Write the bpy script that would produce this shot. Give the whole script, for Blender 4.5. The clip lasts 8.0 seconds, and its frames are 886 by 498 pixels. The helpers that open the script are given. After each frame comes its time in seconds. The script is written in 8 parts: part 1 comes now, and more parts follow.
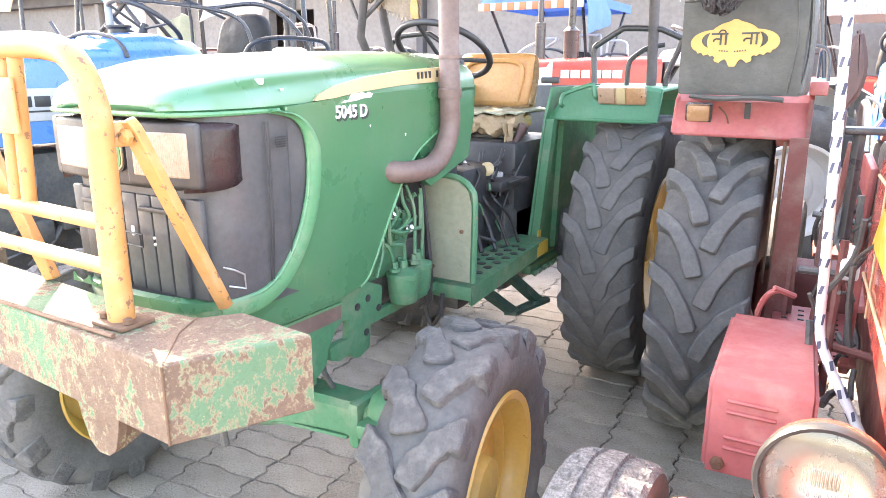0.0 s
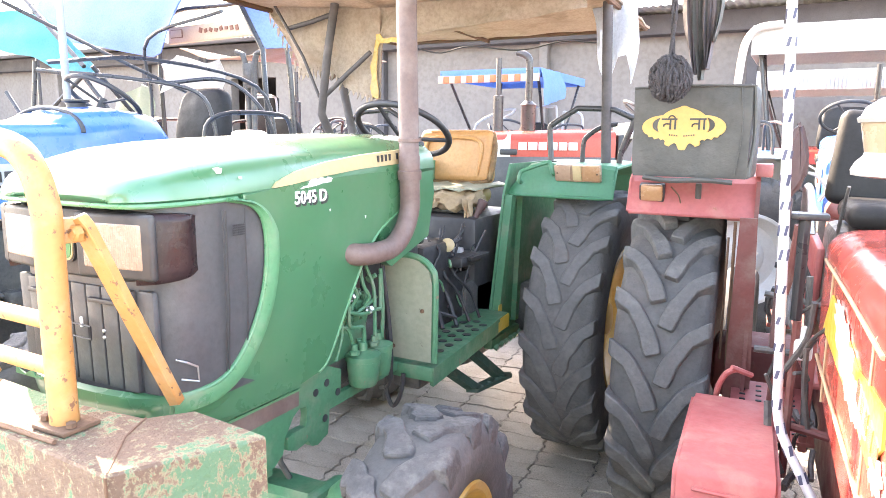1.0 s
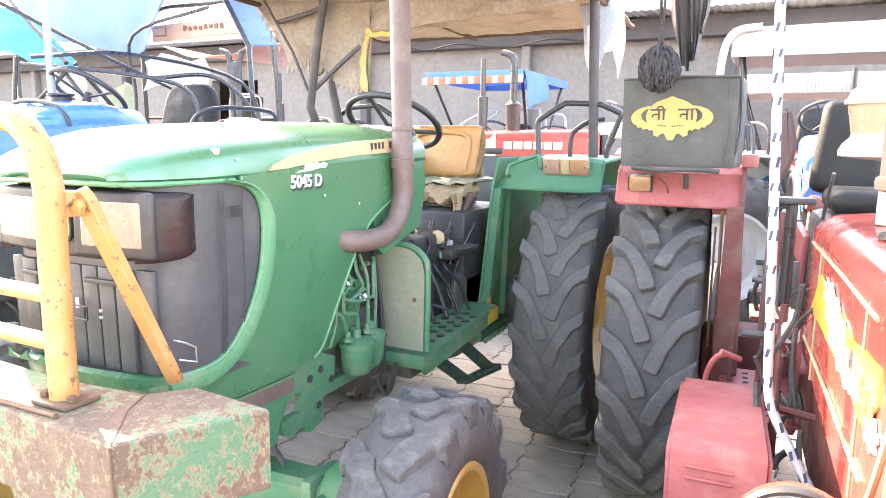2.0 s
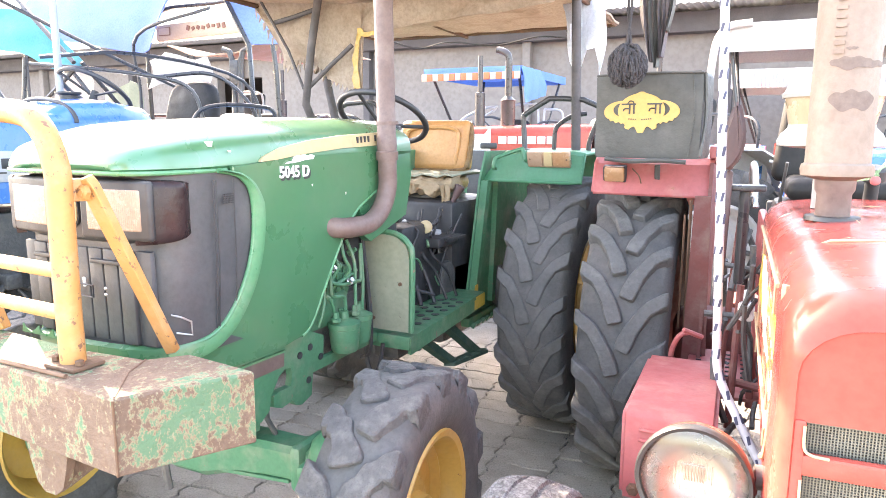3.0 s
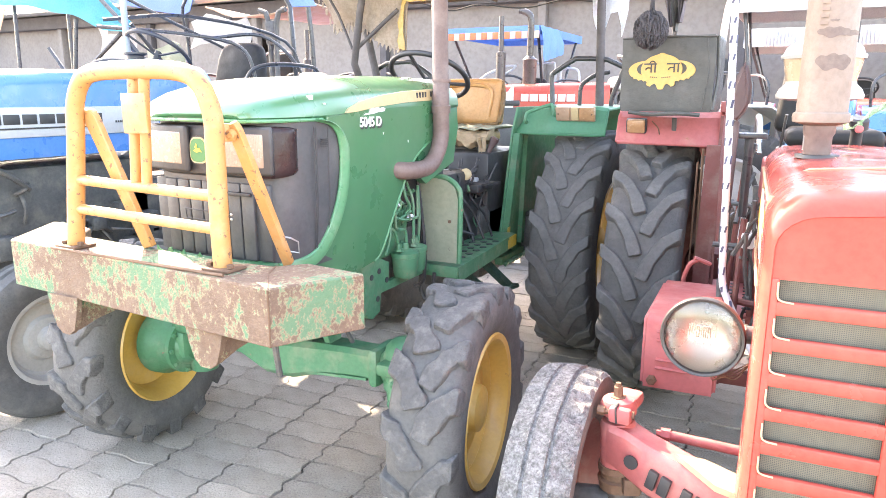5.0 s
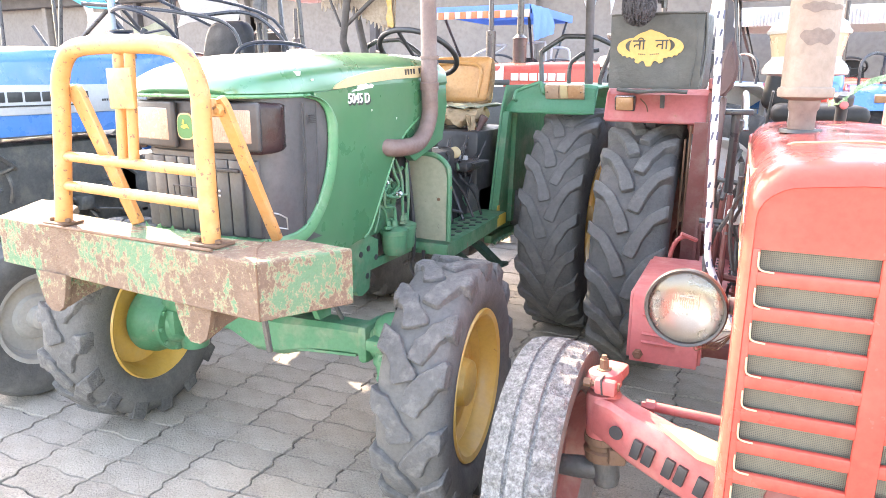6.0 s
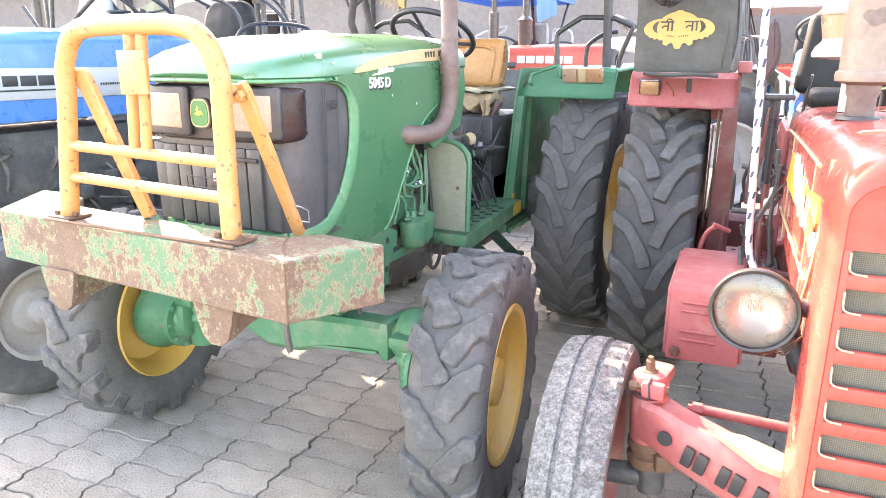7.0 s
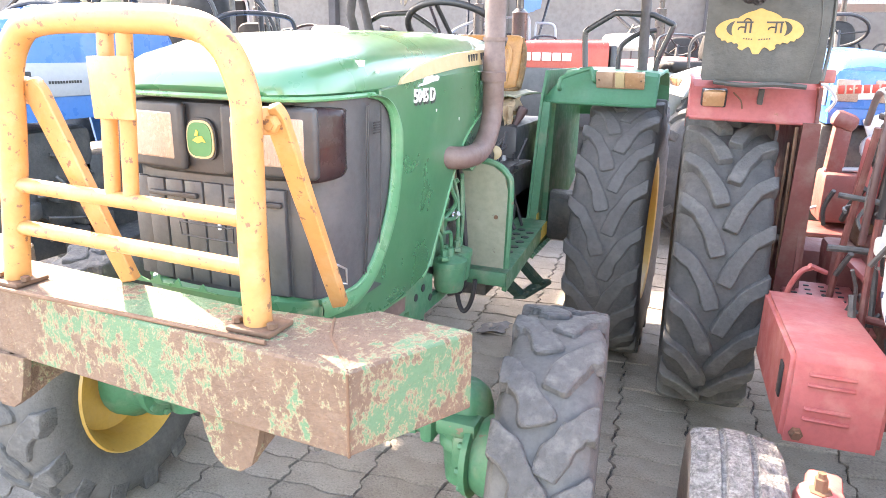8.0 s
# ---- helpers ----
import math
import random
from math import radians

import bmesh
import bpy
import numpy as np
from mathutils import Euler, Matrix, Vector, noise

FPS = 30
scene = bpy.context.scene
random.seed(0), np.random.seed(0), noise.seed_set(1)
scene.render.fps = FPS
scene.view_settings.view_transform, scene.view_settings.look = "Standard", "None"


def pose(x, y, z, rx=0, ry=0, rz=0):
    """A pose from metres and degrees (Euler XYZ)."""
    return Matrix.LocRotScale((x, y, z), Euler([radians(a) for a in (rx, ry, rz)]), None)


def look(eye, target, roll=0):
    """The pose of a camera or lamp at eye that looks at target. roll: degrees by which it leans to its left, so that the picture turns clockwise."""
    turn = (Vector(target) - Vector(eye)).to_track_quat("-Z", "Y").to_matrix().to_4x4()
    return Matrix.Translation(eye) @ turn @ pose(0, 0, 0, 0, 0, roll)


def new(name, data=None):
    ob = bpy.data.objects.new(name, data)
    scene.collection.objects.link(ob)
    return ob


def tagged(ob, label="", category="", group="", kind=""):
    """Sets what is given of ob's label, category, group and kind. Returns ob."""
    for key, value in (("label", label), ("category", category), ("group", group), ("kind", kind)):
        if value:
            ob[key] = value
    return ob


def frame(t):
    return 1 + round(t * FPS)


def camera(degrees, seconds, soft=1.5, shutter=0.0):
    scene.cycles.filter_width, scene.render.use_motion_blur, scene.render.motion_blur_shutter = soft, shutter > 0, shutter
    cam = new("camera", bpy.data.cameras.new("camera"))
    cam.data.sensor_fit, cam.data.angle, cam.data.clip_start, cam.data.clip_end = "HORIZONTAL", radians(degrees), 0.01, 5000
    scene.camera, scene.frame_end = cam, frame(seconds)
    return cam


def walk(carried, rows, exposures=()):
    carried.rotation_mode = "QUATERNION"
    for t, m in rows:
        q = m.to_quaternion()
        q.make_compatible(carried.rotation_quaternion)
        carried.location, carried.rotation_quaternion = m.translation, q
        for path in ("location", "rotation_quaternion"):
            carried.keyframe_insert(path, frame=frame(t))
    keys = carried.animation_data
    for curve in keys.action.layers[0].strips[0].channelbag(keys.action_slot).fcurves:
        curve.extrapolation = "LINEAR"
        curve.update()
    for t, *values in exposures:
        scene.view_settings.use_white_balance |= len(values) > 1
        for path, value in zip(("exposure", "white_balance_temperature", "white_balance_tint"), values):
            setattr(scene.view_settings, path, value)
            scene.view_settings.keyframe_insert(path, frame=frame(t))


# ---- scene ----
cam = camera(65.6, 8.0, soft=0.85)
PATH = [
    (0, (0.056, 0.143, 1.566), (-0.927, 1.809, 1.059), 0.1),
    (0.5, (0.061, 0.163, 1.613), (-0.919, 1.827, 1.092), 0.0),
    (1, (0.049, 0.164, 1.629), (-0.856, 1.917, 1.297), 0.4),
    (1.5, (0.036, 0.131, 1.572), (-0.842, 1.9, 1.261), 0.4),
    (1.7, (0.018, 0.128, 1.571), (-0.838, 1.908, 1.257), 0.6),
    (2.8, (0.125, 0.052, 1.563), (-0.744, 1.826, 1.243), 0.4),
    (3, (0.178, 0.014, 1.56), (-0.696, 1.784, 1.235), 0.3),
    (3.5, (0.307, -0.112, 1.534), (-0.593, 1.642, 1.198), 0.2),
    (4, (0.3, -0.246, 1.541), (-0.627, 1.488, 1.175), 0.1),
    (4.5, (0.24, -0.399, 1.541), (-0.681, 1.331, 1.141), 0.1),
    (4.7, (0.222, -0.434, 1.546), (-0.682, 1.301, 1.131), 0.2),
    (5.8, (0.247, -0.469, 1.537), (-0.614, 1.269, 1.056), 0.3),
    (6, (0.243, -0.467, 1.529), (-0.612, 1.274, 1.041), 0.3),
    (6.5, (0.18, -0.488, 1.532), (-0.659, 1.254, 1.021), 0.3),
    (7, (0.078, -0.407, 1.53), (-0.75, 1.334, 0.996), 0.3),
    (7.5, (-0.124, -0.143, 1.566), (-0.935, 1.596, 1.004), 0.3),
    (8, (-0.43, -0.042, 1.571), (-1.131, 1.746, 1.012), 1.2),
]
walk(cam, [(t, look(eye, target, roll)) for t, eye, target, roll in PATH], exposures=[(0, 4.14, 8300, 16), (8, 4.0, 8300, 16)])

# ---- light: high sun from behind the tractors, hazy bright sky ----
SUN = Vector((-0.90, 0.46, 0.77)).normalized()
world = bpy.data.worlds.new("sky")
scene.world = world
world.use_nodes = True
wn = world.node_tree.nodes
sky = wn.new("ShaderNodeTexSky")
sky.sky_type, sky.sun_disc = "NISHITA", False
sky.sun_elevation = math.asin(SUN.z)
sky.sun_rotation = math.atan2(SUN.x, SUN.y)
sky.dust_density, sky.air_density = 2.0, 1.0
world.node_tree.links.new(sky.outputs[0], wn["Background"].inputs[0])
wn["Background"].inputs[1].default_value = 0.15
sun_data = bpy.data.lights.new("sun", "SUN")
sun_data.energy, sun_data.angle, sun_data.color = 2.0, radians(0.6), (1.0, 0.95, 0.88)
sun = new("sun", sun_data)
sun.matrix_world = look(SUN * 30, (0, 0, 0))
# ---- materials ----
def _link(nt, a, b):
    nt.links.new(a, b)


def surface(name, base, second=None, rough=0.5, metal=0.0, scale=6.0, detail=60.0, amount=0.35, bump=0.12, dirt=None,
            dirt_amount=0.3, dirt_scale=9.0, chip=None, chip_amount=0.1, chip_scale=25.0, coat=0.0, coat_rough=0.12, vary=0.0, spec=0.5):
    """A painted or raw surface: broad tone changes, fine grain, dirt patches and chips with hard edges."""
    m = bpy.data.materials.new(name)
    m.use_nodes = True
    nt = m.node_tree
    n = nt.nodes
    bsdf = n["Principled BSDF"]
    bsdf.inputs["Metallic"].default_value = metal
    bsdf.inputs["Specular IOR Level"].default_value = spec
    if coat:
        bsdf.inputs["Coat Weight"].default_value = coat
        bsdf.inputs["Coat Roughness"].default_value = coat_rough
    tc = n.new("ShaderNodeTexCoord")
    co = tc.outputs["Object"]

    def fac(sc, det, lo, hi, off=0.0):
        tex = n.new("ShaderNodeTexNoise")
        tex.inputs["Scale"].default_value = sc
        tex.inputs["Detail"].default_value = det
        tex.inputs["Roughness"].default_value = 0.62
        if off:
            mp = n.new("ShaderNodeMapping")
            mp.inputs["Location"].default_value = (off, off * 1.7, -off)
            _link(nt, co, mp.inputs[0])
            _link(nt, mp.outputs[0], tex.inputs["Vector"])
        else:
            _link(nt, co, tex.inputs["Vector"])
        mr = n.new("ShaderNodeMapRange")
        mr.inputs["From Min"].default_value = lo
        mr.inputs["From Max"].default_value = hi
        _link(nt, tex.outputs["Fac"], mr.inputs["Value"])
        return mr.outputs[0]

    def mix(f, a, b, amount=1.0):
        mx = n.new("ShaderNodeMix")
        mx.data_type = "RGBA"
        if amount < 1.0:
            mu = n.new("ShaderNodeMath")
            mu.operation = "MULTIPLY"
            mu.inputs[1].default_value = amount
            _link(nt, f, mu.inputs[0])
            f = mu.outputs[0]
        _link(nt, f, mx.inputs["Factor"])
        for sock, v in ((mx.inputs["A"], a), (mx.inputs["B"], b)):
            if isinstance(v, tuple):
                sock.default_value = (*v, 1.0)
            else:
                _link(nt, v, sock)
        return mx.outputs["Result"]

    second = second or tuple(min(1.0, c * 0.72) for c in base)
    col = mix(fac(scale, 4, 0.35, 0.68), base, second, amount)
    col = mix(fac(detail, 6, 0.42, 0.66, 3.1), col, tuple(c * 0.7 for c in base), amount * 0.8)
    if dirt:
        col = mix(fac(dirt_scale, 8, 0.5, 0.72, 7.7), col, dirt, dirt_amount)
    if chip:
        col = mix(fac(chip_scale, 5, 0.66 - chip_amount, 0.68 - chip_amount, 13.3), col, chip)
    if vary:
        info = n.new("ShaderNodeObjectInfo")
        hsv = n.new("ShaderNodeHueSaturation")
        mr = n.new("ShaderNodeMapRange")
        mr.inputs["To Min"].default_value = 1.0 - vary
        mr.inputs["To Max"].default_value = 1.0 + vary
        _link(nt, info.outputs["Random"], mr.inputs["Value"])
        _link(nt, mr.outputs[0], hsv.inputs["Value"])
        _link(nt, col, hsv.inputs["Color"])
        col = hsv.outputs[0]
    _link(nt, col, bsdf.inputs["Base Color"])
    rg = n.new("ShaderNodeMapRange")
    rg.inputs["To Min"].default_value = max(0.05, rough - 0.12)
    rg.inputs["To Max"].default_value = min(1.0, rough + 0.16)
    _link(nt, fac(scale * 2.3, 5, 0.35, 0.7, 21.0), rg.inputs["Value"])
    _link(nt, rg.outputs[0], bsdf.inputs["Roughness"])
    if bump:
        bp = n.new("ShaderNodeBump")
        bp.inputs["Strength"].default_value = bump
        bp.inputs["Distance"].default_value = 0.01
        _link(nt, fac(detail, 8, 0.2, 0.8, 5.0), bp.inputs["Height"])
        _link(nt, bp.outputs[0], bsdf.inputs["Normal"])
    return m


def layered_rust(name):
    """Rusted steel with islands of old green paint edged by cream primer."""
    m = surface(name, (0.172, 0.108, 0.074), (0.128, 0.078, 0.053), rough=0.75, scale=9, detail=90, amount=0.8, bump=0.7)
    nt = m.node_tree
    n = nt.nodes
    bsdf = n["Principled BSDF"]
    src = bsdf.inputs["Base Color"].links[0].from_socket
    tc = n.new("ShaderNodeTexCoord")
    tex = n.new("ShaderNodeTexNoise")
    tex.inputs["Scale"].default_value, tex.inputs["Detail"].default_value, tex.inputs["Roughness"].default_value = 34.0, 12.0, 0.82
    mp = n.new("ShaderNodeMapping")
    mp.inputs["Scale"].default_value = (1.0, 1.0, 0.7)
    _link(nt, tc.outputs["Object"], mp.inputs[0])
    _link(nt, mp.outputs[0], tex.inputs["Vector"])
    broad = n.new("ShaderNodeTexNoise")
    broad.inputs["Scale"].default_value, broad.inputs["Detail"].default_value = 4.5, 3.0
    _link(nt, tc.outputs["Object"], broad.inputs["Vector"])
    both = n.new("ShaderNodeMath")
    both.operation = "ADD"
    _link(nt, tex.outputs["Fac"], both.inputs[0])
    half = n.new("ShaderNodeMath")
    half.operation = "MULTIPLY"
    half.inputs[1].default_value = 0.62
    _link(nt, broad.outputs["Fac"], half.inputs[0])
    _link(nt, half.outputs[0], both.inputs[1])
    fine = n.new("ShaderNodeTexNoise")
    fine.inputs["Scale"].default_value, fine.inputs["Detail"].default_value, fine.inputs["Roughness"].default_value = 70.0, 6.0, 0.7
    _link(nt, tc.outputs["Object"], fine.inputs["Vector"])
    for sock, lo, soft, colour in ((both.outputs[0], 0.812, 0.02, (0.33, 0.255, 0.16)), (both.outputs[0], 0.838, 0.02, (0.088, 0.172, 0.096)), (fine.outputs["Fac"], 0.645, 0.02, (0.33, 0.25, 0.165)), (fine.outputs["Fac"], 0.70, 0.02, (0.14, 0.075, 0.055))):
        mr = n.new("ShaderNodeMapRange")
        mr.inputs["From Min"].default_value, mr.inputs["From Max"].default_value = lo, lo + soft
        _link(nt, sock, mr.inputs["Value"])
        mx = n.new("ShaderNodeMix")
        mx.data_type = "RGBA"
        _link(nt, mr.outputs[0], mx.inputs["Factor"])
        _link(nt, src, mx.inputs["A"])
        mx.inputs["B"].default_value = (*colour, 1)
        src = mx.outputs["Result"]
    _link(nt, src, bsdf.inputs["Base Color"])
    return m


def glass(name, tint=(1, 1, 1), rough=0.05):
    m = bpy.data.materials.new(name)
    m.use_nodes = True
    b = m.node_tree.nodes["Principled BSDF"]
    b.inputs["Base Color"].default_value = (*tint, 1)
    b.inputs["Transmission Weight"].default_value = 1.0
    b.inputs["Roughness"].default_value = rough
    b.inputs["IOR"].default_value = 1.45
    return m


def translucent(m, amount=0.4):
    """Thin cloth: part of the light passes through to the other face."""
    nt = m.node_tree
    n = nt.nodes
    bsdf = n["Principled BSDF"]
    tr = n.new("ShaderNodeBsdfTranslucent")
    _link(nt, bsdf.inputs["Base Color"].links[0].from_socket, tr.inputs["Color"])
    mx = n.new("ShaderNodeMixShader")
    mx.inputs[0].default_value = amount
    _link(nt, bsdf.outputs[0], mx.inputs[1])
    _link(nt, tr.outputs[0], mx.inputs[2])
    _link(nt, mx.outputs[0], n["Material Output"].inputs["Surface"])
    return m


DUST = (0.46, 0.41, 0.36)
GREEN = surface("green_paint", (0.038, 0.15, 0.07), (0.046, 0.168, 0.082), rough=0.34, scale=2, detail=30, amount=0.15, bump=0.0, dirt=DUST, dirt_amount=0.07, dirt_scale=2.5, chip=(0.42, 0.46, 0.38), chip_amount=-0.085, chip_scale=14, coat=1.0, coat_rough=0.2)
GREEN_MATT = surface("plain_green_paint", (0.036, 0.17, 0.09), (0.043, 0.19, 0.10), rough=0.5, scale=4, amount=0.4, bump=0.03, dirt=(0.2, 0.24, 0.17), dirt_amount=0.2, dirt_scale=5, chip=(0.3, 0.33, 0.26), chip_amount=-0.06, chip_scale=20)
GREEN_WORN = surface("worn_green_paint", (0.046, 0.165, 0.085), (0.056, 0.19, 0.102), rough=0.5, scale=6, amount=0.5, bump=0.1, dirt=(0.25, 0.24, 0.18), dirt_amount=0.5, dirt_scale=8, chip=(0.18, 0.13, 0.09), chip_amount=-0.01)
# dirty step green, with the shade under the footplate put into its base colour
STEP_SHADE_GREEN = surface("dirty_shade_green_steel", (0.022, 0.06, 0.042), (0.034, 0.078, 0.054), rough=0.6, scale=8, amount=0.6, bump=0.1, dirt=(0.13, 0.125, 0.10), dirt_amount=0.35, dirt_scale=10)
GREEN_RIM = surface("pale_green_edge", (0.07, 0.225, 0.11), (0.09, 0.24, 0.125), rough=0.35, amount=0.5, bump=0.02, dirt=DUST, dirt_amount=0.2)
YELLOW = surface("yellow_guard_paint", (0.455, 0.215, 0.072), (0.39, 0.175, 0.055), rough=0.42, scale=7, amount=0.4, bump=0.06, dirt=(0.48, 0.30, 0.16), dirt_amount=0.55, dirt_scale=14, chip=(0.17, 0.085, 0.05), chip_amount=0.042, chip_scale=48)
RIM_YELLOW = surface("yellow_rim_paint", (0.52, 0.315, 0.075), (0.46, 0.27, 0.06), rough=0.4, scale=5, amount=0.4, bump=0.05, dirt=(0.48, 0.34, 0.19), dirt_amount=0.4, dirt_scale=7, chip=(0.2, 0.09, 0.05), chip_amount=-0.04, chip_scale=18)
RED = surface("faded_red_paint", (0.39, 0.060, 0.045), (0.41, 0.078, 0.058), rough=0.2, scale=3, amount=0.5, bump=0.015, dirt=(0.40, 0.12, 0.09), dirt_amount=0.3, dirt_scale=5, chip=(0.5, 0.37, 0.24), chip_amount=-0.03, chip_scale=9, spec=0.2)
RED_DUSTY = surface("dusty_red_paint", (0.40, 0.105, 0.10), (0.34, 0.085, 0.08), rough=0.55, scale=5, amount=0.5, bump=0.08, dirt=(0.50, 0.27, 0.22), dirt_amount=0.5, dirt_scale=6, chip=(0.3, 0.12, 0.08), chip_amount=-0.03)
RED_DARK = surface("dark_red_steel", (0.17, 0.045, 0.038), (0.13, 0.042, 0.036), rough=0.6, amount=0.5, bump=0.15, dirt=(0.22, 0.15, 0.12), dirt_amount=0.6)
CREAM_CHIP = surface("bare_cream_primer", (0.45, 0.335, 0.2), (0.37, 0.26, 0.155), rough=0.6, scale=12, amount=0.5)
RUST_GREEN = layered_rust("rusted_green_steel")
RUST = surface("brown_rust", (0.125, 0.066, 0.038), (0.18, 0.10, 0.064), rough=0.75, amount=0.6, bump=0.3)
EXHAUST = surface("heat_browned_exhaust", (0.125, 0.08, 0.07), (0.165, 0.112, 0.098), rough=0.6, scale=8, amount=0.6, bump=0.08, dirt=(0.22, 0.165, 0.145), dirt_amount=0.5)
STACK = surface("sooty_black_stack", (0.032, 0.028, 0.028), (0.068, 0.05, 0.046), rough=0.35, scale=9, amount=0.7, bump=0.05)
MUFFLER = surface("dusty_muffler_steel", (0.205, 0.152, 0.12), (0.25, 0.19, 0.152), rough=0.7, scale=5, amount=0.5, bump=0.15, dirt=(0.29, 0.228, 0.185), dirt_amount=0.5)
SOOT = surface("soot_patch", (0.135, 0.10, 0.085), (0.17, 0.128, 0.106), rough=0.8, scale=20, amount=0.6)
TYRE = surface("dusty_tyre_rubber", (0.077, 0.075, 0.073), (0.102, 0.1, 0.097), rough=0.8, scale=4, detail=80, amount=0.6, bump=0.3, dirt=(0.16, 0.15, 0.14), dirt_amount=0.5, dirt_scale=9)
TYRE_LUG = surface("worn_lug_rubber", (0.096, 0.094, 0.091), (0.122, 0.119, 0.115), rough=0.85, scale=5, detail=70, amount=0.6, bump=0.35, dirt=(0.2, 0.192, 0.18), dirt_amount=0.5, dirt_scale=18)
TYRE_SMOOTH = surface("smooth_worn_lugs", (0.084, 0.082, 0.08), (0.109, 0.107, 0.104), rough=0.7, scale=5, detail=60, amount=0.6, bump=0.2, dirt=(0.16, 0.155, 0.148), dirt_amount=0.5, dirt_scale=12)
TYRE_DUSTY = surface("chewed_grey_lugs", (0.076, 0.075, 0.075), (0.104, 0.102, 0.101), rough=0.9, scale=7, detail=60, amount=0.7, bump=0.7, dirt=(0.19, 0.183, 0.174), dirt_amount=0.5, dirt_scale=26)
TYRE_CHALK = surface("chalky_worn_tread", (0.13, 0.128, 0.128), (0.34, 0.34, 0.335), rough=0.95, scale=70, detail=160, amount=1.0, bump=1.0, dirt=(0.4, 0.395, 0.39), dirt_amount=0.6, dirt_scale=60)
TYRE_WALL = surface("brown_tyre_wall", (0.105, 0.09, 0.084), (0.155, 0.13, 0.118), rough=0.9, scale=9, amount=0.6, bump=0.3)
BLACK = surface("black_plastic", (0.026, 0.026, 0.029), (0.04, 0.04, 0.042), rough=0.5, scale=5, amount=0.5, bump=0.08, dirt=(0.08, 0.074, 0.068), dirt_amount=0.4, dirt_scale=6)
GRILLE = surface("dusty_black_grille", (0.055, 0.056, 0.059), (0.072, 0.072, 0.075), rough=0.5, scale=5, amount=0.6, bump=0.1, dirt=(0.125, 0.12, 0.118), dirt_amount=0.5, dirt_scale=5, chip=(0.15, 0.11, 0.09), chip_amount=-0.06, chip_scale=12)
MAROON = surface("faded_maroon_plastic", (0.028, 0.015, 0.016), (0.02, 0.013, 0.014), rough=0.3, amount=0.5, spec=0.25, dirt=(0.06, 0.045, 0.045), dirt_amount=0.3)
STEEL = surface("bare_steel", (0.5, 0.49, 0.48), rough=0.35, metal=0.8, amount=0.4)
IRON = surface("oily_dark_iron", (0.07, 0.07, 0.07), (0.115, 0.11, 0.105), rough=0.5, metal=0.2, scale=12, amount=0.7, bump=0.25, dirt=(0.2, 0.18, 0.15), dirt_amount=0.5)
LENS = glass("ribbed_glass", (1.0, 0.97, 0.92), 0.08)
LAMP_FACE = surface("yellowed_lamp_lens", (0.29, 0.205, 0.155), (0.35, 0.26, 0.2), rough=0.22, scale=14, detail=120, amount=0.6, bump=0.12, coat=0.35, dirt=(0.22, 0.15, 0.11), dirt_amount=0.5, dirt_scale=20)
AMBER = surface("faded_amber_lens", (0.38, 0.205, 0.105), (0.44, 0.27, 0.165), rough=0.2, amount=0.5, coat=0.8)
AMBER_CLEAR = surface("faded_clear_lens", (0.37, 0.25, 0.175), (0.33, 0.21, 0.145), rough=0.2, amount=0.4, coat=0.8)
PANEL = surface("grey_green_panel", (0.235, 0.25, 0.18), (0.285, 0.295, 0.225), rough=0.6, scale=4, amount=0.5, bump=0.05, dirt=(0.36, 0.34, 0.26), dirt_amount=0.4, chip=(0.17, 0.165, 0.12), chip_amount=-0.02)
CREAM = surface("cream_decal", (0.43, 0.335, 0.185), (0.47, 0.38, 0.235), rough=0.4, amount=0.3, bump=0.0)
WHITE = surface("white_paint", (0.66, 0.65, 0.63), (0.56, 0.55, 0.53), rough=0.45, amount=0.3, bump=0.04, dirt=(0.48, 0.44, 0.39), dirt_amount=0.35)
INK = surface("black_ink", (0.03, 0.03, 0.032), rough=0.5, amount=0.1, bump=0.0)
LOGO_GREEN = surface("logo_green", (0.04, 0.16, 0.055), rough=0.35, amount=0.2, bump=0.0)
LOGO_YELLOW = surface("logo_yellow", (0.56, 0.4, 0.055), (0.48, 0.34, 0.06), rough=0.4, scale=12, amount=0.5, bump=0.0, dirt=(0.5, 0.36, 0.2), dirt_amount=0.4)
SEAT_TAN = surface("worn_tan_vinyl", (0.44, 0.21, 0.075), (0.5, 0.28, 0.12), rough=0.45, scale=5, amount=0.6, bump=0.1, dirt=(0.45, 0.27, 0.14), dirt_amount=0.4)
CLOTH = surface("ragged_beige_cloth", (0.40, 0.30, 0.19), (0.27, 0.19, 0.12), rough=0.9, scale=10, amount=0.7, bump=0.5, dirt=(0.25, 0.19, 0.13), dirt_amount=0.5)
TARP = translucent(surface("beige_canopy_tarp", (0.40, 0.32, 0.255), (0.48, 0.40, 0.33), rough=0.85, scale=5, amount=0.8, bump=0.3, dirt=(0.22, 0.155, 0.11), dirt_amount=0.62, dirt_scale=6), 0.36)
BLACK_BAG = surface("black_canvas_bag", (0.052, 0.052, 0.048), (0.07, 0.07, 0.064), rough=0.55, scale=7, amount=0.5, bump=0.2, dirt=(0.13, 0.12, 0.11), dirt_amount=0.3)
PRINT = surface("yellow_print", (0.46, 0.285, 0.085), (0.5, 0.33, 0.12), rough=0.6, amount=0.4, scale=14, bump=0.03, dirt=(0.36, 0.25, 0.12), dirt_amount=0.3)
WOOL = surface("black_wool", (0.06, 0.056, 0.062), (0.10, 0.094, 0.104), rough=1.0, scale=40, detail=160, amount=0.8, bump=1.0)
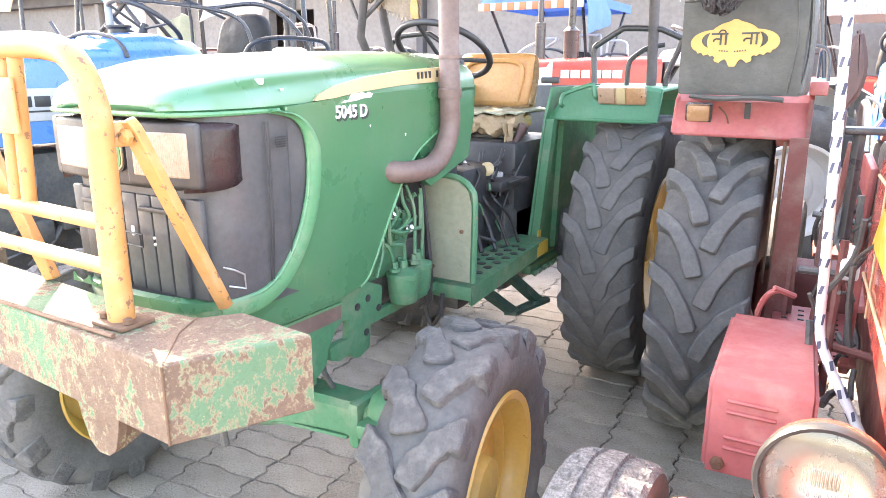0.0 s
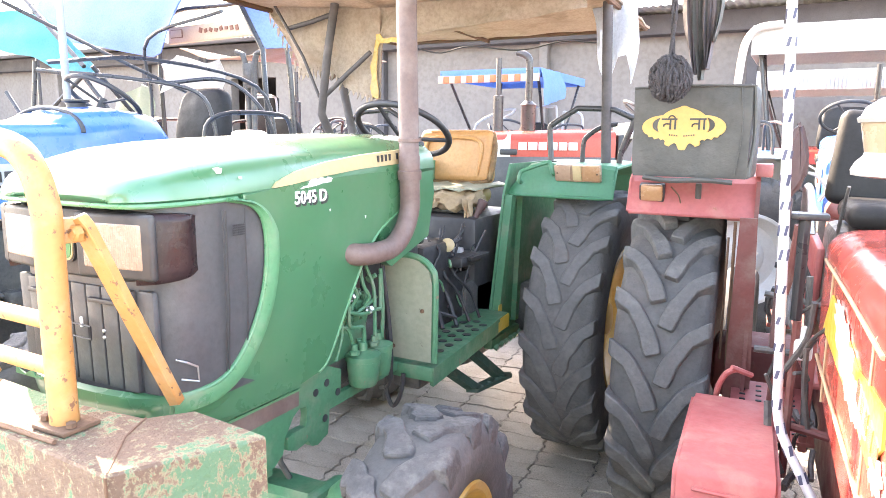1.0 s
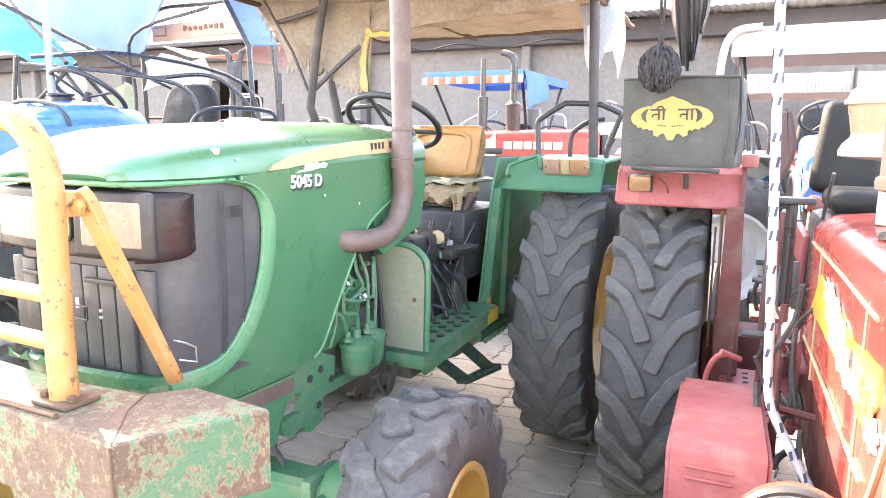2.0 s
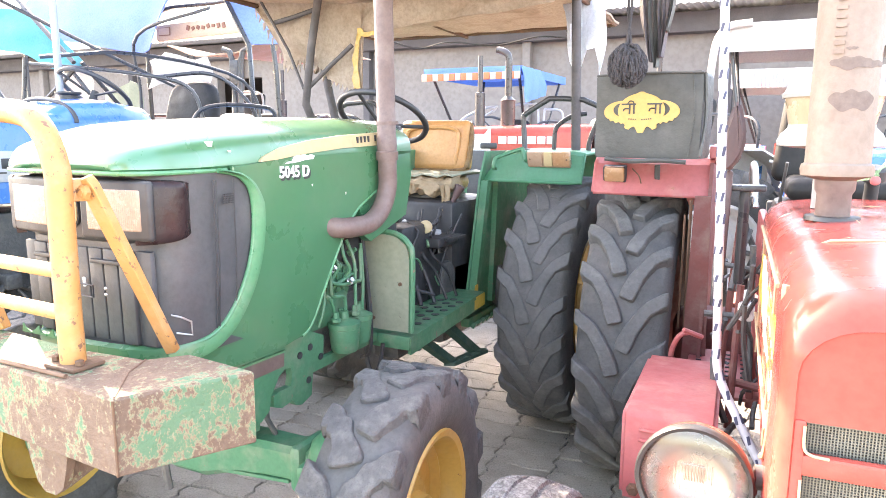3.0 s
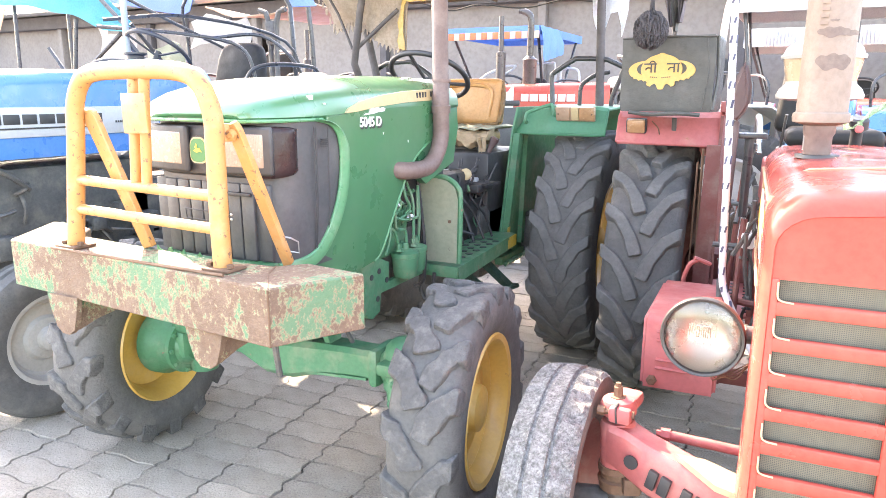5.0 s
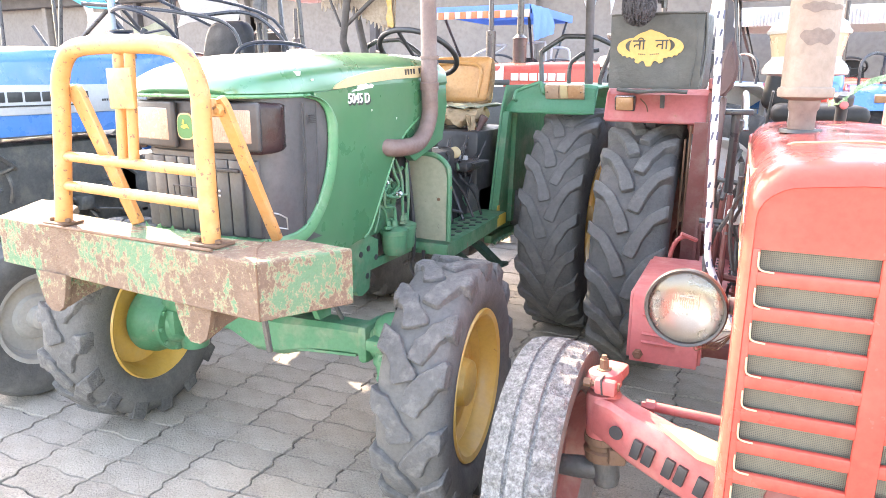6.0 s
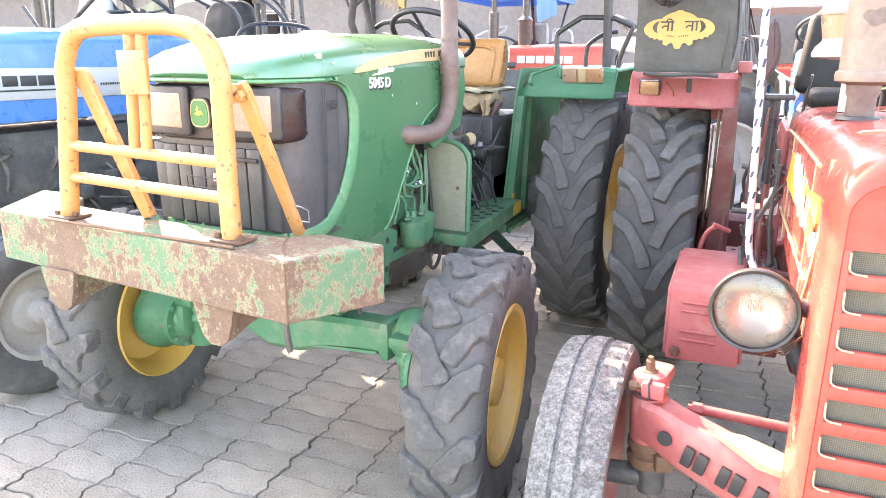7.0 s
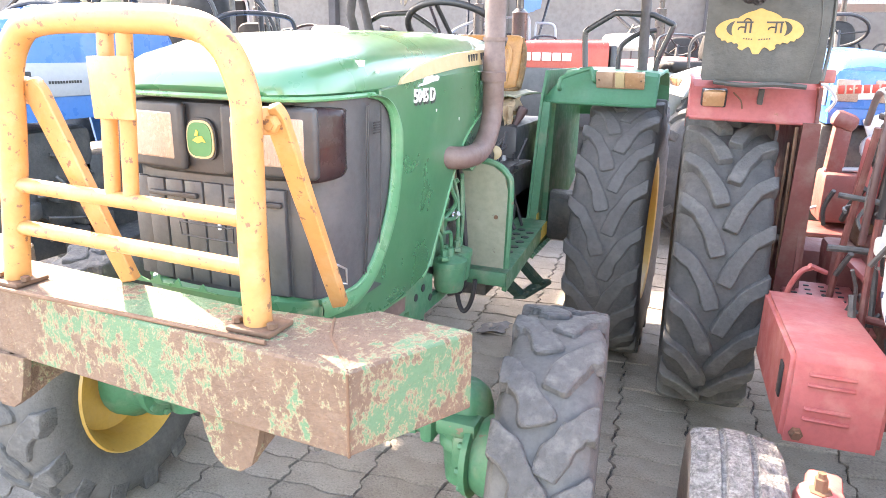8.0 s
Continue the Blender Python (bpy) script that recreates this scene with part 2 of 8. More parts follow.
WRAP = surface("white_wrapping_tape", (0.55, 0.55, 0.57), (0.48, 0.48, 0.5), rough=0.6, scale=20, amount=0.4, bump=0.15)
BLUE = surface("blue_paint", (0.035, 0.155, 0.41), (0.05, 0.185, 0.46), rough=0.32, scale=3, amount=0.4, bump=0.02, dirt=(0.2, 0.26, 0.42), dirt_amount=0.2, coat=0.3)
SILVER = surface("silver_band", (0.36, 0.37, 0.39), (0.31, 0.32, 0.34), rough=0.4, amount=0.3, bump=0.02)
BLUE_TARP = translucent(surface("blue_tarp", (0.16, 0.26, 0.56), (0.22, 0.32, 0.62), rough=0.7, scale=2, amount=0.6, bump=0.2), 0.4)
TEAL_TARP = translucent(surface("turquoise_tarp", (0.045, 0.29, 0.36), (0.07, 0.36, 0.42), rough=0.7, scale=2, amount=0.6, bump=0.25), 0.35)
BLACK_TUBE = surface("black_tube_paint", (0.03, 0.03, 0.033), (0.055, 0.055, 0.06), rough=0.35, scale=10, amount=0.5, bump=0.03)
POST_GREY = surface("dull_grey_post", (0.06, 0.054, 0.056), (0.085, 0.076, 0.078), rough=0.7, scale=10, amount=0.6, bump=0.1, dirt=(0.14, 0.12, 0.115), dirt_amount=0.4)
VINYL = surface("black_seat_vinyl", (0.018, 0.017, 0.017), (0.028, 0.026, 0.025), rough=0.6, amount=0.5, bump=0.1, spec=0.25)
BROWN_VINYL = surface("maroon_brown_seat", (0.075, 0.042, 0.042), (0.10, 0.055, 0.053), rough=0.5, amount=0.5, bump=0.1)
CANVAS = translucent(surface("white_canopy_canvas", (0.44, 0.41, 0.38), (0.37, 0.34, 0.315), rough=0.8, scale=2.5, amount=0.5, bump=0.15), 0.08)
CREAM_ROOF = surface("cream_canopy_panel", (0.47, 0.33, 0.24), (0.42, 0.28, 0.2), rough=0.5, scale=3, amount=0.4)
PINK_PRINT = surface("red_brown_print", (0.2, 0.08, 0.05), rough=0.6, amount=0.2)
ORANGE_STRIPE = surface("orange_fringe", (0.46, 0.13, 0.055), (0.5, 0.17, 0.08), rough=0.8, amount=0.3)
CONCRETE = surface("grey_concrete_paver", (0.265, 0.232, 0.196), (0.365, 0.325, 0.278), rough=0.94, scale=5, detail=110, amount=1.0, bump=0.9, dirt=(0.37, 0.335, 0.29), dirt_amount=0.6, dirt_scale=3, chip=(0.15, 0.132, 0.112), chip_amount=0.02, chip_scale=90, vary=0.1)
JOINT = surface("dark_joint_soil", (0.05, 0.047, 0.044), (0.20, 0.185, 0.165), rough=1.0, scale=2.6, detail=40, amount=0.9, bump=0.5)
YARD = surface("dusty_yard_concrete", (0.30, 0.285, 0.27), (0.36, 0.34, 0.32), rough=0.95, scale=2, detail=30, amount=0.7, bump=0.3, dirt=(0.4, 0.37, 0.34), dirt_amount=0.5, dirt_scale=1.2)
WALL = surface("grey_plaster_wall", (0.17, 0.15, 0.142), (0.205, 0.183, 0.172), rough=0.9, scale=0.8, detail=12, amount=0.7, bump=0.15, dirt=(0.15, 0.128, 0.12), dirt_amount=0.6, dirt_scale=1.5)
DARK_ROOF = surface("dark_roof_beam", (0.06, 0.053, 0.057), (0.085, 0.078, 0.08), rough=0.8, scale=2, amount=0.5)
SHEET = surface("corrugated_sheet", (0.40, 0.40, 0.41), (0.34, 0.34, 0.36), rough=0.5, metal=0.2, scale=2, amount=0.4)
CLEANER = surface("off_white_enamel", (0.34, 0.33, 0.315), (0.29, 0.28, 0.26), rough=0.4, scale=6, amount=0.4, bump=0.04)
OIL_BOWL = surface("amber_bowl_plastic", (0.36, 0.275, 0.185), (0.41, 0.325, 0.235), rough=0.25, amount=0.3, coat=0.6)
PLASTIC_SHEET = translucent(surface("torn_white_plastic", (0.72, 0.74, 0.78), (0.62, 0.65, 0.7), rough=0.35, scale=5, amount=0.6, bump=0.5), 0.4)
GREY_RIM = surface("silver_grey_rim", (0.36, 0.345, 0.32), (0.28, 0.265, 0.245), rough=0.5, amount=0.5, dirt=(0.3, 0.26, 0.22), dirt_amount=0.5)
YELLOW_RAG = surface("yellow_cloth_edge", (0.46, 0.30, 0.09), (0.50, 0.36, 0.16), rough=0.9, scale=18, amount=0.9, dirt=(0.4, 0.3, 0.2), dirt_amount=0.6)

PALE_BLUE = translucent(surface("pale_blue_canopy", (0.12, 0.27, 0.58), (0.16, 0.32, 0.62), rough=0.7, scale=3, amount=0.5, bump=0.1), 0.3)
# ---- building tools ----
ORIGIN = {}


def thing(name, base, rz=0.0, origin=(0, 0, 0), label="", category="", group="", kind=""):
    """An Empty at the base of a thing; its parts are written in coordinates in which origin is that base."""
    e = new(name)
    e.empty_display_size = 0.1
    e.matrix_world = pose(*base, 0, 0, rz)
    ORIGIN[e.name] = Vector(origin)
    return tagged(e, label, category, group, kind)


def _finish(name, bm, material, angle=40.0):
    me = bpy.data.meshes.new(name)
    bmesh.ops.recalc_face_normals(bm, faces=bm.faces[:])
    bm.to_mesh(me)
    bm.free()
    me.materials.append(material)
    me.polygons.foreach_set("use_smooth", [True] * len(me.polygons))
    me.set_sharp_from_angle(angle=radians(angle))
    return me


def part(name, bm, material, parent, label="", angle=40.0):
    root = parent
    while root.parent:
        root = root.parent
    bmesh.ops.translate(bm, verts=bm.verts[:], vec=-ORIGIN[root.name])
    ob = new(name, _finish(name, bm, material, angle))
    ob.parent = parent
    return tagged(ob, label)


def solo(name, bm, material, label="", category="", group="", kind="", angle=40.0):
    """A thing of one mesh, with its origin at the middle of its underside."""
    co = [v.co for v in bm.verts]
    lo = Vector([min(c[i] for c in co) for i in range(3)])
    hi = Vector([max(c[i] for c in co) for i in range(3)])
    base = Vector(((lo.x + hi.x) / 2, (lo.y + hi.y) / 2, lo.z))
    bmesh.ops.translate(bm, verts=bm.verts[:], vec=-base)
    ob = new(name, _finish(name, bm, material, angle))
    ob.matrix_world = Matrix.Translation(base)
    ORIGIN[ob.name] = base
    return tagged(ob, label, category, group, kind)


def B():
    return bmesh.new()


def box(bm, c, s, rot=(0, 0, 0), bev=0.0, seg=2):
    """A box of size s about c, turned by degrees, with rounded edges."""
    g = bmesh.ops.create_cube(bm, size=1.0, matrix=pose(*c, *rot) @ Matrix.Diagonal((*s, 1)))
    if bev:
        vs = set(g["verts"])
        es = [e for e in bm.edges if e.verts[0] in vs and e.verts[1] in vs]
        bmesh.ops.bevel(bm, geom=es, offset=min(bev, min(s) * 0.45), segments=seg, affect="EDGES", profile=0.5)
    return bm


def basis(d):
    d = Vector(d).normalized()
    a = d.cross(Vector((0, 0, 1)) if abs(d.z) < 0.9 else Vector((1, 0, 0))).normalized()
    return a, d.cross(a)


def loft(bm, rings, close=True, caps=True):
    """Skin rings of points, all of one count."""
    vs = [[bm.verts.new(p) for p in ring] for ring in rings]
    n = len(vs[0])
    for a, b in zip(vs, vs[1:]):
        for i in range(n if close else n - 1):
            j = (i + 1) % n
            bm.faces.new((a[i], a[j], b[j], b[i]))
    if caps and close:
        bm.faces.new(vs[0][::-1])
        bm.faces.new(vs[-1])
    return bm


def smooth_path(pts, per=6):
    pts = [Vector(p) for p in pts]
    if len(pts) < 3:
        return pts
    out = []
    ext = [pts[0] * 2 - pts[1], *pts, pts[-1] * 2 - pts[-2]]
    for i in range(1, len(ext) - 2):
        p0, p1, p2, p3 = ext[i - 1 : i + 3]
        for k in range(per):
            t = k / per
            out.append(0.5 * (2 * p1 + (p2 - p0) * t + (2 * p0 - 5 * p1 + 4 * p2 - p3) * t * t + (3 * p1 - p0 - 3 * p2 + p3) * t ** 3))
    return out + [pts[-1]]


def tube(bm, pts, r, seg=10, per=0):
    """A round bar along points; per: steps between them for a smooth bend; r: one radius or one a point."""
    pts = smooth_path(pts, per) if per else [Vector(p) for p in pts]
    rings = []
    a = None
    for i, p in enumerate(pts):
        d = (pts[min(i + 1, len(pts) - 1)] - pts[max(i - 1, 0)]).normalized()
        if a is None:
            a, b = basis(d)
        else:
            a = (a - d * a.dot(d)).normalized()
            b = d.cross(a)
        rr = r if not isinstance(r, (list, tuple)) else r[min(len(r) - 1, i * len(r) // len(pts))]
        rings.append([p + (a * math.cos(t) + b * math.sin(t)) * rr for t in [2 * math.pi * k / seg for k in range(seg)]])
    return loft(bm, rings)


def lathe(bm, p0, axis, profile, seg=32, closed=False):
    """Turn a profile of (along, radius) about an axis through p0."""
    p0, d = Vector(p0), Vector(axis).normalized()
    a, b = basis(d)
    vs = []
    for k in range(seg):
        t = 2 * math.pi * k / seg
        w = a * math.cos(t) + b * math.sin(t)
        vs.append([bm.verts.new(p0 + d * u + w * max(r, 0.0004)) for u, r in profile])
    m = len(profile)
    for k in range(seg):
        u, v = vs[k], vs[(k + 1) % seg]
        for i in range(m if closed else m - 1):
            j = (i + 1) % m
            bm.faces.new((u[i], u[j], v[j], v[i]))
    return bm


def prism(bm, poly, axis, a, b):
    """A flat outline drawn out along x, y or z from a to b. The outline's two numbers are the other two axes in order."""
    i = "xyz".index(axis)

    def place(p, w):
        q = list(p)
        q.insert(i, w)
        return q

    lo, hi = [bm.verts.new(place(p, a)) for p in poly], [bm.verts.new(place(p, b)) for p in poly]
    bm.faces.new(lo)
    bm.faces.new(hi[::-1])
    for k in range(len(poly)):
        j = (k + 1) % len(poly)
        bm.faces.new((lo[k], hi[k], hi[j], lo[j]))
    return bm


def sheet(bm, grid, thick=0.004):
    """A cloth or plate from rows of points, with thickness."""
    rows, cols = len(grid), len(grid[0])
    top = [[bm.verts.new(p) for p in row] for row in grid]
    faces = []
    for i in range(rows - 1):
        for j in range(cols - 1):
            faces.append(bm.faces.new((top[i][j], top[i][j + 1], top[i + 1][j + 1], top[i + 1][j])))
    bmesh.ops.recalc_face_normals(bm, faces=faces)
    bm.normal_update()
    bmesh.ops.solidify(bm, geom=faces, thickness=thick)
    return bm


def thicken(bm, t):
    """Give an open skin its thickness."""
    bm.normal_update()
    bmesh.ops.solidify(bm, geom=bm.faces[:], thickness=t)
    return bm


def text_mesh(body, size, extrude=0.002, width=None):
    """Letters in Blender's own font as a mesh in the xy plane, centred."""
    cu = bpy.data.curves.new("letters", "FONT")
    cu.body, cu.size, cu.extrude, cu.align_x, cu.align_y = body, size, extrude, "CENTER", "CENTER"
    cu.resolution_u, cu.offset = 3, size * 0.02
    ob = bpy.data.objects.new("letters", cu)
    scene.collection.objects.link(ob)
    bpy.context.view_layer.update()
    me = bpy.data.meshes.new_from_object(ob.evaluated_get(bpy.context.evaluated_depsgraph_get()))
    bpy.data.objects.remove(ob)
    bm = B()
    bm.from_mesh(me)
    bpy.data.meshes.remove(me)
    if width:
        xs = [v.co.x for v in bm.verts]
        k = width / (max(xs) - min(xs))
        bmesh.ops.scale(bm, vec=(k, 1, 1), verts=bm.verts[:])
    return bm


def lettered(name, body, size, m, material, parent, width=None, extrude=0.002, label=""):
    bm = text_mesh(body, size, extrude, width)
    bm.transform(m)
    return part(name, bm, material, parent, label)


def tyre_mesh(r, w, rim, lug=0.03, count=22, seg=72, sweep=0.20, lug_w=0.062, stagger=0.5, flat=0.12, turn=1, wear=0.0, rng=None):
    """A tyre about the x axis through the origin with angled lugs in two staggered rows; turn sets the way in which the arrows point."""
    bm = B()
    h = w / 2
    core = r - lug
    prof = [(-h * 0.62, rim - 0.012), (-h * 0.80, rim), (-h * 0.98, rim + (core - rim) * 0.35), (-h, rim + (core - rim) * 0.62), (-h * 0.93, core - 0.035), (-h * 0.80, core - 0.008),
            (-h * 0.4, core + flat * 0.02), (0, core + flat * 0.03), (h * 0.4, core + flat * 0.02), (h * 0.80, core - 0.008), (h * 0.93, core - 0.035), (h, rim + (core - rim) * 0.62),
            (h * 0.98, rim + (core - rim) * 0.35), (h * 0.80, rim), (h * 0.62, rim - 0.012)]
    vs = []
    for k in range(seg):
        t = 2 * math.pi * k / seg
        vs.append([bm.verts.new((x, -math.cos(t) * q, math.sin(t) * q)) for x, q in prof])
    for k in range(seg):
        a, b = vs[k], vs[(k + 1) % seg]
        for i in range(len(prof) - 1):
            bm.faces.new((a[i], a[i + 1], b[i + 1], b[i]))
    rng = rng or random.Random(5)
    lugs = B()
    for side in (-1, 1):
        for k in range(count):
            a0 = 2 * math.pi * (k + (stagger if side > 0 else 0)) / count
            top = lug * (1 - wear * 0.6 * rng.random())
            rings = []
            drift = wear * rng.uniform(-0.02, 0.02)
            run = [(0.0, 0.0), (0.25, 0.47), (0.58, 0.82), (1.1, 1.05)]
            for u, fat in ((0.09, 0.92), (0.11, 1.02), (0.17, 1.08), (0.27, 1.02), (0.42, 0.94), (0.56, 0.92), (0.66, 0.96), (0.8, 1.02), (0.94, 1.08), (1.01, 1.1)):
                ang = a0 + turn * sweep / r * between(u, run) + drift / r
                slope = turn * sweep * (between(u + 0.08, run) - between(u - 0.08, run)) / (0.16 * h * 0.97)
                slope *= min(1.0, max(0.0, (1.0 - u) / 0.3))
                size = math.hypot(1.0, slope)
                nx, ns = -side * slope / size, 1.0 / size
                x = side * u * h * 0.97
                out = core + top * (1.0 if u < 0.9 else (0.9 if u < 1.0 else 0.5))
                low = core - 0.02 if u < 0.9 else core - 0.06
                fat *= 1 + wear * rng.uniform(-0.28, 0.28)
                half_lo, half_hi = lug_w * 0.47 * fat, lug_w * 0.36 * fat
                quad = ((-half_lo, low), (-half_hi, out - wear * rng.uniform(0, 0.006)), (half_hi, out - wear * rng.uniform(0, 0.006)), (half_lo, low))
                rings.append([(x + e * nx, -math.cos(ang + e * ns / r) * q, math.sin(ang + e * ns / r) * q) for e, q in quad])
            loft(lugs, rings)
    return bm, lugs


def rim_mesh(r, w, dish, hub=0.09, bolts=8, outward=1):
    """A pressed wheel disc and barrel about the x axis; dish: how far the disc lies inside the outer edge."""
    bm = B()
    h = w / 2 * 0.8
    o = outward
    lathe(bm, (0, 0, 0), (1, 0, 0), [(o * h, r + 0.014), (o * (h + 0.012), r + 0.008), (o * (h + 0.006), r - 0.012), (o * (h - 0.03), r - 0.03), (o * (h - 0.06), r - 0.034),
                                     (o * (h - dish * 0.7), r * 0.86), (o * (h - dish), r * 0.78), (o * (h - dish), r * 0.52), (o * (h - dish + 0.02), r * 0.46), (o * (h - dish + 0.025), hub),
                                     (o * (h - dish + 0.06), hub * 0.9), (o * (h - dish + 0.07), hub * 0.5), (o * (h - dish + 0.07), 0.0)], seg=40)
    lathe(bm, (0, 0, 0), (1, 0, 0), [(-o * h, r + 0.014), (-o * (h + 0.012), r + 0.006), (-o * (h - 0.03), r - 0.028), (0, r - 0.05), (o * (h - 0.06), r - 0.034)], seg=40)
    lathe(bm, (0, 0, 0), (1, 0, 0), [(o * (h - dish - 0.012), r * 0.9), (o * (h - dish - 0.014), r * 0.3), (o * (h - dish - 0.014), 0)], seg=40)
    for k in range(bolts):
        t = 2 * math.pi * k / bolts
        p = Vector((o * (h - dish + 0.004), math.cos(t) * r * 0.36, math.sin(t) * r * 0.36))
        lathe(bm, p, (o, 0, 0), [(0, 0.016), (0.016, 0.016), (0.02, 0.011), (0.02, 0)], seg=6)
    return bm


def wheel(parent, at, r, w, rim, rim_mat, outward=1, dish=0.1, steer=0.0, lug=0.03, count=22, sweep=0.2, lug_w=0.062, tyre_mat=None, lug_mat=None, spin=0.0, wear=0.0, label="", name="wheel"):
    """rim disc with its tyre, and the tread lugs on the tyre."""
    m = pose(*at, 0, 0, steer) @ Matrix.Rotation(radians(spin), 4, "X")
    bm = rim_mesh(rim, w, dish, outward=outward)
    bm.transform(m)
    disc = part(name, bm, rim_mat, parent, label)
    body, lugs = tyre_mesh(r, w, rim, lug, count, sweep=sweep, lug_w=lug_w, wear=wear)
    body.transform(m)
    lugs.transform(m)
    part("tyre", body, tyre_mat or TYRE, disc, angle=50)
    bmesh.ops.bevel(lugs, geom=lugs.edges[:], offset=0.004, segments=1, affect="EDGES")
    part("tread", lugs, lug_mat or TYRE_LUG, disc, angle=35)
    return disc


def between(u, rows):
    """Linear run through rows of (position, value)."""
    for (a, va), (b, vb) in zip(rows, rows[1:]):
        if u <= b:
            return va + (vb - va) * (u - a) / (b - a)
    return rows[-1][1]


def sagging(x0, x1, y0, y1, z, nx=10, ny=8, sag=0.05, rough=0.012, seed=1, slope=0.0):
    rng = random.Random(seed)
    g = []
    for j in range(ny + 1):
        row = []
        for i in range(nx + 1):
            u, v = i / nx, j / ny
            row.append((x0 + (x1 - x0) * u, y0 + (y1 - y0) * v, z + slope * v - sag * 4 * (u * (1 - u) * v * (1 - v)) * 4 + rng.uniform(-rough, rough)))
        g.append(row)
    return g
# ---- the green tractor ----
def green_tractor():
    g = thing("green_tractor", (-1.52, 3.65, 0), origin=(0, 3.65, 0), label="used green farm tractor with yellow rims and rusty bumper", category="tractor")
    hc, hw = 0.03, 0.29

    def section(y, half, zs, zt, zb=None, n=14, power=0.55):
        ring = []
        for k in range(n + 1):
            t = math.pi * k / n
            c, s = math.cos(t), math.sin(t)
            ring.append((hc + half * math.copysign(abs(c) ** power, c), y, zs + (zt - zs) * abs(s) ** 0.8))
        return ring

    # bonnet shell
    st = [(1.168, 0.19, 1.472, 1.484), (1.176, 0.225, 1.474, 1.512), (1.202, 0.255, 1.474, 1.542), (1.255, 0.275, 1.474, 1.562), (1.36, 0.286, 1.474, 1.588), (1.5, 0.29, 1.477, 1.603), (1.7, 0.292, 1.482, 1.614),
          (1.95, 0.294, 1.488, 1.622), (2.2, 0.296, 1.494, 1.626), (2.42, 0.297, 1.5, 1.624), (2.5, 0.292, 1.5, 1.612)]
    rings = [section(*s) for s in st]
    bm = B()
    low = [[(hc + (p[0] - hc) * 0.95, p[1] + 0.012, p[2] - 0.016) for p in r] for r in rings]
    loft(bm, [a + b[::-1] for a, b in zip(rings, low)])
    hood = part("hood", bm, GREEN, g, "glossy green bonnet, sun-bleached on top", angle=30)
    # seam lip under the bonnet
    lip = [(hc - 0.285, 1.46), (hc - 0.287, 1.3), (hc - 0.26, 1.21), (hc - 0.2, 1.174), (hc, 1.166), (hc + 0.2, 1.174), (hc + 0.26, 1.21), (hc + 0.287, 1.3), (hc + 0.285, 1.46)]
    bm = B()
    tube(bm, [(x, y, 1.464) for x, y in lip], 0.006, 8, per=5)
    part("hood_lip", bm, GREEN_RIM, hood)
    # filler cap on the bonnet
    bm = B()
    lathe(bm, (hc - 0.12, 1.95, 1.606), (0, 0, 1), [(0, 0.06), (0.02, 0.058), (0.028, 0.04), (0.03, 0)], 20)
    part("cap", bm, WHITE, hood)

    # side panels
    side = [(1.475, 1.474), (1.7, 1.490), (2.0, 1.5), (2.34, 1.505), (2.36, 1.40), (2.28, 1.372), (2.19, 1.338), (2.10, 1.297), (2.03, 1.24), (1.975, 1.17), (1.905, 1.06), (1.845, 0.955), (1.815, 0.918), (1.78, 0.902),
            (1.70, 0.895), (1.58, 0.892), (1.47, 0.895), (1.37, 0.902), (1.25, 0.915), (1.25, 0.99), (1.35, 1.0), (1.42, 1.03), (1.475, 1.09), (1.515, 1.16), (1.54, 1.226), (1.553, 1.30), (1.553, 1.375), (1.535, 1.42), (1.505, 1.446), (1.475, 1.460)]
    for s in (1, -1):
        bm = B()
        prism(bm, side, "x", hc + s * (hw - 0.012), hc + s * (hw + 0.006))
        for v in bm.verts:
            if v.co.z < 1.15:
                v.co.x -= s * 0.03 * ((1.15 - v.co.z) / 0.4) ** 1.3
            if v.co.y < 1.42 and v.co.z < 1.1:
                v.co.x -= s * 0.9 * max(0, 1.36 - v.co.y) ** 1.5
        bmesh.ops.bevel(bm, geom=[e for e in bm.edges if abs(e.verts[0].co.x - e.verts[1].co.x) < 0.01], offset=0.004, segments=1, affect="EDGES")
        pan = part("side_panel", bm, GREEN, g)
        edge = [(1.25, 1.0), (1.35, 1.008), (1.42, 1.035), (1.475, 1.092), (1.515, 1.16), (1.54, 1.226), (1.553, 1.30), (1.551, 1.375), (1.533, 1.42), (1.49, 1.45), (1.42, 1.464)]
        bm = B()
        tube(bm, [(hc + s * (hw + 0.002 - (0.03 * ((1.15 - z) / 0.4) ** 1.3 if z < 1.15 else 0) - (0.9 * max(0, 1.36 - y) ** 1.5 if z < 1.1 else 0)), y, z) for y, z in edge], 0.0065, 8, per=4)
        part("edge_bead", bm, GREEN_RIM, pan)
        run = smooth_path([Vector((0, y, z)) for y, z in edge], 4)
        outer, inner = [], []
        for k, p in enumerate(run):
            d = (run[min(k + 1, len(run) - 1)] - run[max(k - 1, 0)]).normalized()
            n_in = Vector((0, -d.z, d.y))
            def skin_x(y, z):
                return hc + s * (hw - (0.03 * ((1.15 - z) / 0.4) ** 1.3 if z < 1.15 else 0) - (0.9 * max(0, 1.36 - y) ** 1.5 if z < 1.1 else 0))
            q = p - n_in * 0.042 * (1.0 if p.z < 1.36 else max(0.06, (1.462 - p.z) / 0.102))
            outer.append((skin_x(p.y, p.z) + s * 0.003, p.y, p.z))
            inner.append((skin_x(q.y, q.z) + s * 0.0075, q.y, q.z))
        mid_ = [tuple((Vector(a_) + Vector(b_)) / 2 + Vector((s * 0.007, 0, 0))) for a_, b_ in zip(outer, inner)]
        bm = B()
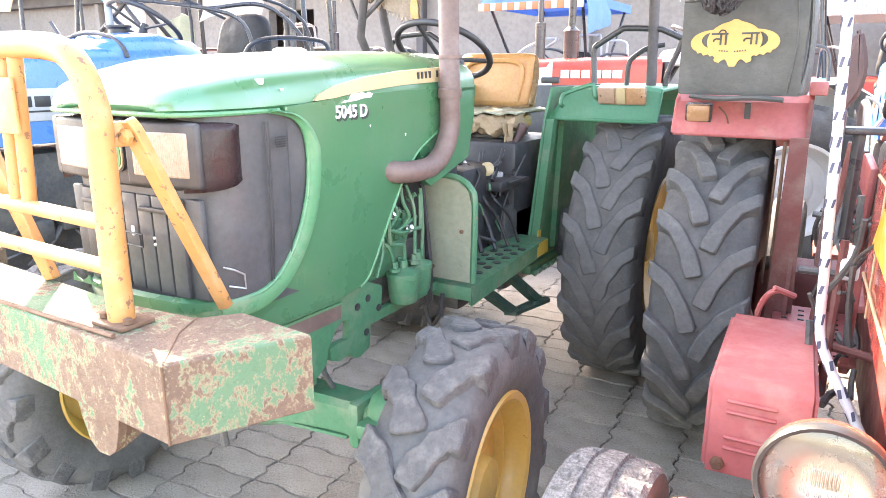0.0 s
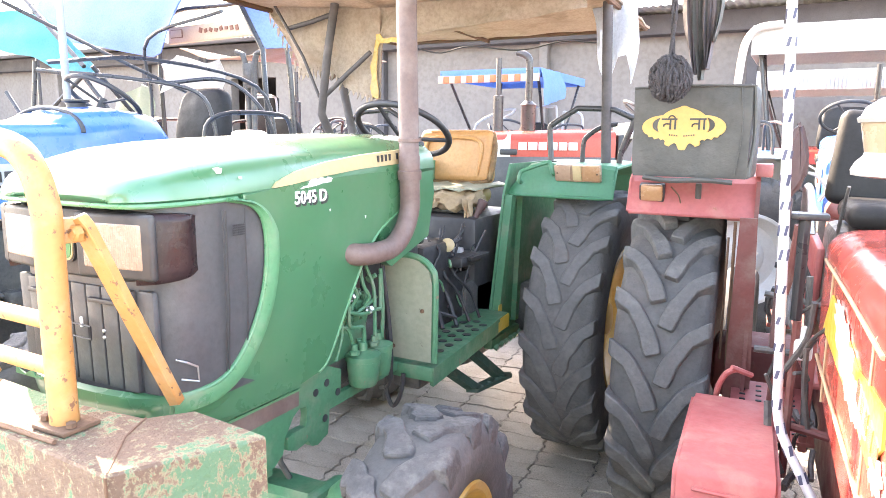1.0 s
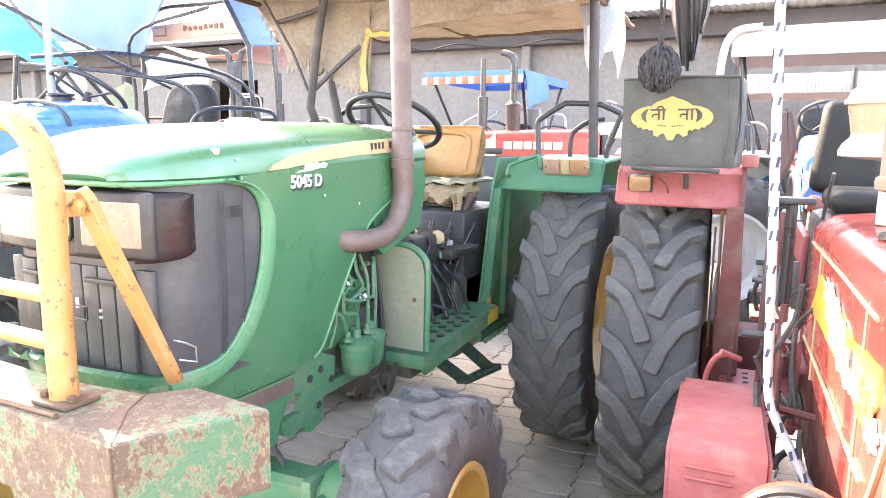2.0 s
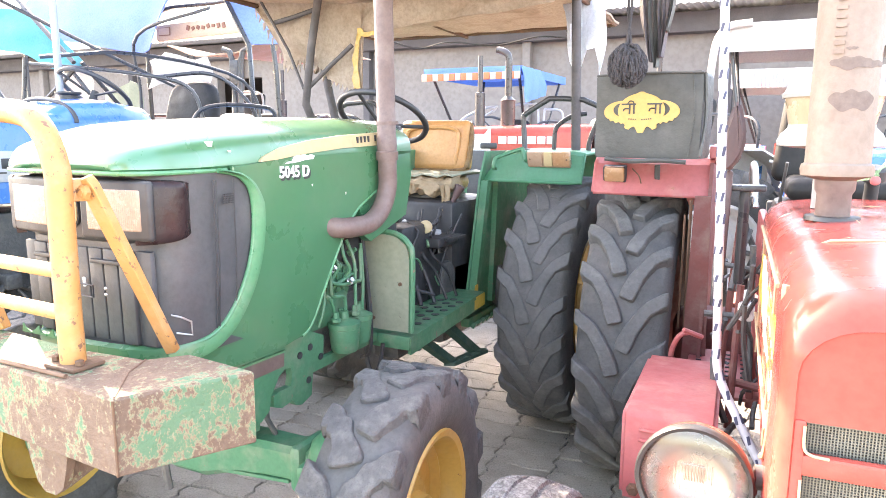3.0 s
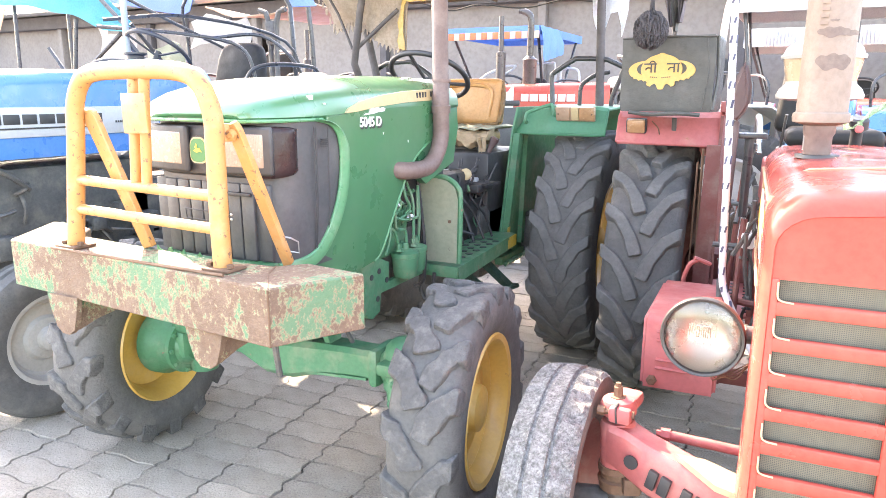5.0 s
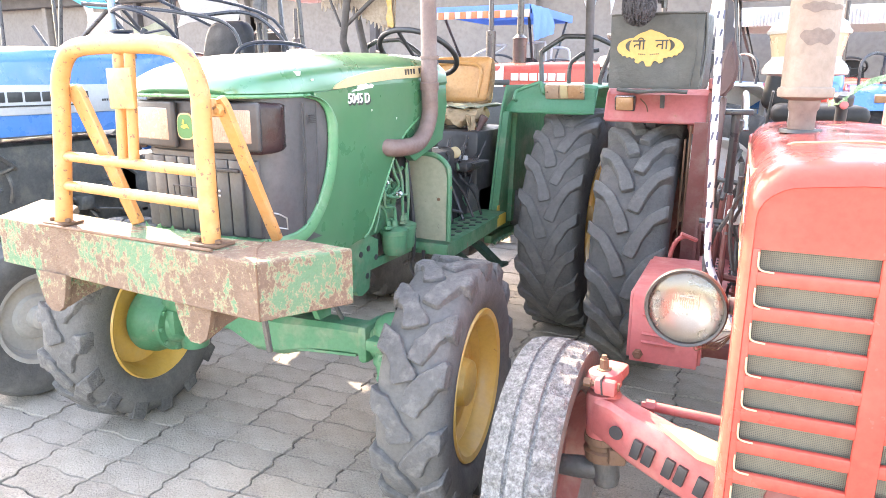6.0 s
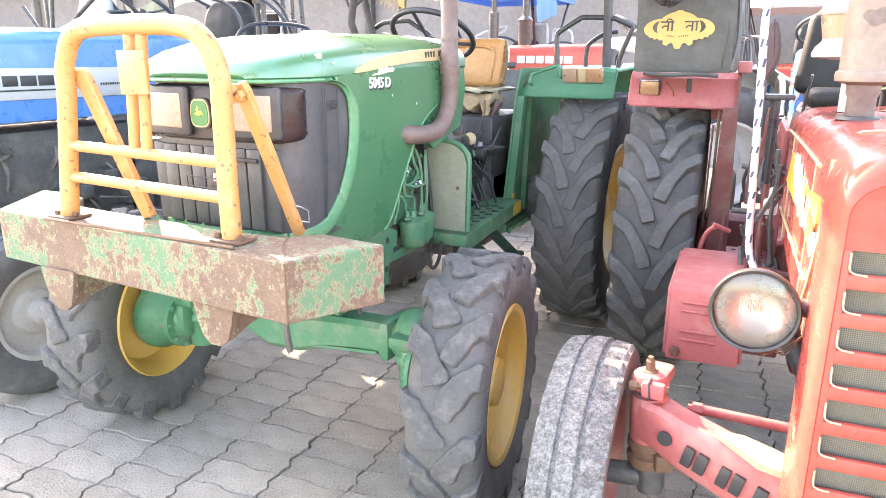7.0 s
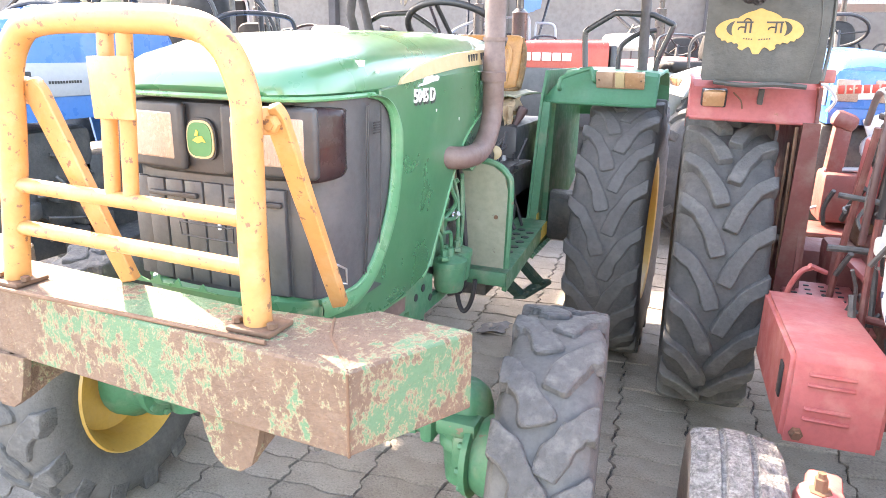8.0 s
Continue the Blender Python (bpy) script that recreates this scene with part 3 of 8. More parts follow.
        loft(bm, [outer, mid_, inner], close=False)
        thicken(bm, 0.003)
        part("edge_flange", bm, GREEN_RIM, pan)
        arch = [(2.36, 1.402), (2.28, 1.374), (2.19, 1.34), (2.10, 1.299), (2.03, 1.242), (1.975, 1.172), (1.905, 1.062), (1.845, 0.957), (1.815, 0.92), (1.78, 0.904)]
        bm = B()
        tube(bm, [(hc + s * (hw + 0.004 - (0.03 * ((1.15 - z) / 0.4) ** 1.3 if z < 1.15 else 0)), y, z) for y, z in arch], 0.0055, 8, per=3)
        part("edge_bead", bm, GREEN_RIM, pan)
        # rear cowl side below the dash
        bm = B()
        prism(bm, [(2.12, 1.36), (2.3, 1.40), (2.34, 1.505), (2.5, 1.51), (2.515, 1.40), (2.47, 1.24), (2.2, 1.165), (2.14, 1.2)], "x", hc + s * (hw - 0.04), hc + s * (hw - 0.006))
        part("cowl_side", bm, GREEN, g)
    bm = B()
    box(bm, (hc, 2.49, 1.4), (0.5, 0.03, 0.4), bev=0.01)
    part("dash_back", bm, BLACK, g)

    # left flank decals
    x = hc + hw + 0.0075
    bm = B()
    prism(bm, [(1.582, 1.482), (1.60, 1.497), (1.68, 1.522), (1.82, 1.543), (2.0, 1.559), (2.27, 1.572), (2.27, 1.525), (2.0, 1.516), (1.8, 1.502), (1.66, 1.487)], "x", x - 0.03, x + 0.001)
    for v in bm.verts:
        if v.co.z > 1.52:
            v.co.x -= (v.co.z - 1.52) * 0.12
    stripe = part("stripe", bm, CREAM, hood, "cream decal stripe")
    for k in range(7):
        if k != 4:
            bm = B()
            box(bm, (x - 0.002, 2.10 + 0.024 * k, 1.544 + 0.0012 * k), (0.004, 0.011, 0.022))
            part("maker_bar", bm, INK, stripe)
    face = Matrix.Translation((x, 1.742, 1.446)) @ Matrix(((0, 0, 1, 0), (1, 0, 0, 0), (0, 1, 0, 0), (0, 0, 0, 1)))
    lettered("model_number", "5045 D", 0.05, face, WHITE, hood, width=0.145, label="chipped white model number")
    back = face.copy()
    back.translation = Vector((x - 0.0012, 1.749, 1.4385))
    lettered("number_shadow", "5045 D", 0.051, back, INK, hood, width=0.148)
    bm = B()
    prism(bm, [(yy - 0.035, zz + 0.006) for yy, zz in ((1.73, 1.466), (1.745, 1.473), (1.765, 1.474), (1.772, 1.486), (1.79, 1.494), (1.81, 1.490), (1.825, 1.495), (1.85, 1.488), (1.862, 1.494), (1.88, 1.488), (1.872, 1.478), (1.83, 1.476), (1.8, 1.471))], "x", x - 0.01, x + 0.0006)
    part("bare_patch", bm, WHITE, hood, "patch where a decal was torn off")
    for yy, zz, sz in ((1.405, 1.535, 0.007), (1.47, 1.515, 0.003), (1.83, 1.40, 0.004), (2.02, 1.36, 0.005)):
        bm = B()
        prism(bm, [(yy - sz * 0.7, zz + sz * 0.8), (yy + sz * 0.6, zz + sz), (yy + sz * 0.4, zz - sz * 0.5), (yy, zz - sz)], "x", x - 0.03, x - max(0, zz - 1.5) * 0.25 + 0.0005)
        part("paint_chip", bm, WHITE, hood)

    # dark grille that wraps the nose
    dy_nose = 0.035
    path = [(-0.285, 1.56), (-0.287, 1.4), (-0.283, 1.3), (-0.262, 1.235), (-0.22, 1.195), (-0.15, 1.182), (0, 1.178), (0.15, 1.182), (0.22, 1.195), (0.262, 1.235), (0.283, 1.3), (0.287, 1.4), (0.285, 1.56)]
    path = [Vector((hc + p[0], p[1] + (dy_nose if p[1] < 1.35 else 0), 0)) for p in path]
    fine = smooth_path(path, 4)
    bm = B()
    rings = []
    for z, grow in ((0.97, -0.015), (1.05, -0.006), (1.2, 0.0), (1.46, 0.0)):
        rings.append([(hc + (p.x - hc) * (1 + grow), p.y - grow * 0.4, z) for p in fine])
    loft(bm, rings, close=False)
    thicken(bm, 0.012)
    grille = part("grille", bm, GRILLE, g, "dusty black ribbed front grille")
    for k in range(9):
        u = -0.225 + k * 0.056
        bm = B()
        box(bm, (hc + u, 1.2165 + (0.012 if abs(u) > 0.18 else 0), 1.14), (0.051, 0.016, 0.25), (1, 0, 0), bev=0.004)
        part("rib", bm, GRILLE, grille)
    for u in (-0.21, 0.02):
        bm = B()
        box(bm, (hc + u + 0.1, 1.2, 1.232), (0.14, 0.012, 0.012), bev=0.003)
        part("louvre", bm, BLACK, grille)
    bm = B()
    tube(bm, [(hc + 0.262, 1.262, 1.095), (hc + 0.284, 1.275, 1.088), (hc + 0.292, 1.30, 1.072), (hc + 0.292, 1.302, 1.035), (hc + 0.268, 1.27, 1.045)], 0.0028, 6)
    part("latch", bm, STEEL, grille)
    for yy in (1.395, 1.405, 1.47):
        bm = B()
        tube(bm, [(hc + 0.2885, yy, 1.03), (hc + 0.299, yy, 1.2), (hc + 0.299, yy, 1.44)], 0.0018, 6)
        part("grille_seam", bm, BLACK, grille)
    bm = B()
    for i in range(7):
        for j in range(5):
            box(bm, (hc + 0.2995, 1.43 + 0.006 * i, 1.375 + 0.006 * j), (0.002, 0.0035, 0.0035))
    tagged(part("vent_grid", bm, BLACK, grille), kind="stuff")
    bm = B()
    box(bm, (hc + 0.02, 1.197, 1.172), (0.008, 0.006, 0.026), bev=0.002)
    part("badge", bm, WHITE, grille)
    # light bar with lamps
    bm = B()
    prof = [(-0.270, 1.30), (-0.255, 1.215), (-0.21, 1.165), (-0.13, 1.148), (0, 1.143), (0.13, 1.148), (0.21, 1.165), (0.255, 1.215), (0.272, 1.30)]
    fine2 = smooth_path([Vector((hc + a, b + 0.045, 0)) for a, b in prof], 3)
    rr = []
    for z, inset in ((1.283, 0.02), (1.292, 0.004), (1.31, 0.0), (1.43, 0.0), (1.446, 0.006), (1.452, 0.02)):
        rr.append([(hc + (p.x - hc) * (1 - inset), p.y + inset, z) for p in fine2])
    loft(bm, rr, close=False)
    thicken(bm, 0.012)
    bar = part("light_bar", bm, BLACK, grille)
    for s in (-1, 1):
        cx = hc + 0.012 + s * 0.163
        bm = B()
        box(bm, (cx, 1.190, 1.372), (0.225, 0.024, 0.152), (0, 0, s * 7), bev=0.018, seg=3)
        part("lamp_frame", bm, BLACK, bar)
        bm = B()
        box(bm, (cx, 1.184, 1.373), (0.176, 0.016, 0.108), (0, 0, s * 7), bev=0.012, seg=3)
        lens = part("lamp_lens", bm, LAMP_FACE, bar, "yellowed headlamp lens")
        bm = B()
        for k in range(25):
            box(bm, (cx + (k - 12) * 0.0062, 1.1762 + (k - 12) * s * 0.00076, 1.373), (0.0040, 0.0008, 0.096))
        tagged(part("lens_rib", bm, LAMP_FACE, lens), kind="stuff")
        cheek = smooth_path([(0.232, 1.192, 0.006), (0.256, 1.218, 0.014), (0.276, 1.256, 0.017), (0.287, 1.292, 0.013), (0.292, 1.318, -0.004)], 4)
        rings = []
        for k, p in enumerate(cheek):
            d = cheek[min(k + 1, len(cheek) - 1)] - cheek[max(k - 1, 0)]
            n_ = Vector((d.y, -d.x, 0)).normalized()
            u = k / (len(cheek) - 1)
            z0, z1 = 1.286 + 0.02 * u ** 3, 1.448 - 0.012 * u ** 3
            prof_ = ((-0.02, z0 + 0.003), (p.z * 0.55, z0), (p.z * 0.92, z0 + 0.010), (p.z, z0 + 0.03), (p.z, z1 - 0.02), (p.z * 0.85, z1 - 0.006), (p.z * 0.4, z1), (-0.02, z1 - 0.002))
            rings.append([(hc + s * (p.x + n_.x * o_), p.y + n_.y * o_, z_) for o_, z_ in prof_])
        bm = B()
        loft(bm, rings)
        part("lamp_end", bm, MAROON, bar, "faded maroon end of the light bar", angle=60)
    badge_pts = [(math.copysign(abs(math.cos(t)) ** 0.62, math.cos(t)) * 0.041 * (1 - 0.07 * math.sin(t)), math.copysign(abs(math.sin(t)) ** 0.7, math.sin(t)) * 0.047) for t in [2 * math.pi * k / 28 for k in range(28)]]
    for dy, sc, mt, nm in ((0, 1.0, BLACK, "badge_ring"), (0.003, 0.9, CREAM, "badge_edge"), (0.005, 0.8, LOGO_GREEN, "badge_face")):
        bm = B()
        prism(bm, [(hc + 0.0 + a * sc, 1.368 + b * sc) for a, b in badge_pts], "y", 1.18 - dy, 1.2)
        part(nm, bm, mt, bar)
    bm = B()
    prism(bm, [(hc - 0.018, 1.366), (hc - 0.006, 1.374), (hc + 0.008, 1.376), (hc + 0.018, 1.362), (hc + 0.008, 1.364), (hc - 0.004, 1.36)], "y", 1.1735, 1.178)
    prism(bm, [(hc - 0.012, 1.376), (hc - 0.006, 1.39), (hc - 0.001, 1.385), (hc - 0.004, 1.376)], "y", 1.1735, 1.178)
    part("badge_figure", bm, LOGO_YELLOW, bar)

    # rounded green band under the grille
    plan = [(-0.265, 1.40), (-0.262, 1.32), (-0.235, 1.235), (-0.17, 1.185), (0, 1.168), (0.17, 1.185), (0.235, 1.235), (0.262, 1.32), (0.265, 1.40)]
    pf = smooth_path([Vector((hc + a, b + 0.025, 0)) for a, b in plan], 4)
    bm = B()
    loft(bm, [[(hc + (p.x - hc) * k, p.y - (k - 1) * 0.3, z) for p in pf] for z, k in ((0.90, 0.93), (0.93, 0.99), (0.955, 1.03), (0.985, 1.045), (1.005, 1.035), (1.012, 0.98))], close=False)
    thicken(bm, 0.01)
    chin = part("chin_band", bm, GREEN, g)
    teeth = [(-0.19, 1.012), (-0.186, 1.036), (-0.176, 1.024), (-0.15, 1.016), (-0.13, 1.026), (-0.118, 1.036), (-0.11, 1.016), (-0.075, 1.018), (-0.06, 1.034), (-0.052, 1.015), (0.0, 1.016), (0.012, 1.03), (0.022, 1.014), (0.05, 1.012), (0.05, 1.009)]
    bm = B()
    prism(bm, teeth, "y", 1.168, 1.172)
    part("jagged_tab", bm, GREEN_RIM, chin, "jagged pale green tabs")
    bm = B()
    tube(bm, [(-0.055, 1.185, 1.172), (0.095, 1.188, 1.168), (0.095, 1.188, 1.136), (-0.05, 1.185, 1.140), (-0.055, 1.185, 1.172)], 0.0022, 6)
    part("hatch", bm, BLACK, grille)
    for z in (1.166, 1.150):
        bm = B()
        lathe(bm, (0.147, 1.186, z), (0, -1, 0), [(0, 0.005), (0.003, 0.004), (0.004, 0)], 8)
        part("rivet", bm, STEEL, grille)

    # front bumper box, rusted
    def bump_ring(z, d=0.0):
        return [(-0.63 + d, 0.935 + d, z), (0.57 - d, 0.862 + d, z), (0.703 - d, 1.108, z), (0.492, 1.135 - d, z), (0.43, 1.06 - d, z), (0.22, 1.043 - d, z), (-0.47, 1.088 - d, z), (-0.56, 1.19 - d, z), (-0.70, 1.225 - d, z), (-0.81 + d, 1.215, z)]

    bm = B()
    loft(bm, [bump_ring(0.892, 0.004), bump_ring(0.896), bump_ring(1.050), bump_ring(1.055, 0.004)])
    bumper = part("bumper", bm, RUST_GREEN, g, "box bumper of rusted steel with flaking green paint", angle=25)
    for x0 in (-0.34, 0.285):
        bm = B()
        prism(bm, [(x0 - 0.075, 0.9), (x0 + 0.075, 0.9), (x0 + 0.062, 0.84), (x0 + 0.045, 0.788), (x0 + 0.018, 0.768), (x0 - 0.018, 0.768), (x0 - 0.042, 0.788), (x0 - 0.062, 0.84)], "y", 0.905, 0.925)
        prism(bm, [(0.91, 0.9), (1.16, 0.9), (1.16, 0.82), (1.0, 0.80), (0.93, 0.78)], "x", x0 + 0.02, x0 + 0.035)
        part("hanger", bm, RUST_GREEN, bumper)
    bm = B()
    tube(bm, [(0.565, 0.870, 1.054), (0.47, 0.98, 1.055), (0.432, 1.058, 1.055)], 0.003, 6)
    tube(bm, [(0.571, 0.861, 0.895), (0.571, 0.861, 1.052)], 0.003, 6)
    part("weld_seam", bm, RUST, bumper)
    # tie rod hanging under it
    bm = B()
    tube(bm, [(0.27, 1.22, 0.9), (0.258, 1.235, 0.72), (0.264, 1.245, 0.61)], 0.011, 8)
    part("drop_link", bm, IRON, g)
    bm = B()
    tube(bm, [(0.235, 1.672, 0.70), (0.238, 1.674, 0.64), (0.25, 1.70, 0.58)], 0.009, 8)
    part("short_link", bm, IRON, g)

    # yellow tube guard
    gy = 0.958
    post_l, post_r = -0.255, 0.325
    bm = B()
    pts = [(post_l - 0.060, gy, 1.06), (post_l - 0.037, gy, 1.20), (post_l - 0.012, gy, 1.35), (post_l, gy, 1.43)]
    top = [(post_l + 0.008, gy, 1.50), (post_l + 0.040, gy, 1.568), (post_l + 0.10, gy, 1.604), (0.0, gy, 1.612), (post_r - 0.12, gy, 1.606), (post_r - 0.04, gy, 1.57), (post_r - 0.002, gy, 1.49)]
    tube(bm, smooth_path(pts + top + [(post_r, gy, 1.40), (post_r - 0.002, gy, 1.2), (post_r, gy, 1.06)], 5), 0.027, 14)
    guard = part("guard_tube", bm, YELLOW, g, "chipped yellow tube guard bolted to the bumper")
    for z in (1.272, 1.178):
        bm = B()
        tube(bm, [(post_l - 0.03, gy, z + 0.007), (post_r, gy, z - 0.007)], 0.0165, 12)
        part("rung", bm, YELLOW, guard)
    for u in (-0.0235, 0.0235):
        bm = B()
        tube(bm, [(0.039 + u, gy + 0.006, 1.60), (0.014 + u, gy + 0.004, 1.27)], 0.0155, 12)
        part("upright", bm, YELLOW, guard)
    bm = B()
    box(bm, (0.050, gy - 0.026, 1.490), (0.106, 0.008, 0.114), (0, -1.5, -3), bev=0.003)
    part("guard_plate", bm, YELLOW, guard, "plain yellow steel plate")
    for s, x0 in ((1, post_r), (-1, post_l - 0.058)):
        bm = B()
        box(bm, (x0 + s * 0.004, gy, 1.061), (0.098, 0.08, 0.010), bev=0.003)
        part("foot_plate", bm, RUST, guard)
        for dx in (-0.036, 0.042):
            bm = B()
            lathe(bm, (x0 + dx, gy - 0.015, 1.068), (0, 0, 1), [(0, 0.010), (0.009, 0.010), (0.011, 0.006), (0.011, 0)], 6)
            part("bolt", bm, RUST, guard)
        bm = B()
        a, b = (Vector((0.348, 1.018, 1.441)), Vector((0.364, 1.198, 1.025))) if s > 0 else (Vector((-0.214, gy + 0.032, 1.467)), Vector((-0.088, gy + 0.10, 1.06)))
        d = (b - a).normalized()
        w = Vector((0.021, 0.0, 0.006)) if s > 0 else Vector((0.026, 0.0, 0.008))
        n_ = d.cross(w).normalized() * 0.011
        loft(bm, [[p - w * k - n_, p + w * k - n_, p + w * k + n_, p - w * k + n_] for p, k in ((a - d * 0.03, 0.55), (a - d * 0.012, 0.9), (a, 1.0), (b - d * 0.05, 0.85), (b, 0.8))])
        bmesh.ops.bevel(bm, geom=bm.edges[:], offset=0.003, segments=1, affect="EDGES")
        part("strut", bm, YELLOW, guard, "flat yellow brace")
        bm = B()
        if s < 0:
            box(bm, a + Vector((-0.016, 0.006, 0.002)), (0.05, 0.012, 0.056), (0, 6, 0), bev=0.004)
        else:
            box(bm, (0.334, 0.992, 1.441), (0.012, 0.075, 0.05), (0, 0, -20), bev=0.004)
        part("strut_lug", bm, YELLOW, guard)
        if s > 0:
            bm = B()
            lathe(bm, a + Vector((0, -0.014, -0.005)), (0, -1, 0), [(0, 0.017), (0.010, 0.017), (0.013, 0.011), (0.017, 0.011), (0.017, 0)], 6)
            part("bolt", bm, YELLOW, guard)
    bm = B()
    tube(bm, [(post_l - 0.10, gy - 0.058, 1.060), (post_r + 0.06, gy - 0.062, 1.060)], 0.005, 8)
    part("base_rail", bm, RUST, guard)

    # chassis, engine and gearbox
    for s in (-1, 1):
        bm = B()
        prism(bm, [(1.30, 0.89), (1.55, 0.895), (1.84, 0.905), (1.935, 0.862), (1.93, 0.778), (1.872, 0.768), (1.858, 0.668), (1.804, 0.651), (1.775, 0.659), (1.757, 0.683), (1.70, 0.676), (1.664, 0.691), (1.660, 0.731), (1.69, 0.737), (1.748, 0.735), (1.756, 0.766), (1.752, 0.798),
                   (1.72, 0.803), (1.69, 0.787), (1.668, 0.757), (1.650, 0.735), (1.640, 0.69), (1.60, 0.665), (1.46, 0.70), (1.30, 0.76)], "x", s * 0.235 + 0.02, s * 0.26 + 0.02)
        prism(bm, [(1.862, 0.778), (2.3, 0.778), (2.3, 0.744), (1.862, 0.742)], "x", s * 0.235 + 0.02, s * 0.255 + 0.02)
        prism(bm, [(1.50, 0.74), (1.60, 0.74), (1.632, 0.68), (1.63, 0.62), (1.56, 0.62)], "x", s * 0.20 + 0.02, s * 0.225 + 0.02)
        box(bm, (s * 0.21, 1.25, 0.86), (0.06, 0.24, 0.08), bev=0.01)
        part("chassis_plate", bm, GREEN_WORN, g)
    bm = B()
    box(bm, (0.0, 1.5, 0.80), (0.44, 0.36, 0.14), bev=0.03)
    box(bm, (0.0, 1.9, 0.84), (0.20, 0.9, 0.32), bev=0.03)
    box(bm, (0.06, 2.0, 0.88), (0.34, 0.62, 0.18), bev=0.03)
    box(bm, (0.0, 1.8, 1.08), (0.34, 0.9, 0.5), bev=0.03)
    part("engine", bm, IRON, g)
    bm = B()
    box(bm, (0.0, 2.42, 1.04), (0.38, 0.42, 0.50), bev=0.03)
    part("bell_housing", bm, BLACK, g)
    bm = B()
    box(bm, (-0.04, 3.42, 0.98), (0.5, 0.56, 0.5), bev=0.03)
    part("seat_platform", bm, BLACK, g)
    bm = B()
    box(bm, (-0.02, 2.9, 0.84), (0.40, 0.6, 0.30), bev=0.05)
    part("transmission_hump", bm, BLACK, g)
    bm = B()
    box(bm, (0.0, 2.80, 0.855), (0.34, 0.74, 0.21), bev=0.04)
    box(bm, (0.0, 3.4, 0.72), (0.42, 0.7, 0.44), bev=0.05)
    box(bm, (0.0, 3.66, 0.70), (1.0, 0.26, 0.26), bev=0.06)
    part("gearbox", bm, IRON, g)
    bm = B()
    prism(bm, [(1.40, 0.818), (1.712, 0.816), (1.716, 0.864), (1.40, 0.872)], "x", 0.279, 0.284)
    plate = part("serial_plate", bm, EXHAUST, g, "rusted plate along the chassis")
    bm = B()
    prism(bm, [(1.40, 0.869), (1.716, 0.862), (1.7165, 0.869), (1.40, 0.877)], "x", 0.2805, 0.286)
    part("plate_edge", bm, GREEN_RIM, plate)
    rng = random.Random(11)
    # fuel filters and injector pipes on the flank
    for hy, hz in ((1.798, 0.827), (1.855, 0.841), (1.913, 0.791), (1.842, 0.727)):
        bm = B()
        lathe(bm, (0.281, hy, hz), (1, 0, 0), [(0, 0.0125), (0.002, 0.0125), (0.002, 0)], 14)
        part("bolt_hole", bm, INK, g)
    for yy, xx, r, zb in ((2.035, 0.30, 0.056, 0.782), (2.15, 0.285, 0.05, 0.785)):
        bm = B()
        lathe(bm, (xx, yy, zb), (0, 0, 1), [(0, 0), (0, r * 0.82), (0.012, r * 0.9), (0.07, r), (0.086, r), (0.088, r * 1.08), (0.106, r * 1.08), (0.114, r * 0.7), (0.121, r * 0.3), (0.148, r * 0.26), (0.148, 0)], 24)
        part("fuel_filter", bm, GREEN_WORN, g, "ribbed green fuel filter bowl")
    for k in range(4):
        bm = B()
        lathe(bm, (0.30 - 0.02 * (k % 2), 1.985 + 0.06 * k, 0.90), (0, 0, 1), [(0, 0.019), (0.012, 0.019), (0.014, 0.011), (0.035, 0.011), (0.035, 0)], 6)
        part("union_bolt", bm, GREEN_WORN, g)
    for pts in ([(0.30, 1.955, 1.14), (0.305, 1.95, 1.05), (0.30, 1.965, 1.0), (0.30, 2.03, 0.985), (0.30, 2.045, 0.96), (0.30, 2.045, 0.91)], [(0.295, 1.96, 1.05), (0.30, 2.03, 1.028), (0.30, 2.12, 1.025), (0.295, 2.155, 1.03), (0.29, 2.16, 1.14)],
                [(0.29, 2.165, 1.16), (0.295, 2.17, 1.02), (0.29, 2.17, 0.91)], [(0.30, 2.11, 0.92), (0.30, 2.11, 1.0), (0.29, 2.12, 1.1), (0.27, 2.10, 1.18)], [(0.29, 1.99, 0.93), (0.295, 1.97, 0.97), (0.29, 1.95, 1.0), (0.27, 1.92, 1.0)],
                [(0.28, 2.05, 1.20), (0.30, 2.04, 1.13), (0.305, 2.07, 1.08), (0.29, 2.06, 1.05)], [(0.27, 2.0, 1.15), (0.29, 2.02, 1.10), (0.28, 2.0, 1.06), (0.27, 1.97, 1.02)], [(0.285, 1.90, 0.90), (0.29, 1.93, 0.98), (0.28, 1.94, 1.08)], [(0.28, 1.98, 1.02), (0.29, 2.08, 1.05), (0.28, 2.15, 1.06)]):
        bm = B()
        tube(bm, pts, 0.0068, 7, per=3)
        part("fuel_pipe", bm, GREEN_WORN, g)
    for k in range(5):
        bm = B()
        p = Vector((0.275 + rng.uniform(-0.02, 0.02), 1.93 + 0.05 * k, 1.06 + rng.uniform(-0.05, 0.09)))
        lathe(bm, p, (0.6, rng.uniform(-0.5, 0.5), 0.4), [(0, 0.0), (0, 0.014), (0.018, 0.014), (0.02, 0.009), (0.035, 0.009), (0.035, 0)], 6)
        part("pipe_union", bm, STEEL if k % 2 else GREEN_WORN, g)
    bm = B()
    box(bm, (0.19, 1.98, 0.93), (0.12, 0.32, 0.12), bev=0.015)
    pump = part("injection_pump", bm, GREEN_WORN, g)
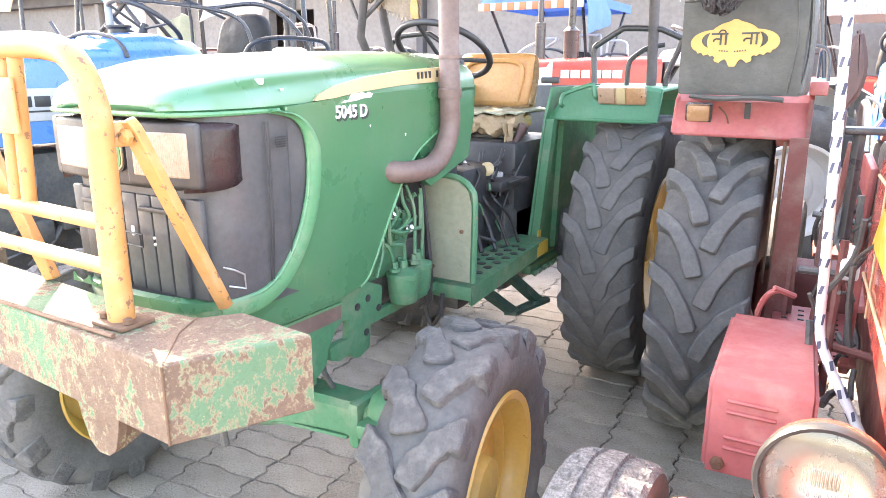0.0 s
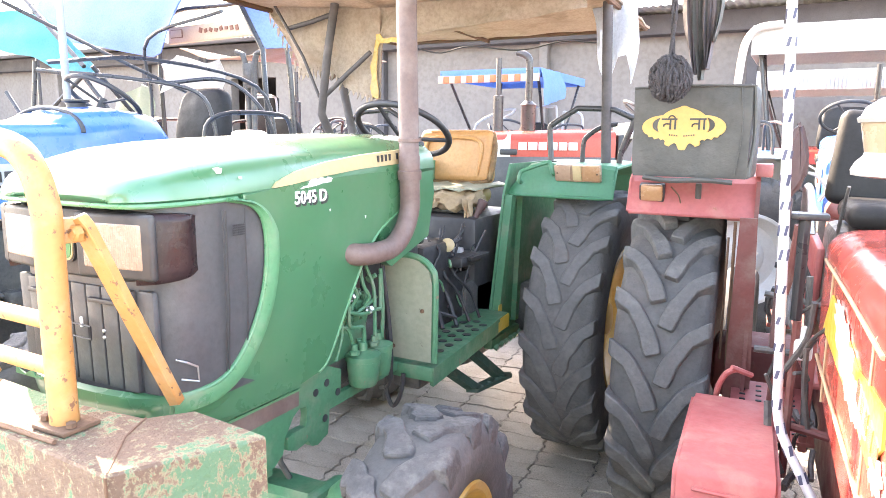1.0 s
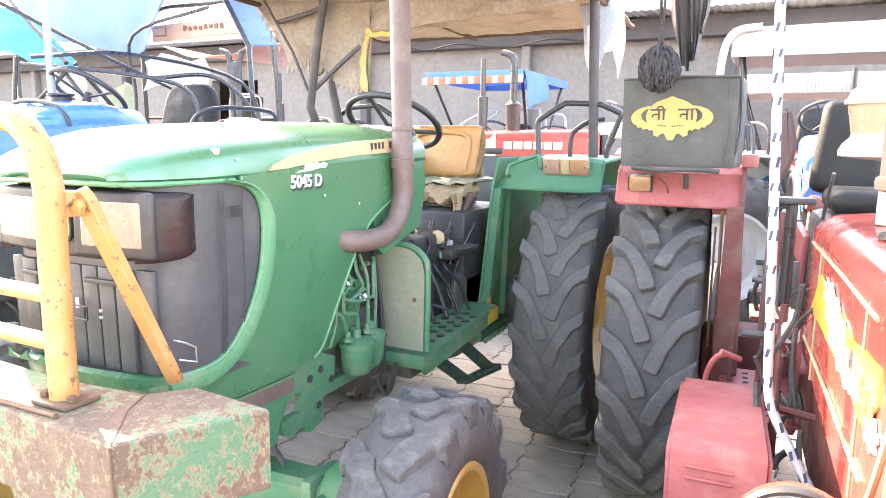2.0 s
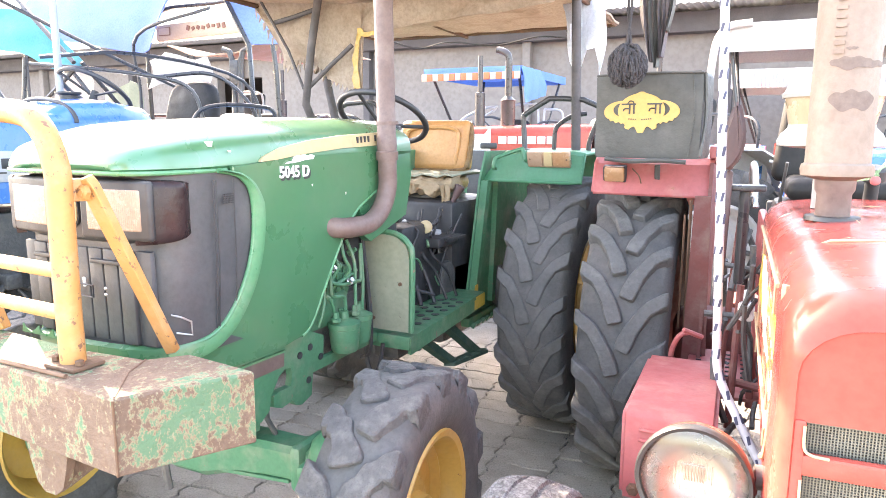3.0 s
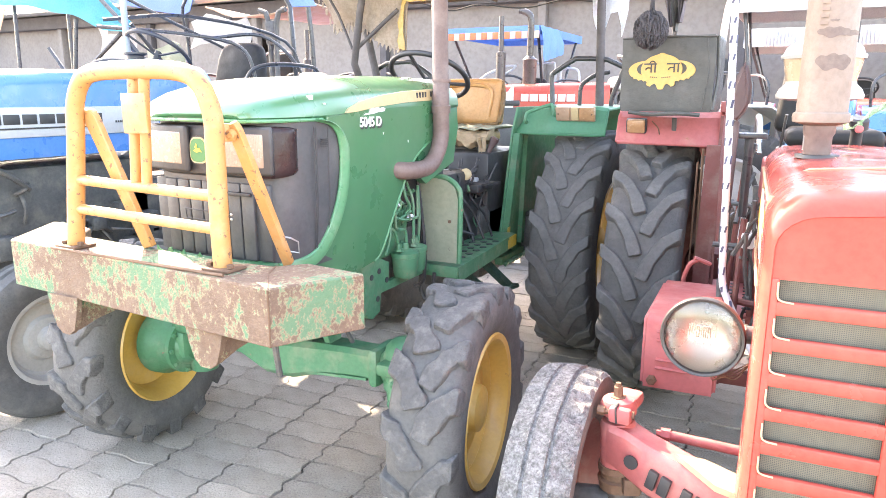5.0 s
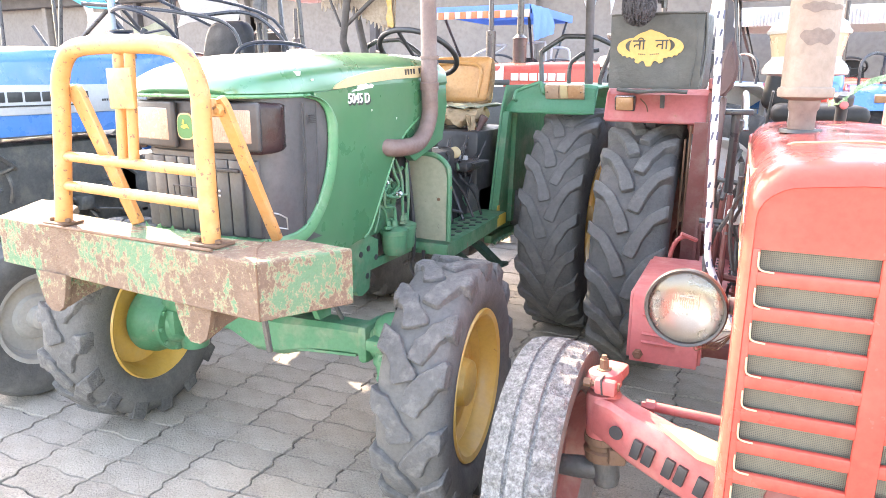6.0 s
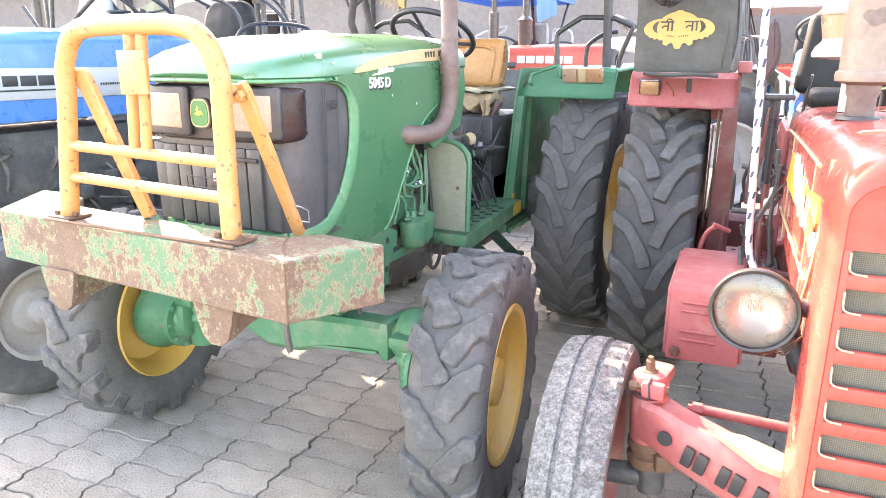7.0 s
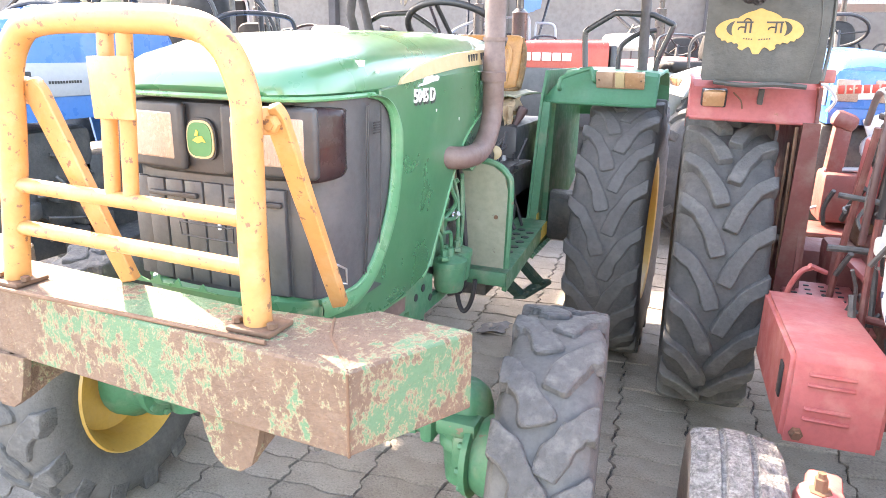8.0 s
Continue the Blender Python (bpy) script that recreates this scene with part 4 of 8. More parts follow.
    for k in range(7):
        bm = B()
        lathe(bm, (0.225, 1.86 + 0.045 * k, 0.97 + 0.02 * (k % 2)), (0.2, 0, 1), [(0, 0.024), (0.07, 0.024), (0.075, 0.014), (0.11, 0.014), (0.11, 0)], 8)
        part("delivery_valve", bm, GREEN_WORN, pump)
    for pts, r in (([(0.25, 2.24, 1.16), (0.262, 2.25, 0.95), (0.262, 2.26, 0.80), (0.248, 2.265, 0.68), (0.268, 2.27, 0.615), (0.29, 2.275, 0.63), (0.305, 2.28, 0.68), (0.31, 2.285, 0.74)], 0.009), ([(0.26, 2.22, 1.18), (0.285, 2.235, 0.9), (0.28, 2.24, 0.72), (0.20, 2.3, 0.66)], 0.008),
                   ([(0.22, 2.42, 0.70), (0.33, 2.5, 0.66), (0.30, 2.62, 0.63), (0.22, 2.7, 0.68)], 0.008)):
        bm = B()
        tube(bm, pts, r, 7, per=4)
        part("hose", bm, BLACK, g)
    bm = B()
    box(bm, (0.26, 2.46, 0.69), (0.12, 0.14, 0.1), bev=0.01)
    box(bm, (0.22, 2.58, 0.665), (0.05, 0.08, 0.05), bev=0.01)
    part("valve_block", bm, IRON, g)

    # exhaust
    bm = B()
    ex, ey = 0.368, 2.235
    tube(bm, [(0.26, 1.93, 1.255), (0.33, 1.96, 1.245), (0.362, 2.02, 1.243), (0.366, 2.12, 1.25), (0.367, 2.195, 1.295), (ex, ey, 1.37), (ex, ey, 1.45), (ex, ey, 1.49)], 0.0355, 18, per=5)
    exh = part("exhaust_elbow", bm, EXHAUST, g, "rust-brown exhaust elbow")
    bm = B()
    lathe(bm, (ex, ey, 1.47), (0, -0.035, 1), [(0, 0.0), (0, 0.041), (0.03, 0.042), (0.034, 0.037), (0.08, 0.037), (0.084, 0.0345), (1.1, 0.0345), (1.1, 0)], 20)
    lathe(bm, (ex, ey, 1.60), (0, -0.035, 1), [(0, 0.037), (0, 0.041), (0.012, 0.041), (0.012, 0.037)], 20)
    part("exhaust_pipe", bm, EXHAUST, exh)

    # driver's place
    bm = B()
    panel_pts = [(0.20, 0.785), (0.405, 0.785), (0.41, 1.08), (0.395, 1.135), (0.355, 1.165), (0.30, 1.175), (0.20, 1.165)]
    prism(bm, panel_pts, "y", 2.325, 2.345)
    shield = part("foot_shield", bm, PANEL, g, "scuffed grey-green foot shield")
    bm = B()
    tube(bm, smooth_path([(0.20, 2.335, 1.172), (0.30, 2.335, 1.182), (0.36, 2.335, 1.172), (0.402, 2.335, 1.14), (0.418, 2.335, 1.08), (0.413, 2.335, 0.785)], 4), 0.013, 8)
    part("rim_tube", bm, GREEN_WORN, shield)
    for xx, zz in ((0.37, 0.98), (0.225, 0.83), (0.245, 0.83)):
        bm = B()
        lathe(bm, (xx, 2.324, zz), (0, -1, 0), [(0, 0.008), (0.005, 0.008), (0.006, 0)], 8)
        part("rivet", bm, RUST, shield)
    bm = B()
    prism(bm, [(0.19, 2.31), (0.425, 2.31), (0.40, 2.7), (0.36, 3.2), (0.19, 3.2)], "z", 0.755, 0.772)
    prism(bm, [(0.405, 2.32), (0.425, 2.31), (0.36, 3.2), (0.342, 3.2)], "z", 0.70, 0.757)
    box(bm, (0.30, 2.315, 0.745), (0.24, 0.018, 0.055), bev=0.004)
    foot = part("footplate", bm, GREEN_WORN, g, "green perforated footplate")
    for i in range(6):
        for j in range(3):
            bm = B()
            lathe(bm, (0.25 + 0.05 * j, 2.50 + 0.085 * i + 0.04 * (j % 2), 0.7735), (0, 0, 1), [(0, 0.019), (0.002, 0.019), (0.002, 0)], 12)
            part("hole", bm, BLACK, foot)
    bm = B()
    prism(bm, [(0.356, 3.0), (0.360, 3.2), (0.366, 3.2), (0.372, 3.0)], "z", 0.705, 0.768)
    prism(bm, [(0.382, 2.75), (0.371, 2.9), (0.378, 2.9), (0.389, 2.75)], "z", 0.72, 0.765)
    part("warning_tape", bm, LOGO_YELLOW, foot)
    # entry step, its green darkened in the colour for the shade there
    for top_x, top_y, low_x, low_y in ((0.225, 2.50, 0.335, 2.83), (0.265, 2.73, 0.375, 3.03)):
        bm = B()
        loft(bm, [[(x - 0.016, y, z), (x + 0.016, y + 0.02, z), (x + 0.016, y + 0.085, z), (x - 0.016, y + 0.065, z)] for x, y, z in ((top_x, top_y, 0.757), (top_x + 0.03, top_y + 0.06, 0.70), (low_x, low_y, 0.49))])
        part("step_arm", bm, STEP_SHADE_GREEN, foot)
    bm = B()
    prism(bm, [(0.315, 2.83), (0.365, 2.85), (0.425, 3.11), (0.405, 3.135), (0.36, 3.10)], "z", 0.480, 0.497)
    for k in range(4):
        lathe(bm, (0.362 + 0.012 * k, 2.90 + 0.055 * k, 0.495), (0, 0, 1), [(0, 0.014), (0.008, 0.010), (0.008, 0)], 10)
    part("step_tread", bm, STEP_SHADE_GREEN, foot)

    # steering wheel, levers, seat
    wc = Vector((0.02, 2.78, 1.64))
    tilt = Euler((radians(-32), 0, 0)).to_matrix()
    bm = B()
    ring = [wc + tilt @ Vector((math.cos(t) * 0.205, math.sin(t) * 0.205, 0)) for t in [2 * math.pi * k / 40 for k in range(41)]]
    tube(bm, ring, 0.014, 10)
    steer = part("steering_wheel", bm, BLACK, g, "black steering wheel")
    bm = B()
    for k in range(3):
        t = 2 * math.pi * k / 3 + 0.4
        tube(bm, [wc + tilt @ Vector((0, 0, -0.04)), wc + tilt @ Vector((math.cos(t) * 0.2, math.sin(t) * 0.2, 0))], 0.009, 8)
    tube(bm, [wc + tilt @ Vector((0, 0, -0.02)), wc + tilt @ Vector((0, 0.02, -0.35))], 0.026, 12)
    part("column", bm, BLACK, steer)
    for x0, y0, x1, y1, zt in ((0.12, 2.9, 0.10, 3.02, 1.20), (0.2, 3.0, 0.25, 3.16, 1.17), (0.08, 2.85, 0.03, 2.95, 1.24)):
        bm = B()
        tube(bm, [(x0, y0, 0.85), (x0 + (x1 - x0) * 0.3, y0 + (y1 - y0) * 0.3, 1.0), (x1, y1, zt)], 0.0058, 8, per=3)
        part("lever", bm, BLACK, g)
    bm = B()
    for k in range(34):
        p = Vector((rng.uniform(-0.2, 0.22), rng.uniform(2.62, 3.12), rng.uniform(0.84, 1.16)))
        q = p + Vector((rng.uniform(-0.1, 0.1), rng.uniform(-0.05, 0.2), rng.uniform(-0.16, 0.16)))
        tube(bm, [p, (p + q) / 2 + Vector((rng.uniform(-0.05, 0.05), 0, rng.uniform(-0.09, 0.03))), q], rng.uniform(0.004, 0.009), 6, per=4)
    tagged(part("linkage", bm, BLACK, g), kind="stuff")
    bm = B()
    for k in range(9):
        p = Vector((rng.uniform(0.05, 0.27), rng.uniform(2.56, 3.05), rng.uniform(0.84, 1.26)))
        q = p + Vector((rng.uniform(-0.06, 0.06), rng.uniform(-0.05, 0.1), rng.uniform(-0.1, 0.1)))
        tube(bm, [p, (p + q) / 2 + Vector((rng.uniform(-0.03, 0.03), 0, rng.uniform(-0.04, 0.03))), q], rng.uniform(0.003, 0.007), 6, per=3)
    tagged(part("wiring", bm, GREEN_WORN, g), kind="stuff")
    bm = B()
    box(bm, (0.0, 2.85, 1.0), (0.34, 0.3, 0.3), bev=0.03)
    box(bm, (0.13, 3.02, 1.05), (0.24, 0.22, 0.05), bev=0.015)
    box(bm, (-0.1, 3.05, 0.95), (0.3, 0.4, 0.3), bev=0.04)
    part("control_console", bm, BLACK, g)
    for x0, y0, x1, y1, r in ((0.10, 2.90, 0.25, 2.86, 0.010), (0.13, 2.92, 0.27, 2.95, 0.008), (0.06, 2.88, 0.22, 2.78, 0.011), (0.16, 2.96, 0.28, 3.04, 0.007)):
        bm = B()
        tube(bm, [(x0, y0, 1.04), (x0 + 0.05, y0 - 0.04, 0.99), (x0 + 0.09, (y0 + y1) / 2, 0.90), (x1, y1, 0.775)], r, 8, per=5)
        part("hose", bm, BLACK, g)
    bm = B()
    prism(bm, [(0.05, 3.0), (0.27, 2.96), (0.275, 3.17), (0.05, 3.2)], "z", 1.055, 1.068)
    shelf = part("lever_plate", bm, BLACK, g)
    bm = B()
    box(bm, (0.16, 3.05, 1.083), (0.045, 0.04, 0.03), bev=0.008)
    part("switch", bm, SILVER, shelf)
    bm = B()
    tube(bm, [(0.03, 3.02, 1.0), (0.12, 3.12, 1.13), (0.20, 3.22, 1.265)], 0.009, 8, per=3)
    boot = part("gear_lever", bm, BLACK, g)
    bm = B()
    lathe(bm, (0.186, 3.20, 1.24), (0.35, 0.3, 0.9), [(-0.05, 0.010), (0, 0.014), (0.05, 0.024), (0.07, 0.027), (0.078, 0.02), (0.08, 0)], 14)
    part("knob", bm, BROWN_VINYL, boot, "brown flared lever knob")
    bm = B()
    for dz in (0.0, 0.03):
        box(bm, (0.045 + dz * 0.4, 2.90, 1.115 + dz), (0.034, 0.014, 0.018), (0, -35, 0), bev=0.004)
    part("tag", bm, WHITE, g, "small white tags")
    bm = B()
    lathe(bm, (0.165, 2.93, 1.125), (0.35, -0.9, 0.2), [(0, 0.032), (0.012, 0.032), (0.016, 0.026), (0.018, 0)], 20)
    part("cap", bm, CREAM, g, "pale yellow round cap")
    bm = B()
    box(bm, (-0.15, 3.44, 1.30), (0.46, 0.42, 0.09), bev=0.04, seg=3)
    box(bm, (-0.15, 3.66, 1.50), (0.46, 0.10, 0.30), (-8, 0, 0), bev=0.045, seg=4)
    seat = part("seat", bm, SEAT_TAN, g, "worn tan vinyl seat", angle=60)
    bm = B()
    tube(bm, smooth_path([(0.0, 3.598, 1.40), (0.02, 3.604, 1.55), (-0.02, 3.61, 1.60), (-0.15, 3.615, 1.61), (-0.28, 3.61, 1.60), (-0.32, 3.604, 1.55), (-0.30, 3.598, 1.40)], 4), 0.012, 8)
    part("seat_piping", bm, SEAT_TAN, seat)
    bm = B()
    tube(bm, [(0.074, 3.60, 1.38), (0.085, 3.62, 1.46), (0.083, 3.65, 1.56), (0.06, 3.67, 1.63)], 0.017, 8, per=5)
    tube(bm, [(0.074, 3.60, 1.375), (0.0, 3.585, 1.362), (-0.15, 3.585, 1.36), (-0.33, 3.59, 1.362)], 0.013, 8, per=5)
    part("torn_edge", bm, surface("torn_brown_seat_edge", (0.23, 0.125, 0.05), (0.09, 0.055, 0.035), rough=0.8, scale=22, amount=0.9, bump=0.5, dirt=(0.4, 0.29, 0.16), dirt_amount=0.5, dirt_scale=18), seat, "torn brown seat edge")
    bm = B()
    box(bm, (-0.1, 3.46, 1.12), (0.34, 0.34, 0.28), bev=0.03)
    part("seat_base", bm, IRON, seat)
    rolls = []
    for i in range(34):
        u = i / 33
        cx, cy, cz = -0.36 + 0.53 * u, 3.255 + 0.012 * math.sin(9 * u), 1.292 + 0.016 * u + 0.008 * math.sin(14 * u)
        half = 0.046 + 0.008 * math.sin(17 * u + 1) + 0.006 * math.sin(41 * u)
        ring = []
        for q in range(18):
            t = 2 * math.pi * q / 18
            k = 1 + 0.16 * math.sin(3 * t + 11 * u) + 0.10 * math.sin(5 * t - 23 * u) + 0.07 * math.sin(8 * t + 37 * u)
            ring.append((cx + 0.010 * math.sin(4 * t + 9 * u), cy + 0.075 * k * math.cos(t), cz + half * k * math.sin(t)))
        rolls.append(ring)
    bm = B()
    loft(bm, rolls)
    for i0, w, length in ((0.135, 0.062, 0.125), (-0.06, 0.11, 0.05), (-0.25, 0.10, 0.06)):
        rows_ = []
        for j in range(8):
            v = j / 7
            rows_.append([(i0 + w * (i / 6 - 0.5) * (1 - 0.72 * v) + 0.018 * v, 3.178 + 0.012 * math.sin(2.1 * i + 3 * v) + 0.01 * v, 1.315 - length * v * (1 - 0.15 * abs(i - 3) / 3)) for i in range(7)])
        sheet(bm, rows_, 0.005)
    part("seat_rag", bm, CLOTH, seat, "bunched ragged cloth under the seat", angle=60)
    bm = B()
    sheet(bm, [[(0.18 - 0.52 * i / 12, 3.19 + 0.5 * j / 4, 1.362 + 0.008 * math.sin(i * 2.1 + j)) for i in range(13)] for j in range(5)], 0.008)
    part("seat_pan", bm, PANEL, seat, angle=60)

    # rear mudguards
    for s in (1, -1):
        xi, xo = s * 0.26, s * 0.80
        bm = B()
        inner = [(3.34, 1.33), (3.42, 1.48), (4.15, 1.48), (4.35, 1.2), (4.35, 0.8), (3.7, 0.62), (3.42, 0.62), (3.18, 0.70)]
        prism(bm, inner, "x", xi, xi + s * 0.012)
        fender = part("mudguard", bm, GREEN_WORN, g, "green rear mudguard with a front lamp")
        arc = [(3.40, 1.335), (3.41, 1.36), (3.445, 1.465), (3.47, 1.482), (3.9, 1.49), (4.15, 1.475), (4.28, 1.40), (4.36, 1.2)]
        bm = B()
        loft(bm, [[(xi + s * 0.10 * min(1, max(0, (z - 1.34) / 0.14)), y, z), (xi + s * (0.05 + 0.09 * min(1, max(0, (z - 1.34) / 0.14))), y - 0.02, z + 0.004), ((xi + xo) / 2, y - 0.045, z + 0.006), (xo - s * 0.05, y - 0.06, z + 0.004), (xo, y - 0.05, z - 0.002)] for y, z in arc], close=False)
        thicken(bm, 0.010)
        part("mudguard_top", bm, GREEN_MATT, fender, angle=25)
        bm = B()
        tube(bm, [(xi, 3.40, 1.332), (xi + s * 0.1, 3.375, 1.332), (xo - s * 0.06, 3.34, 1.332), (xo, 3.355, 1.330), (xo, 3.42, 1.47), (xo, 3.9, 1.485)], 0.009, 8)
        part("mudguard_lip", bm, GREEN_MATT, fender)
        bm = B()
        prism(bm, [(3.46, 0.66), (3.5, 0.66), (3.58, 1.33), (3.52, 1.33)], "x", xi + s * 0.012, xi + s * 0.04)
        prism(bm, [(3.2, 0.71), (3.25, 0.71), (3.4, 1.33), (3.35, 1.33)], "x", xi + s * 0.0, xi + s * 0.05)
        part("stiffener", bm, GREEN_WORN, fender)
        bm = B()
        box(bm, (s * 0.635, 3.366, 1.447), (0.226, 0.03, 0.080), (16, 0, -s * 5), bev=0.006)
        lamp = part("marker_lamp", bm, AMBER_CLEAR, fender, "faded amber marker lamp with a pale middle")
        for k, half, mt in ((-0.072, 0.041, AMBER_CLEAR), (0.0, 0.022, CREAM), (0.068, 0.045, AMBER)):
            bm = B()
            box(bm, (s * (0.635 + k), 3.352 - k * 0.087, 1.449), (half * 2, 0.022, 0.074), (16, 0, -s * 5), bev=0.005)
            part("lamp_lens", bm, mt, lamp)
        for k in (-0.098, 0.098):
            bm = B()
            lathe(bm, (s * (0.635 + k), 3.342 - k * 0.087, 1.445), (0, -1, 0.28), [(0, 0.005), (0.003, 0.004), (0.003, 0)], 8)
            part("screw", bm, RUST, lamp)
        bm = B()
        tube(bm, smooth_path([(s * 0.425, 3.59, 1.48), (s * 0.413, 3.6, 1.60), (s * 0.41, 3.6, 1.655), (s * 0.425, 3.6, 1.68), (s * 0.535, 3.6, 1.747), (s * 0.57, 3.6, 1.757), (s * 0.72, 3.6, 1.75), (s * 0.75, 3.6, 1.742), (s * 0.815, 3.61, 1.712), (s * 0.828, 3.615, 1.69), (s * 0.775, 3.62, 1.55), (s * 0.765, 3.62, 1.48)], 3), 0.0145, 10)
        rail = part("grab_rail", bm, BLACK_TUBE, fender, "bent black grab rail")
        bm = B()
        lathe(bm, (s * 0.425, 3.59, 1.488), (0, 0, 1), [(0, 0.03), (0.006, 0.03), (0.008, 0.016), (0.008, 0)], 14)
        part("rail_flange", bm, BLACK_TUBE, rail)
        bm = B()
        tube(bm, smooth_path([(s * 0.585, 3.6, 1.48), (s * 0.588, 3.6, 1.585), (s * 0.61, 3.6, 1.622), (s * 0.675, 3.6, 1.664), (s * 0.75, 3.62, 1.68)], 4), 0.0125, 8)
        part("grab_rail", bm, BLACK_TUBE, fender)
        bm = B()
        tube(bm, smooth_path([(s * 0.354, 3.345, 1.395), (s * 0.354, 3.318, 1.405), (s * 0.357, 3.325, 1.438), (s * 0.375, 3.333, 1.455), (s * 0.478, 3.36, 1.493), (s * 0.497, 3.36, 1.488), (s * 0.513, 3.35, 1.445), (s * 0.513, 3.385, 1.435)], 4), 0.0105, 8)
        part("grab_handle", bm, GREEN_MATT, fender)
        bm = B()
        prism(bm, [(3.185, 0.705), (3.20, 0.80), (3.235, 0.80), (3.235, 0.705)], "x", xi + s * 0.0505, xi + s * 0.053)
        part("warning_tape", bm, LOGO_YELLOW, fender)
        bm = B()
        box(bm, (xi + s * 0.006, 3.45, 0.60), (0.05, 0.55, 0.05), bev=0.008)
        for k in range(8):
            lathe(bm, (xi + s * 0.03, 3.22 + 0.06 * k, 0.585), (s, 0, -0.6), [(0, 0.018), (0.02, 0.018), (0.02, 0)], 6)
        part("mudguard_foot", bm, GREEN_WORN, fender)

    # wheels
    wheel(g, (0.662, 3.67, 0.675), 0.675, 0.352, 0.37, RIM_YELLOW, 1, dish=0.12, lug=0.015, count=21, sweep=0.29, lug_w=0.078, spin=4, wear=0.5, lug_mat=TYRE_SMOOTH, label="big rear wheel with yellow rim")
    wheel(g, (-0.73, 3.67, 0.675), 0.675, 0.352, 0.37, RIM_YELLOW, -1, dish=0.12, lug=0.015, count=21, sweep=0.29, lug_w=0.078, spin=9, wear=0.5, lug_mat=TYRE_SMOOTH, label="big rear wheel with yellow rim")
    wheel(g, (0.775, 1.615, 0.458), 0.460, 0.245, 0.265, RIM_YELLOW, 1, dish=0.085, steer=6.5, lug=0.027, count=15, sweep=0.17, lug_w=0.092, spin=7, wear=0.8, lug_mat=TYRE_DUSTY, label="front drive wheel with yellow rim and worn tyre")
    wheel(g, (-0.80, 1.60, 0.458), 0.460, 0.245, 0.265, RIM_YELLOW, -1, dish=0.085, steer=6.5, lug=0.027, count=15, sweep=0.17, lug_w=0.092, spin=2, wear=0.8, lug_mat=TYRE_DUSTY, label="front drive wheel with yellow rim and worn tyre")

    # driven front axle
    def beam_ring(x, y, z, hy, hz, c=0.3):
        return [(x, y + a * hy, z + b * hz) for a, b in ((-1, -1 + c), (-1, 1 - c), (-1 + c, 1), (1 - c, 1), (1, 1 - c), (1, -1 + c), (1 - c, -1), (-1 + c, -1))]

    bm = B()
    loft(bm, [beam_ring(x, 1.69, z, hy, hz) for x, z, hy, hz in ((-0.50, 0.52, 0.06, 0.062), (-0.3, 0.51, 0.056, 0.055), (-0.14, 0.49, 0.085, 0.085), (0.0, 0.492, 0.085, 0.085), (0.08, 0.502, 0.072, 0.072), (0.16, 0.51, 0.064, 0.066), (0.26, 0.517, 0.06, 0.062), (0.345, 0.52, 0.058, 0.06), (0.40, 0.522, 0.065, 0.068))])
    axle = part("front_axle", bm, GREEN_WORN, g, "green driven front axle")
    bm = B()
    prism(bm, [(0.02, 0.436), (0.36, 0.466), (0.36, 0.476), (0.02, 0.448)], "y", 1.624, 1.64)
    part("axle_web", bm, GREEN_WORN, axle)
    bm = B()
    tube(bm, [(0.17, 1.634, 0.53), (0.22, 1.634, 0.532), (0.235, 1.634, 0.515), (0.22, 1.634, 0.50), (0.17, 1.634, 0.495)], 0.006, 6)
    part("cast_mark", bm, GREEN_WORN, axle)
    for s, cx in ((1, 0.0), (-1, -0.06)):
        bm = B()
        box(bm, (s * 0.40 + cx, 1.685, 0.527), (0.045, 0.165, 0.155), bev=0.02)
        box(bm, (s * 0.455 + cx, 1.69, 0.53), (0.09, 0.14, 0.15 if s < 0 else 0.13), bev=0.035, seg=3)
        lathe(bm, (s * (0.47 if s < 0 else 0.51) + cx, 1.66, 0.40), (0, 0, 1), [(-0.06, 0.0), (-0.06, 0.06), (0.05, 0.07), (0.06, 0.08), (0.08, 0.08), (0.09, 0.072), (0.18, 0.078), (0.225, 0.066), (0.25, 0.04), (0.26, 0)], 22)
        part("axle_knuckle", bm, GREEN_WORN, axle)
        bm = B()
        cx += 0.045 if s > 0 else 0.0
        lathe(bm, (s * 0.46 + cx, 1.615, 0.46), (s, 0, 0), [(0, 0.0), (0, 0.06), (0.03, 0.085), (0.08, 0.115), (0.12, 0.12), (0.15, 0.15), (0.20, 0.155), (0.22, 0.12), (0.22, 0)], 28)
        lathe(bm, (s * 0.50 + cx, 1.615, 0.46), (s, 0, 0), [(0, 0.09), (0, 0.125), (0.018, 0.128), (0.022, 0.118), (0.022, 0.09)], 28)
        box(bm, (s * 0.50 + cx, 1.58, 0.48), (0.09, 0.09, 0.13), bev=0.03)
        box(bm, (s * 0.47 + cx, 1.60, 0.56), (0.12, 0.12, 0.05), bev=0.014)
        reducer = part("hub_reducer", bm, GREEN_WORN, axle)
        for k in range(10):
            t = 2 * math.pi * k / 10
            bm = B()
            lathe(bm, (s * 0.505 + cx, 1.615 + 0.112 * math.cos(t), 0.46 + 0.112 * math.sin(t)), (-s, 0, 0), [(0, 0.011), (0.016, 0.011), (0.018, 0.007), (0.018, 0)], 6)
            part("flange_bolt", bm, GREEN_WORN, reducer)

    # canopy on posts
    for x0, y0, z0, x1, y1, z1 in ((0.705, 3.6, 1.47, 0.68, 3.6, 2.26), (-0.72, 3.52, 1.46, -0.98, 3.62, 2.26)):
        bm = B()
        tube(bm, [(x0, y0, z0), (x1, y1, z1)], 0.025, 12)
        part("canopy_post", bm, POST_GREY, g, "dull dark grey canopy post")
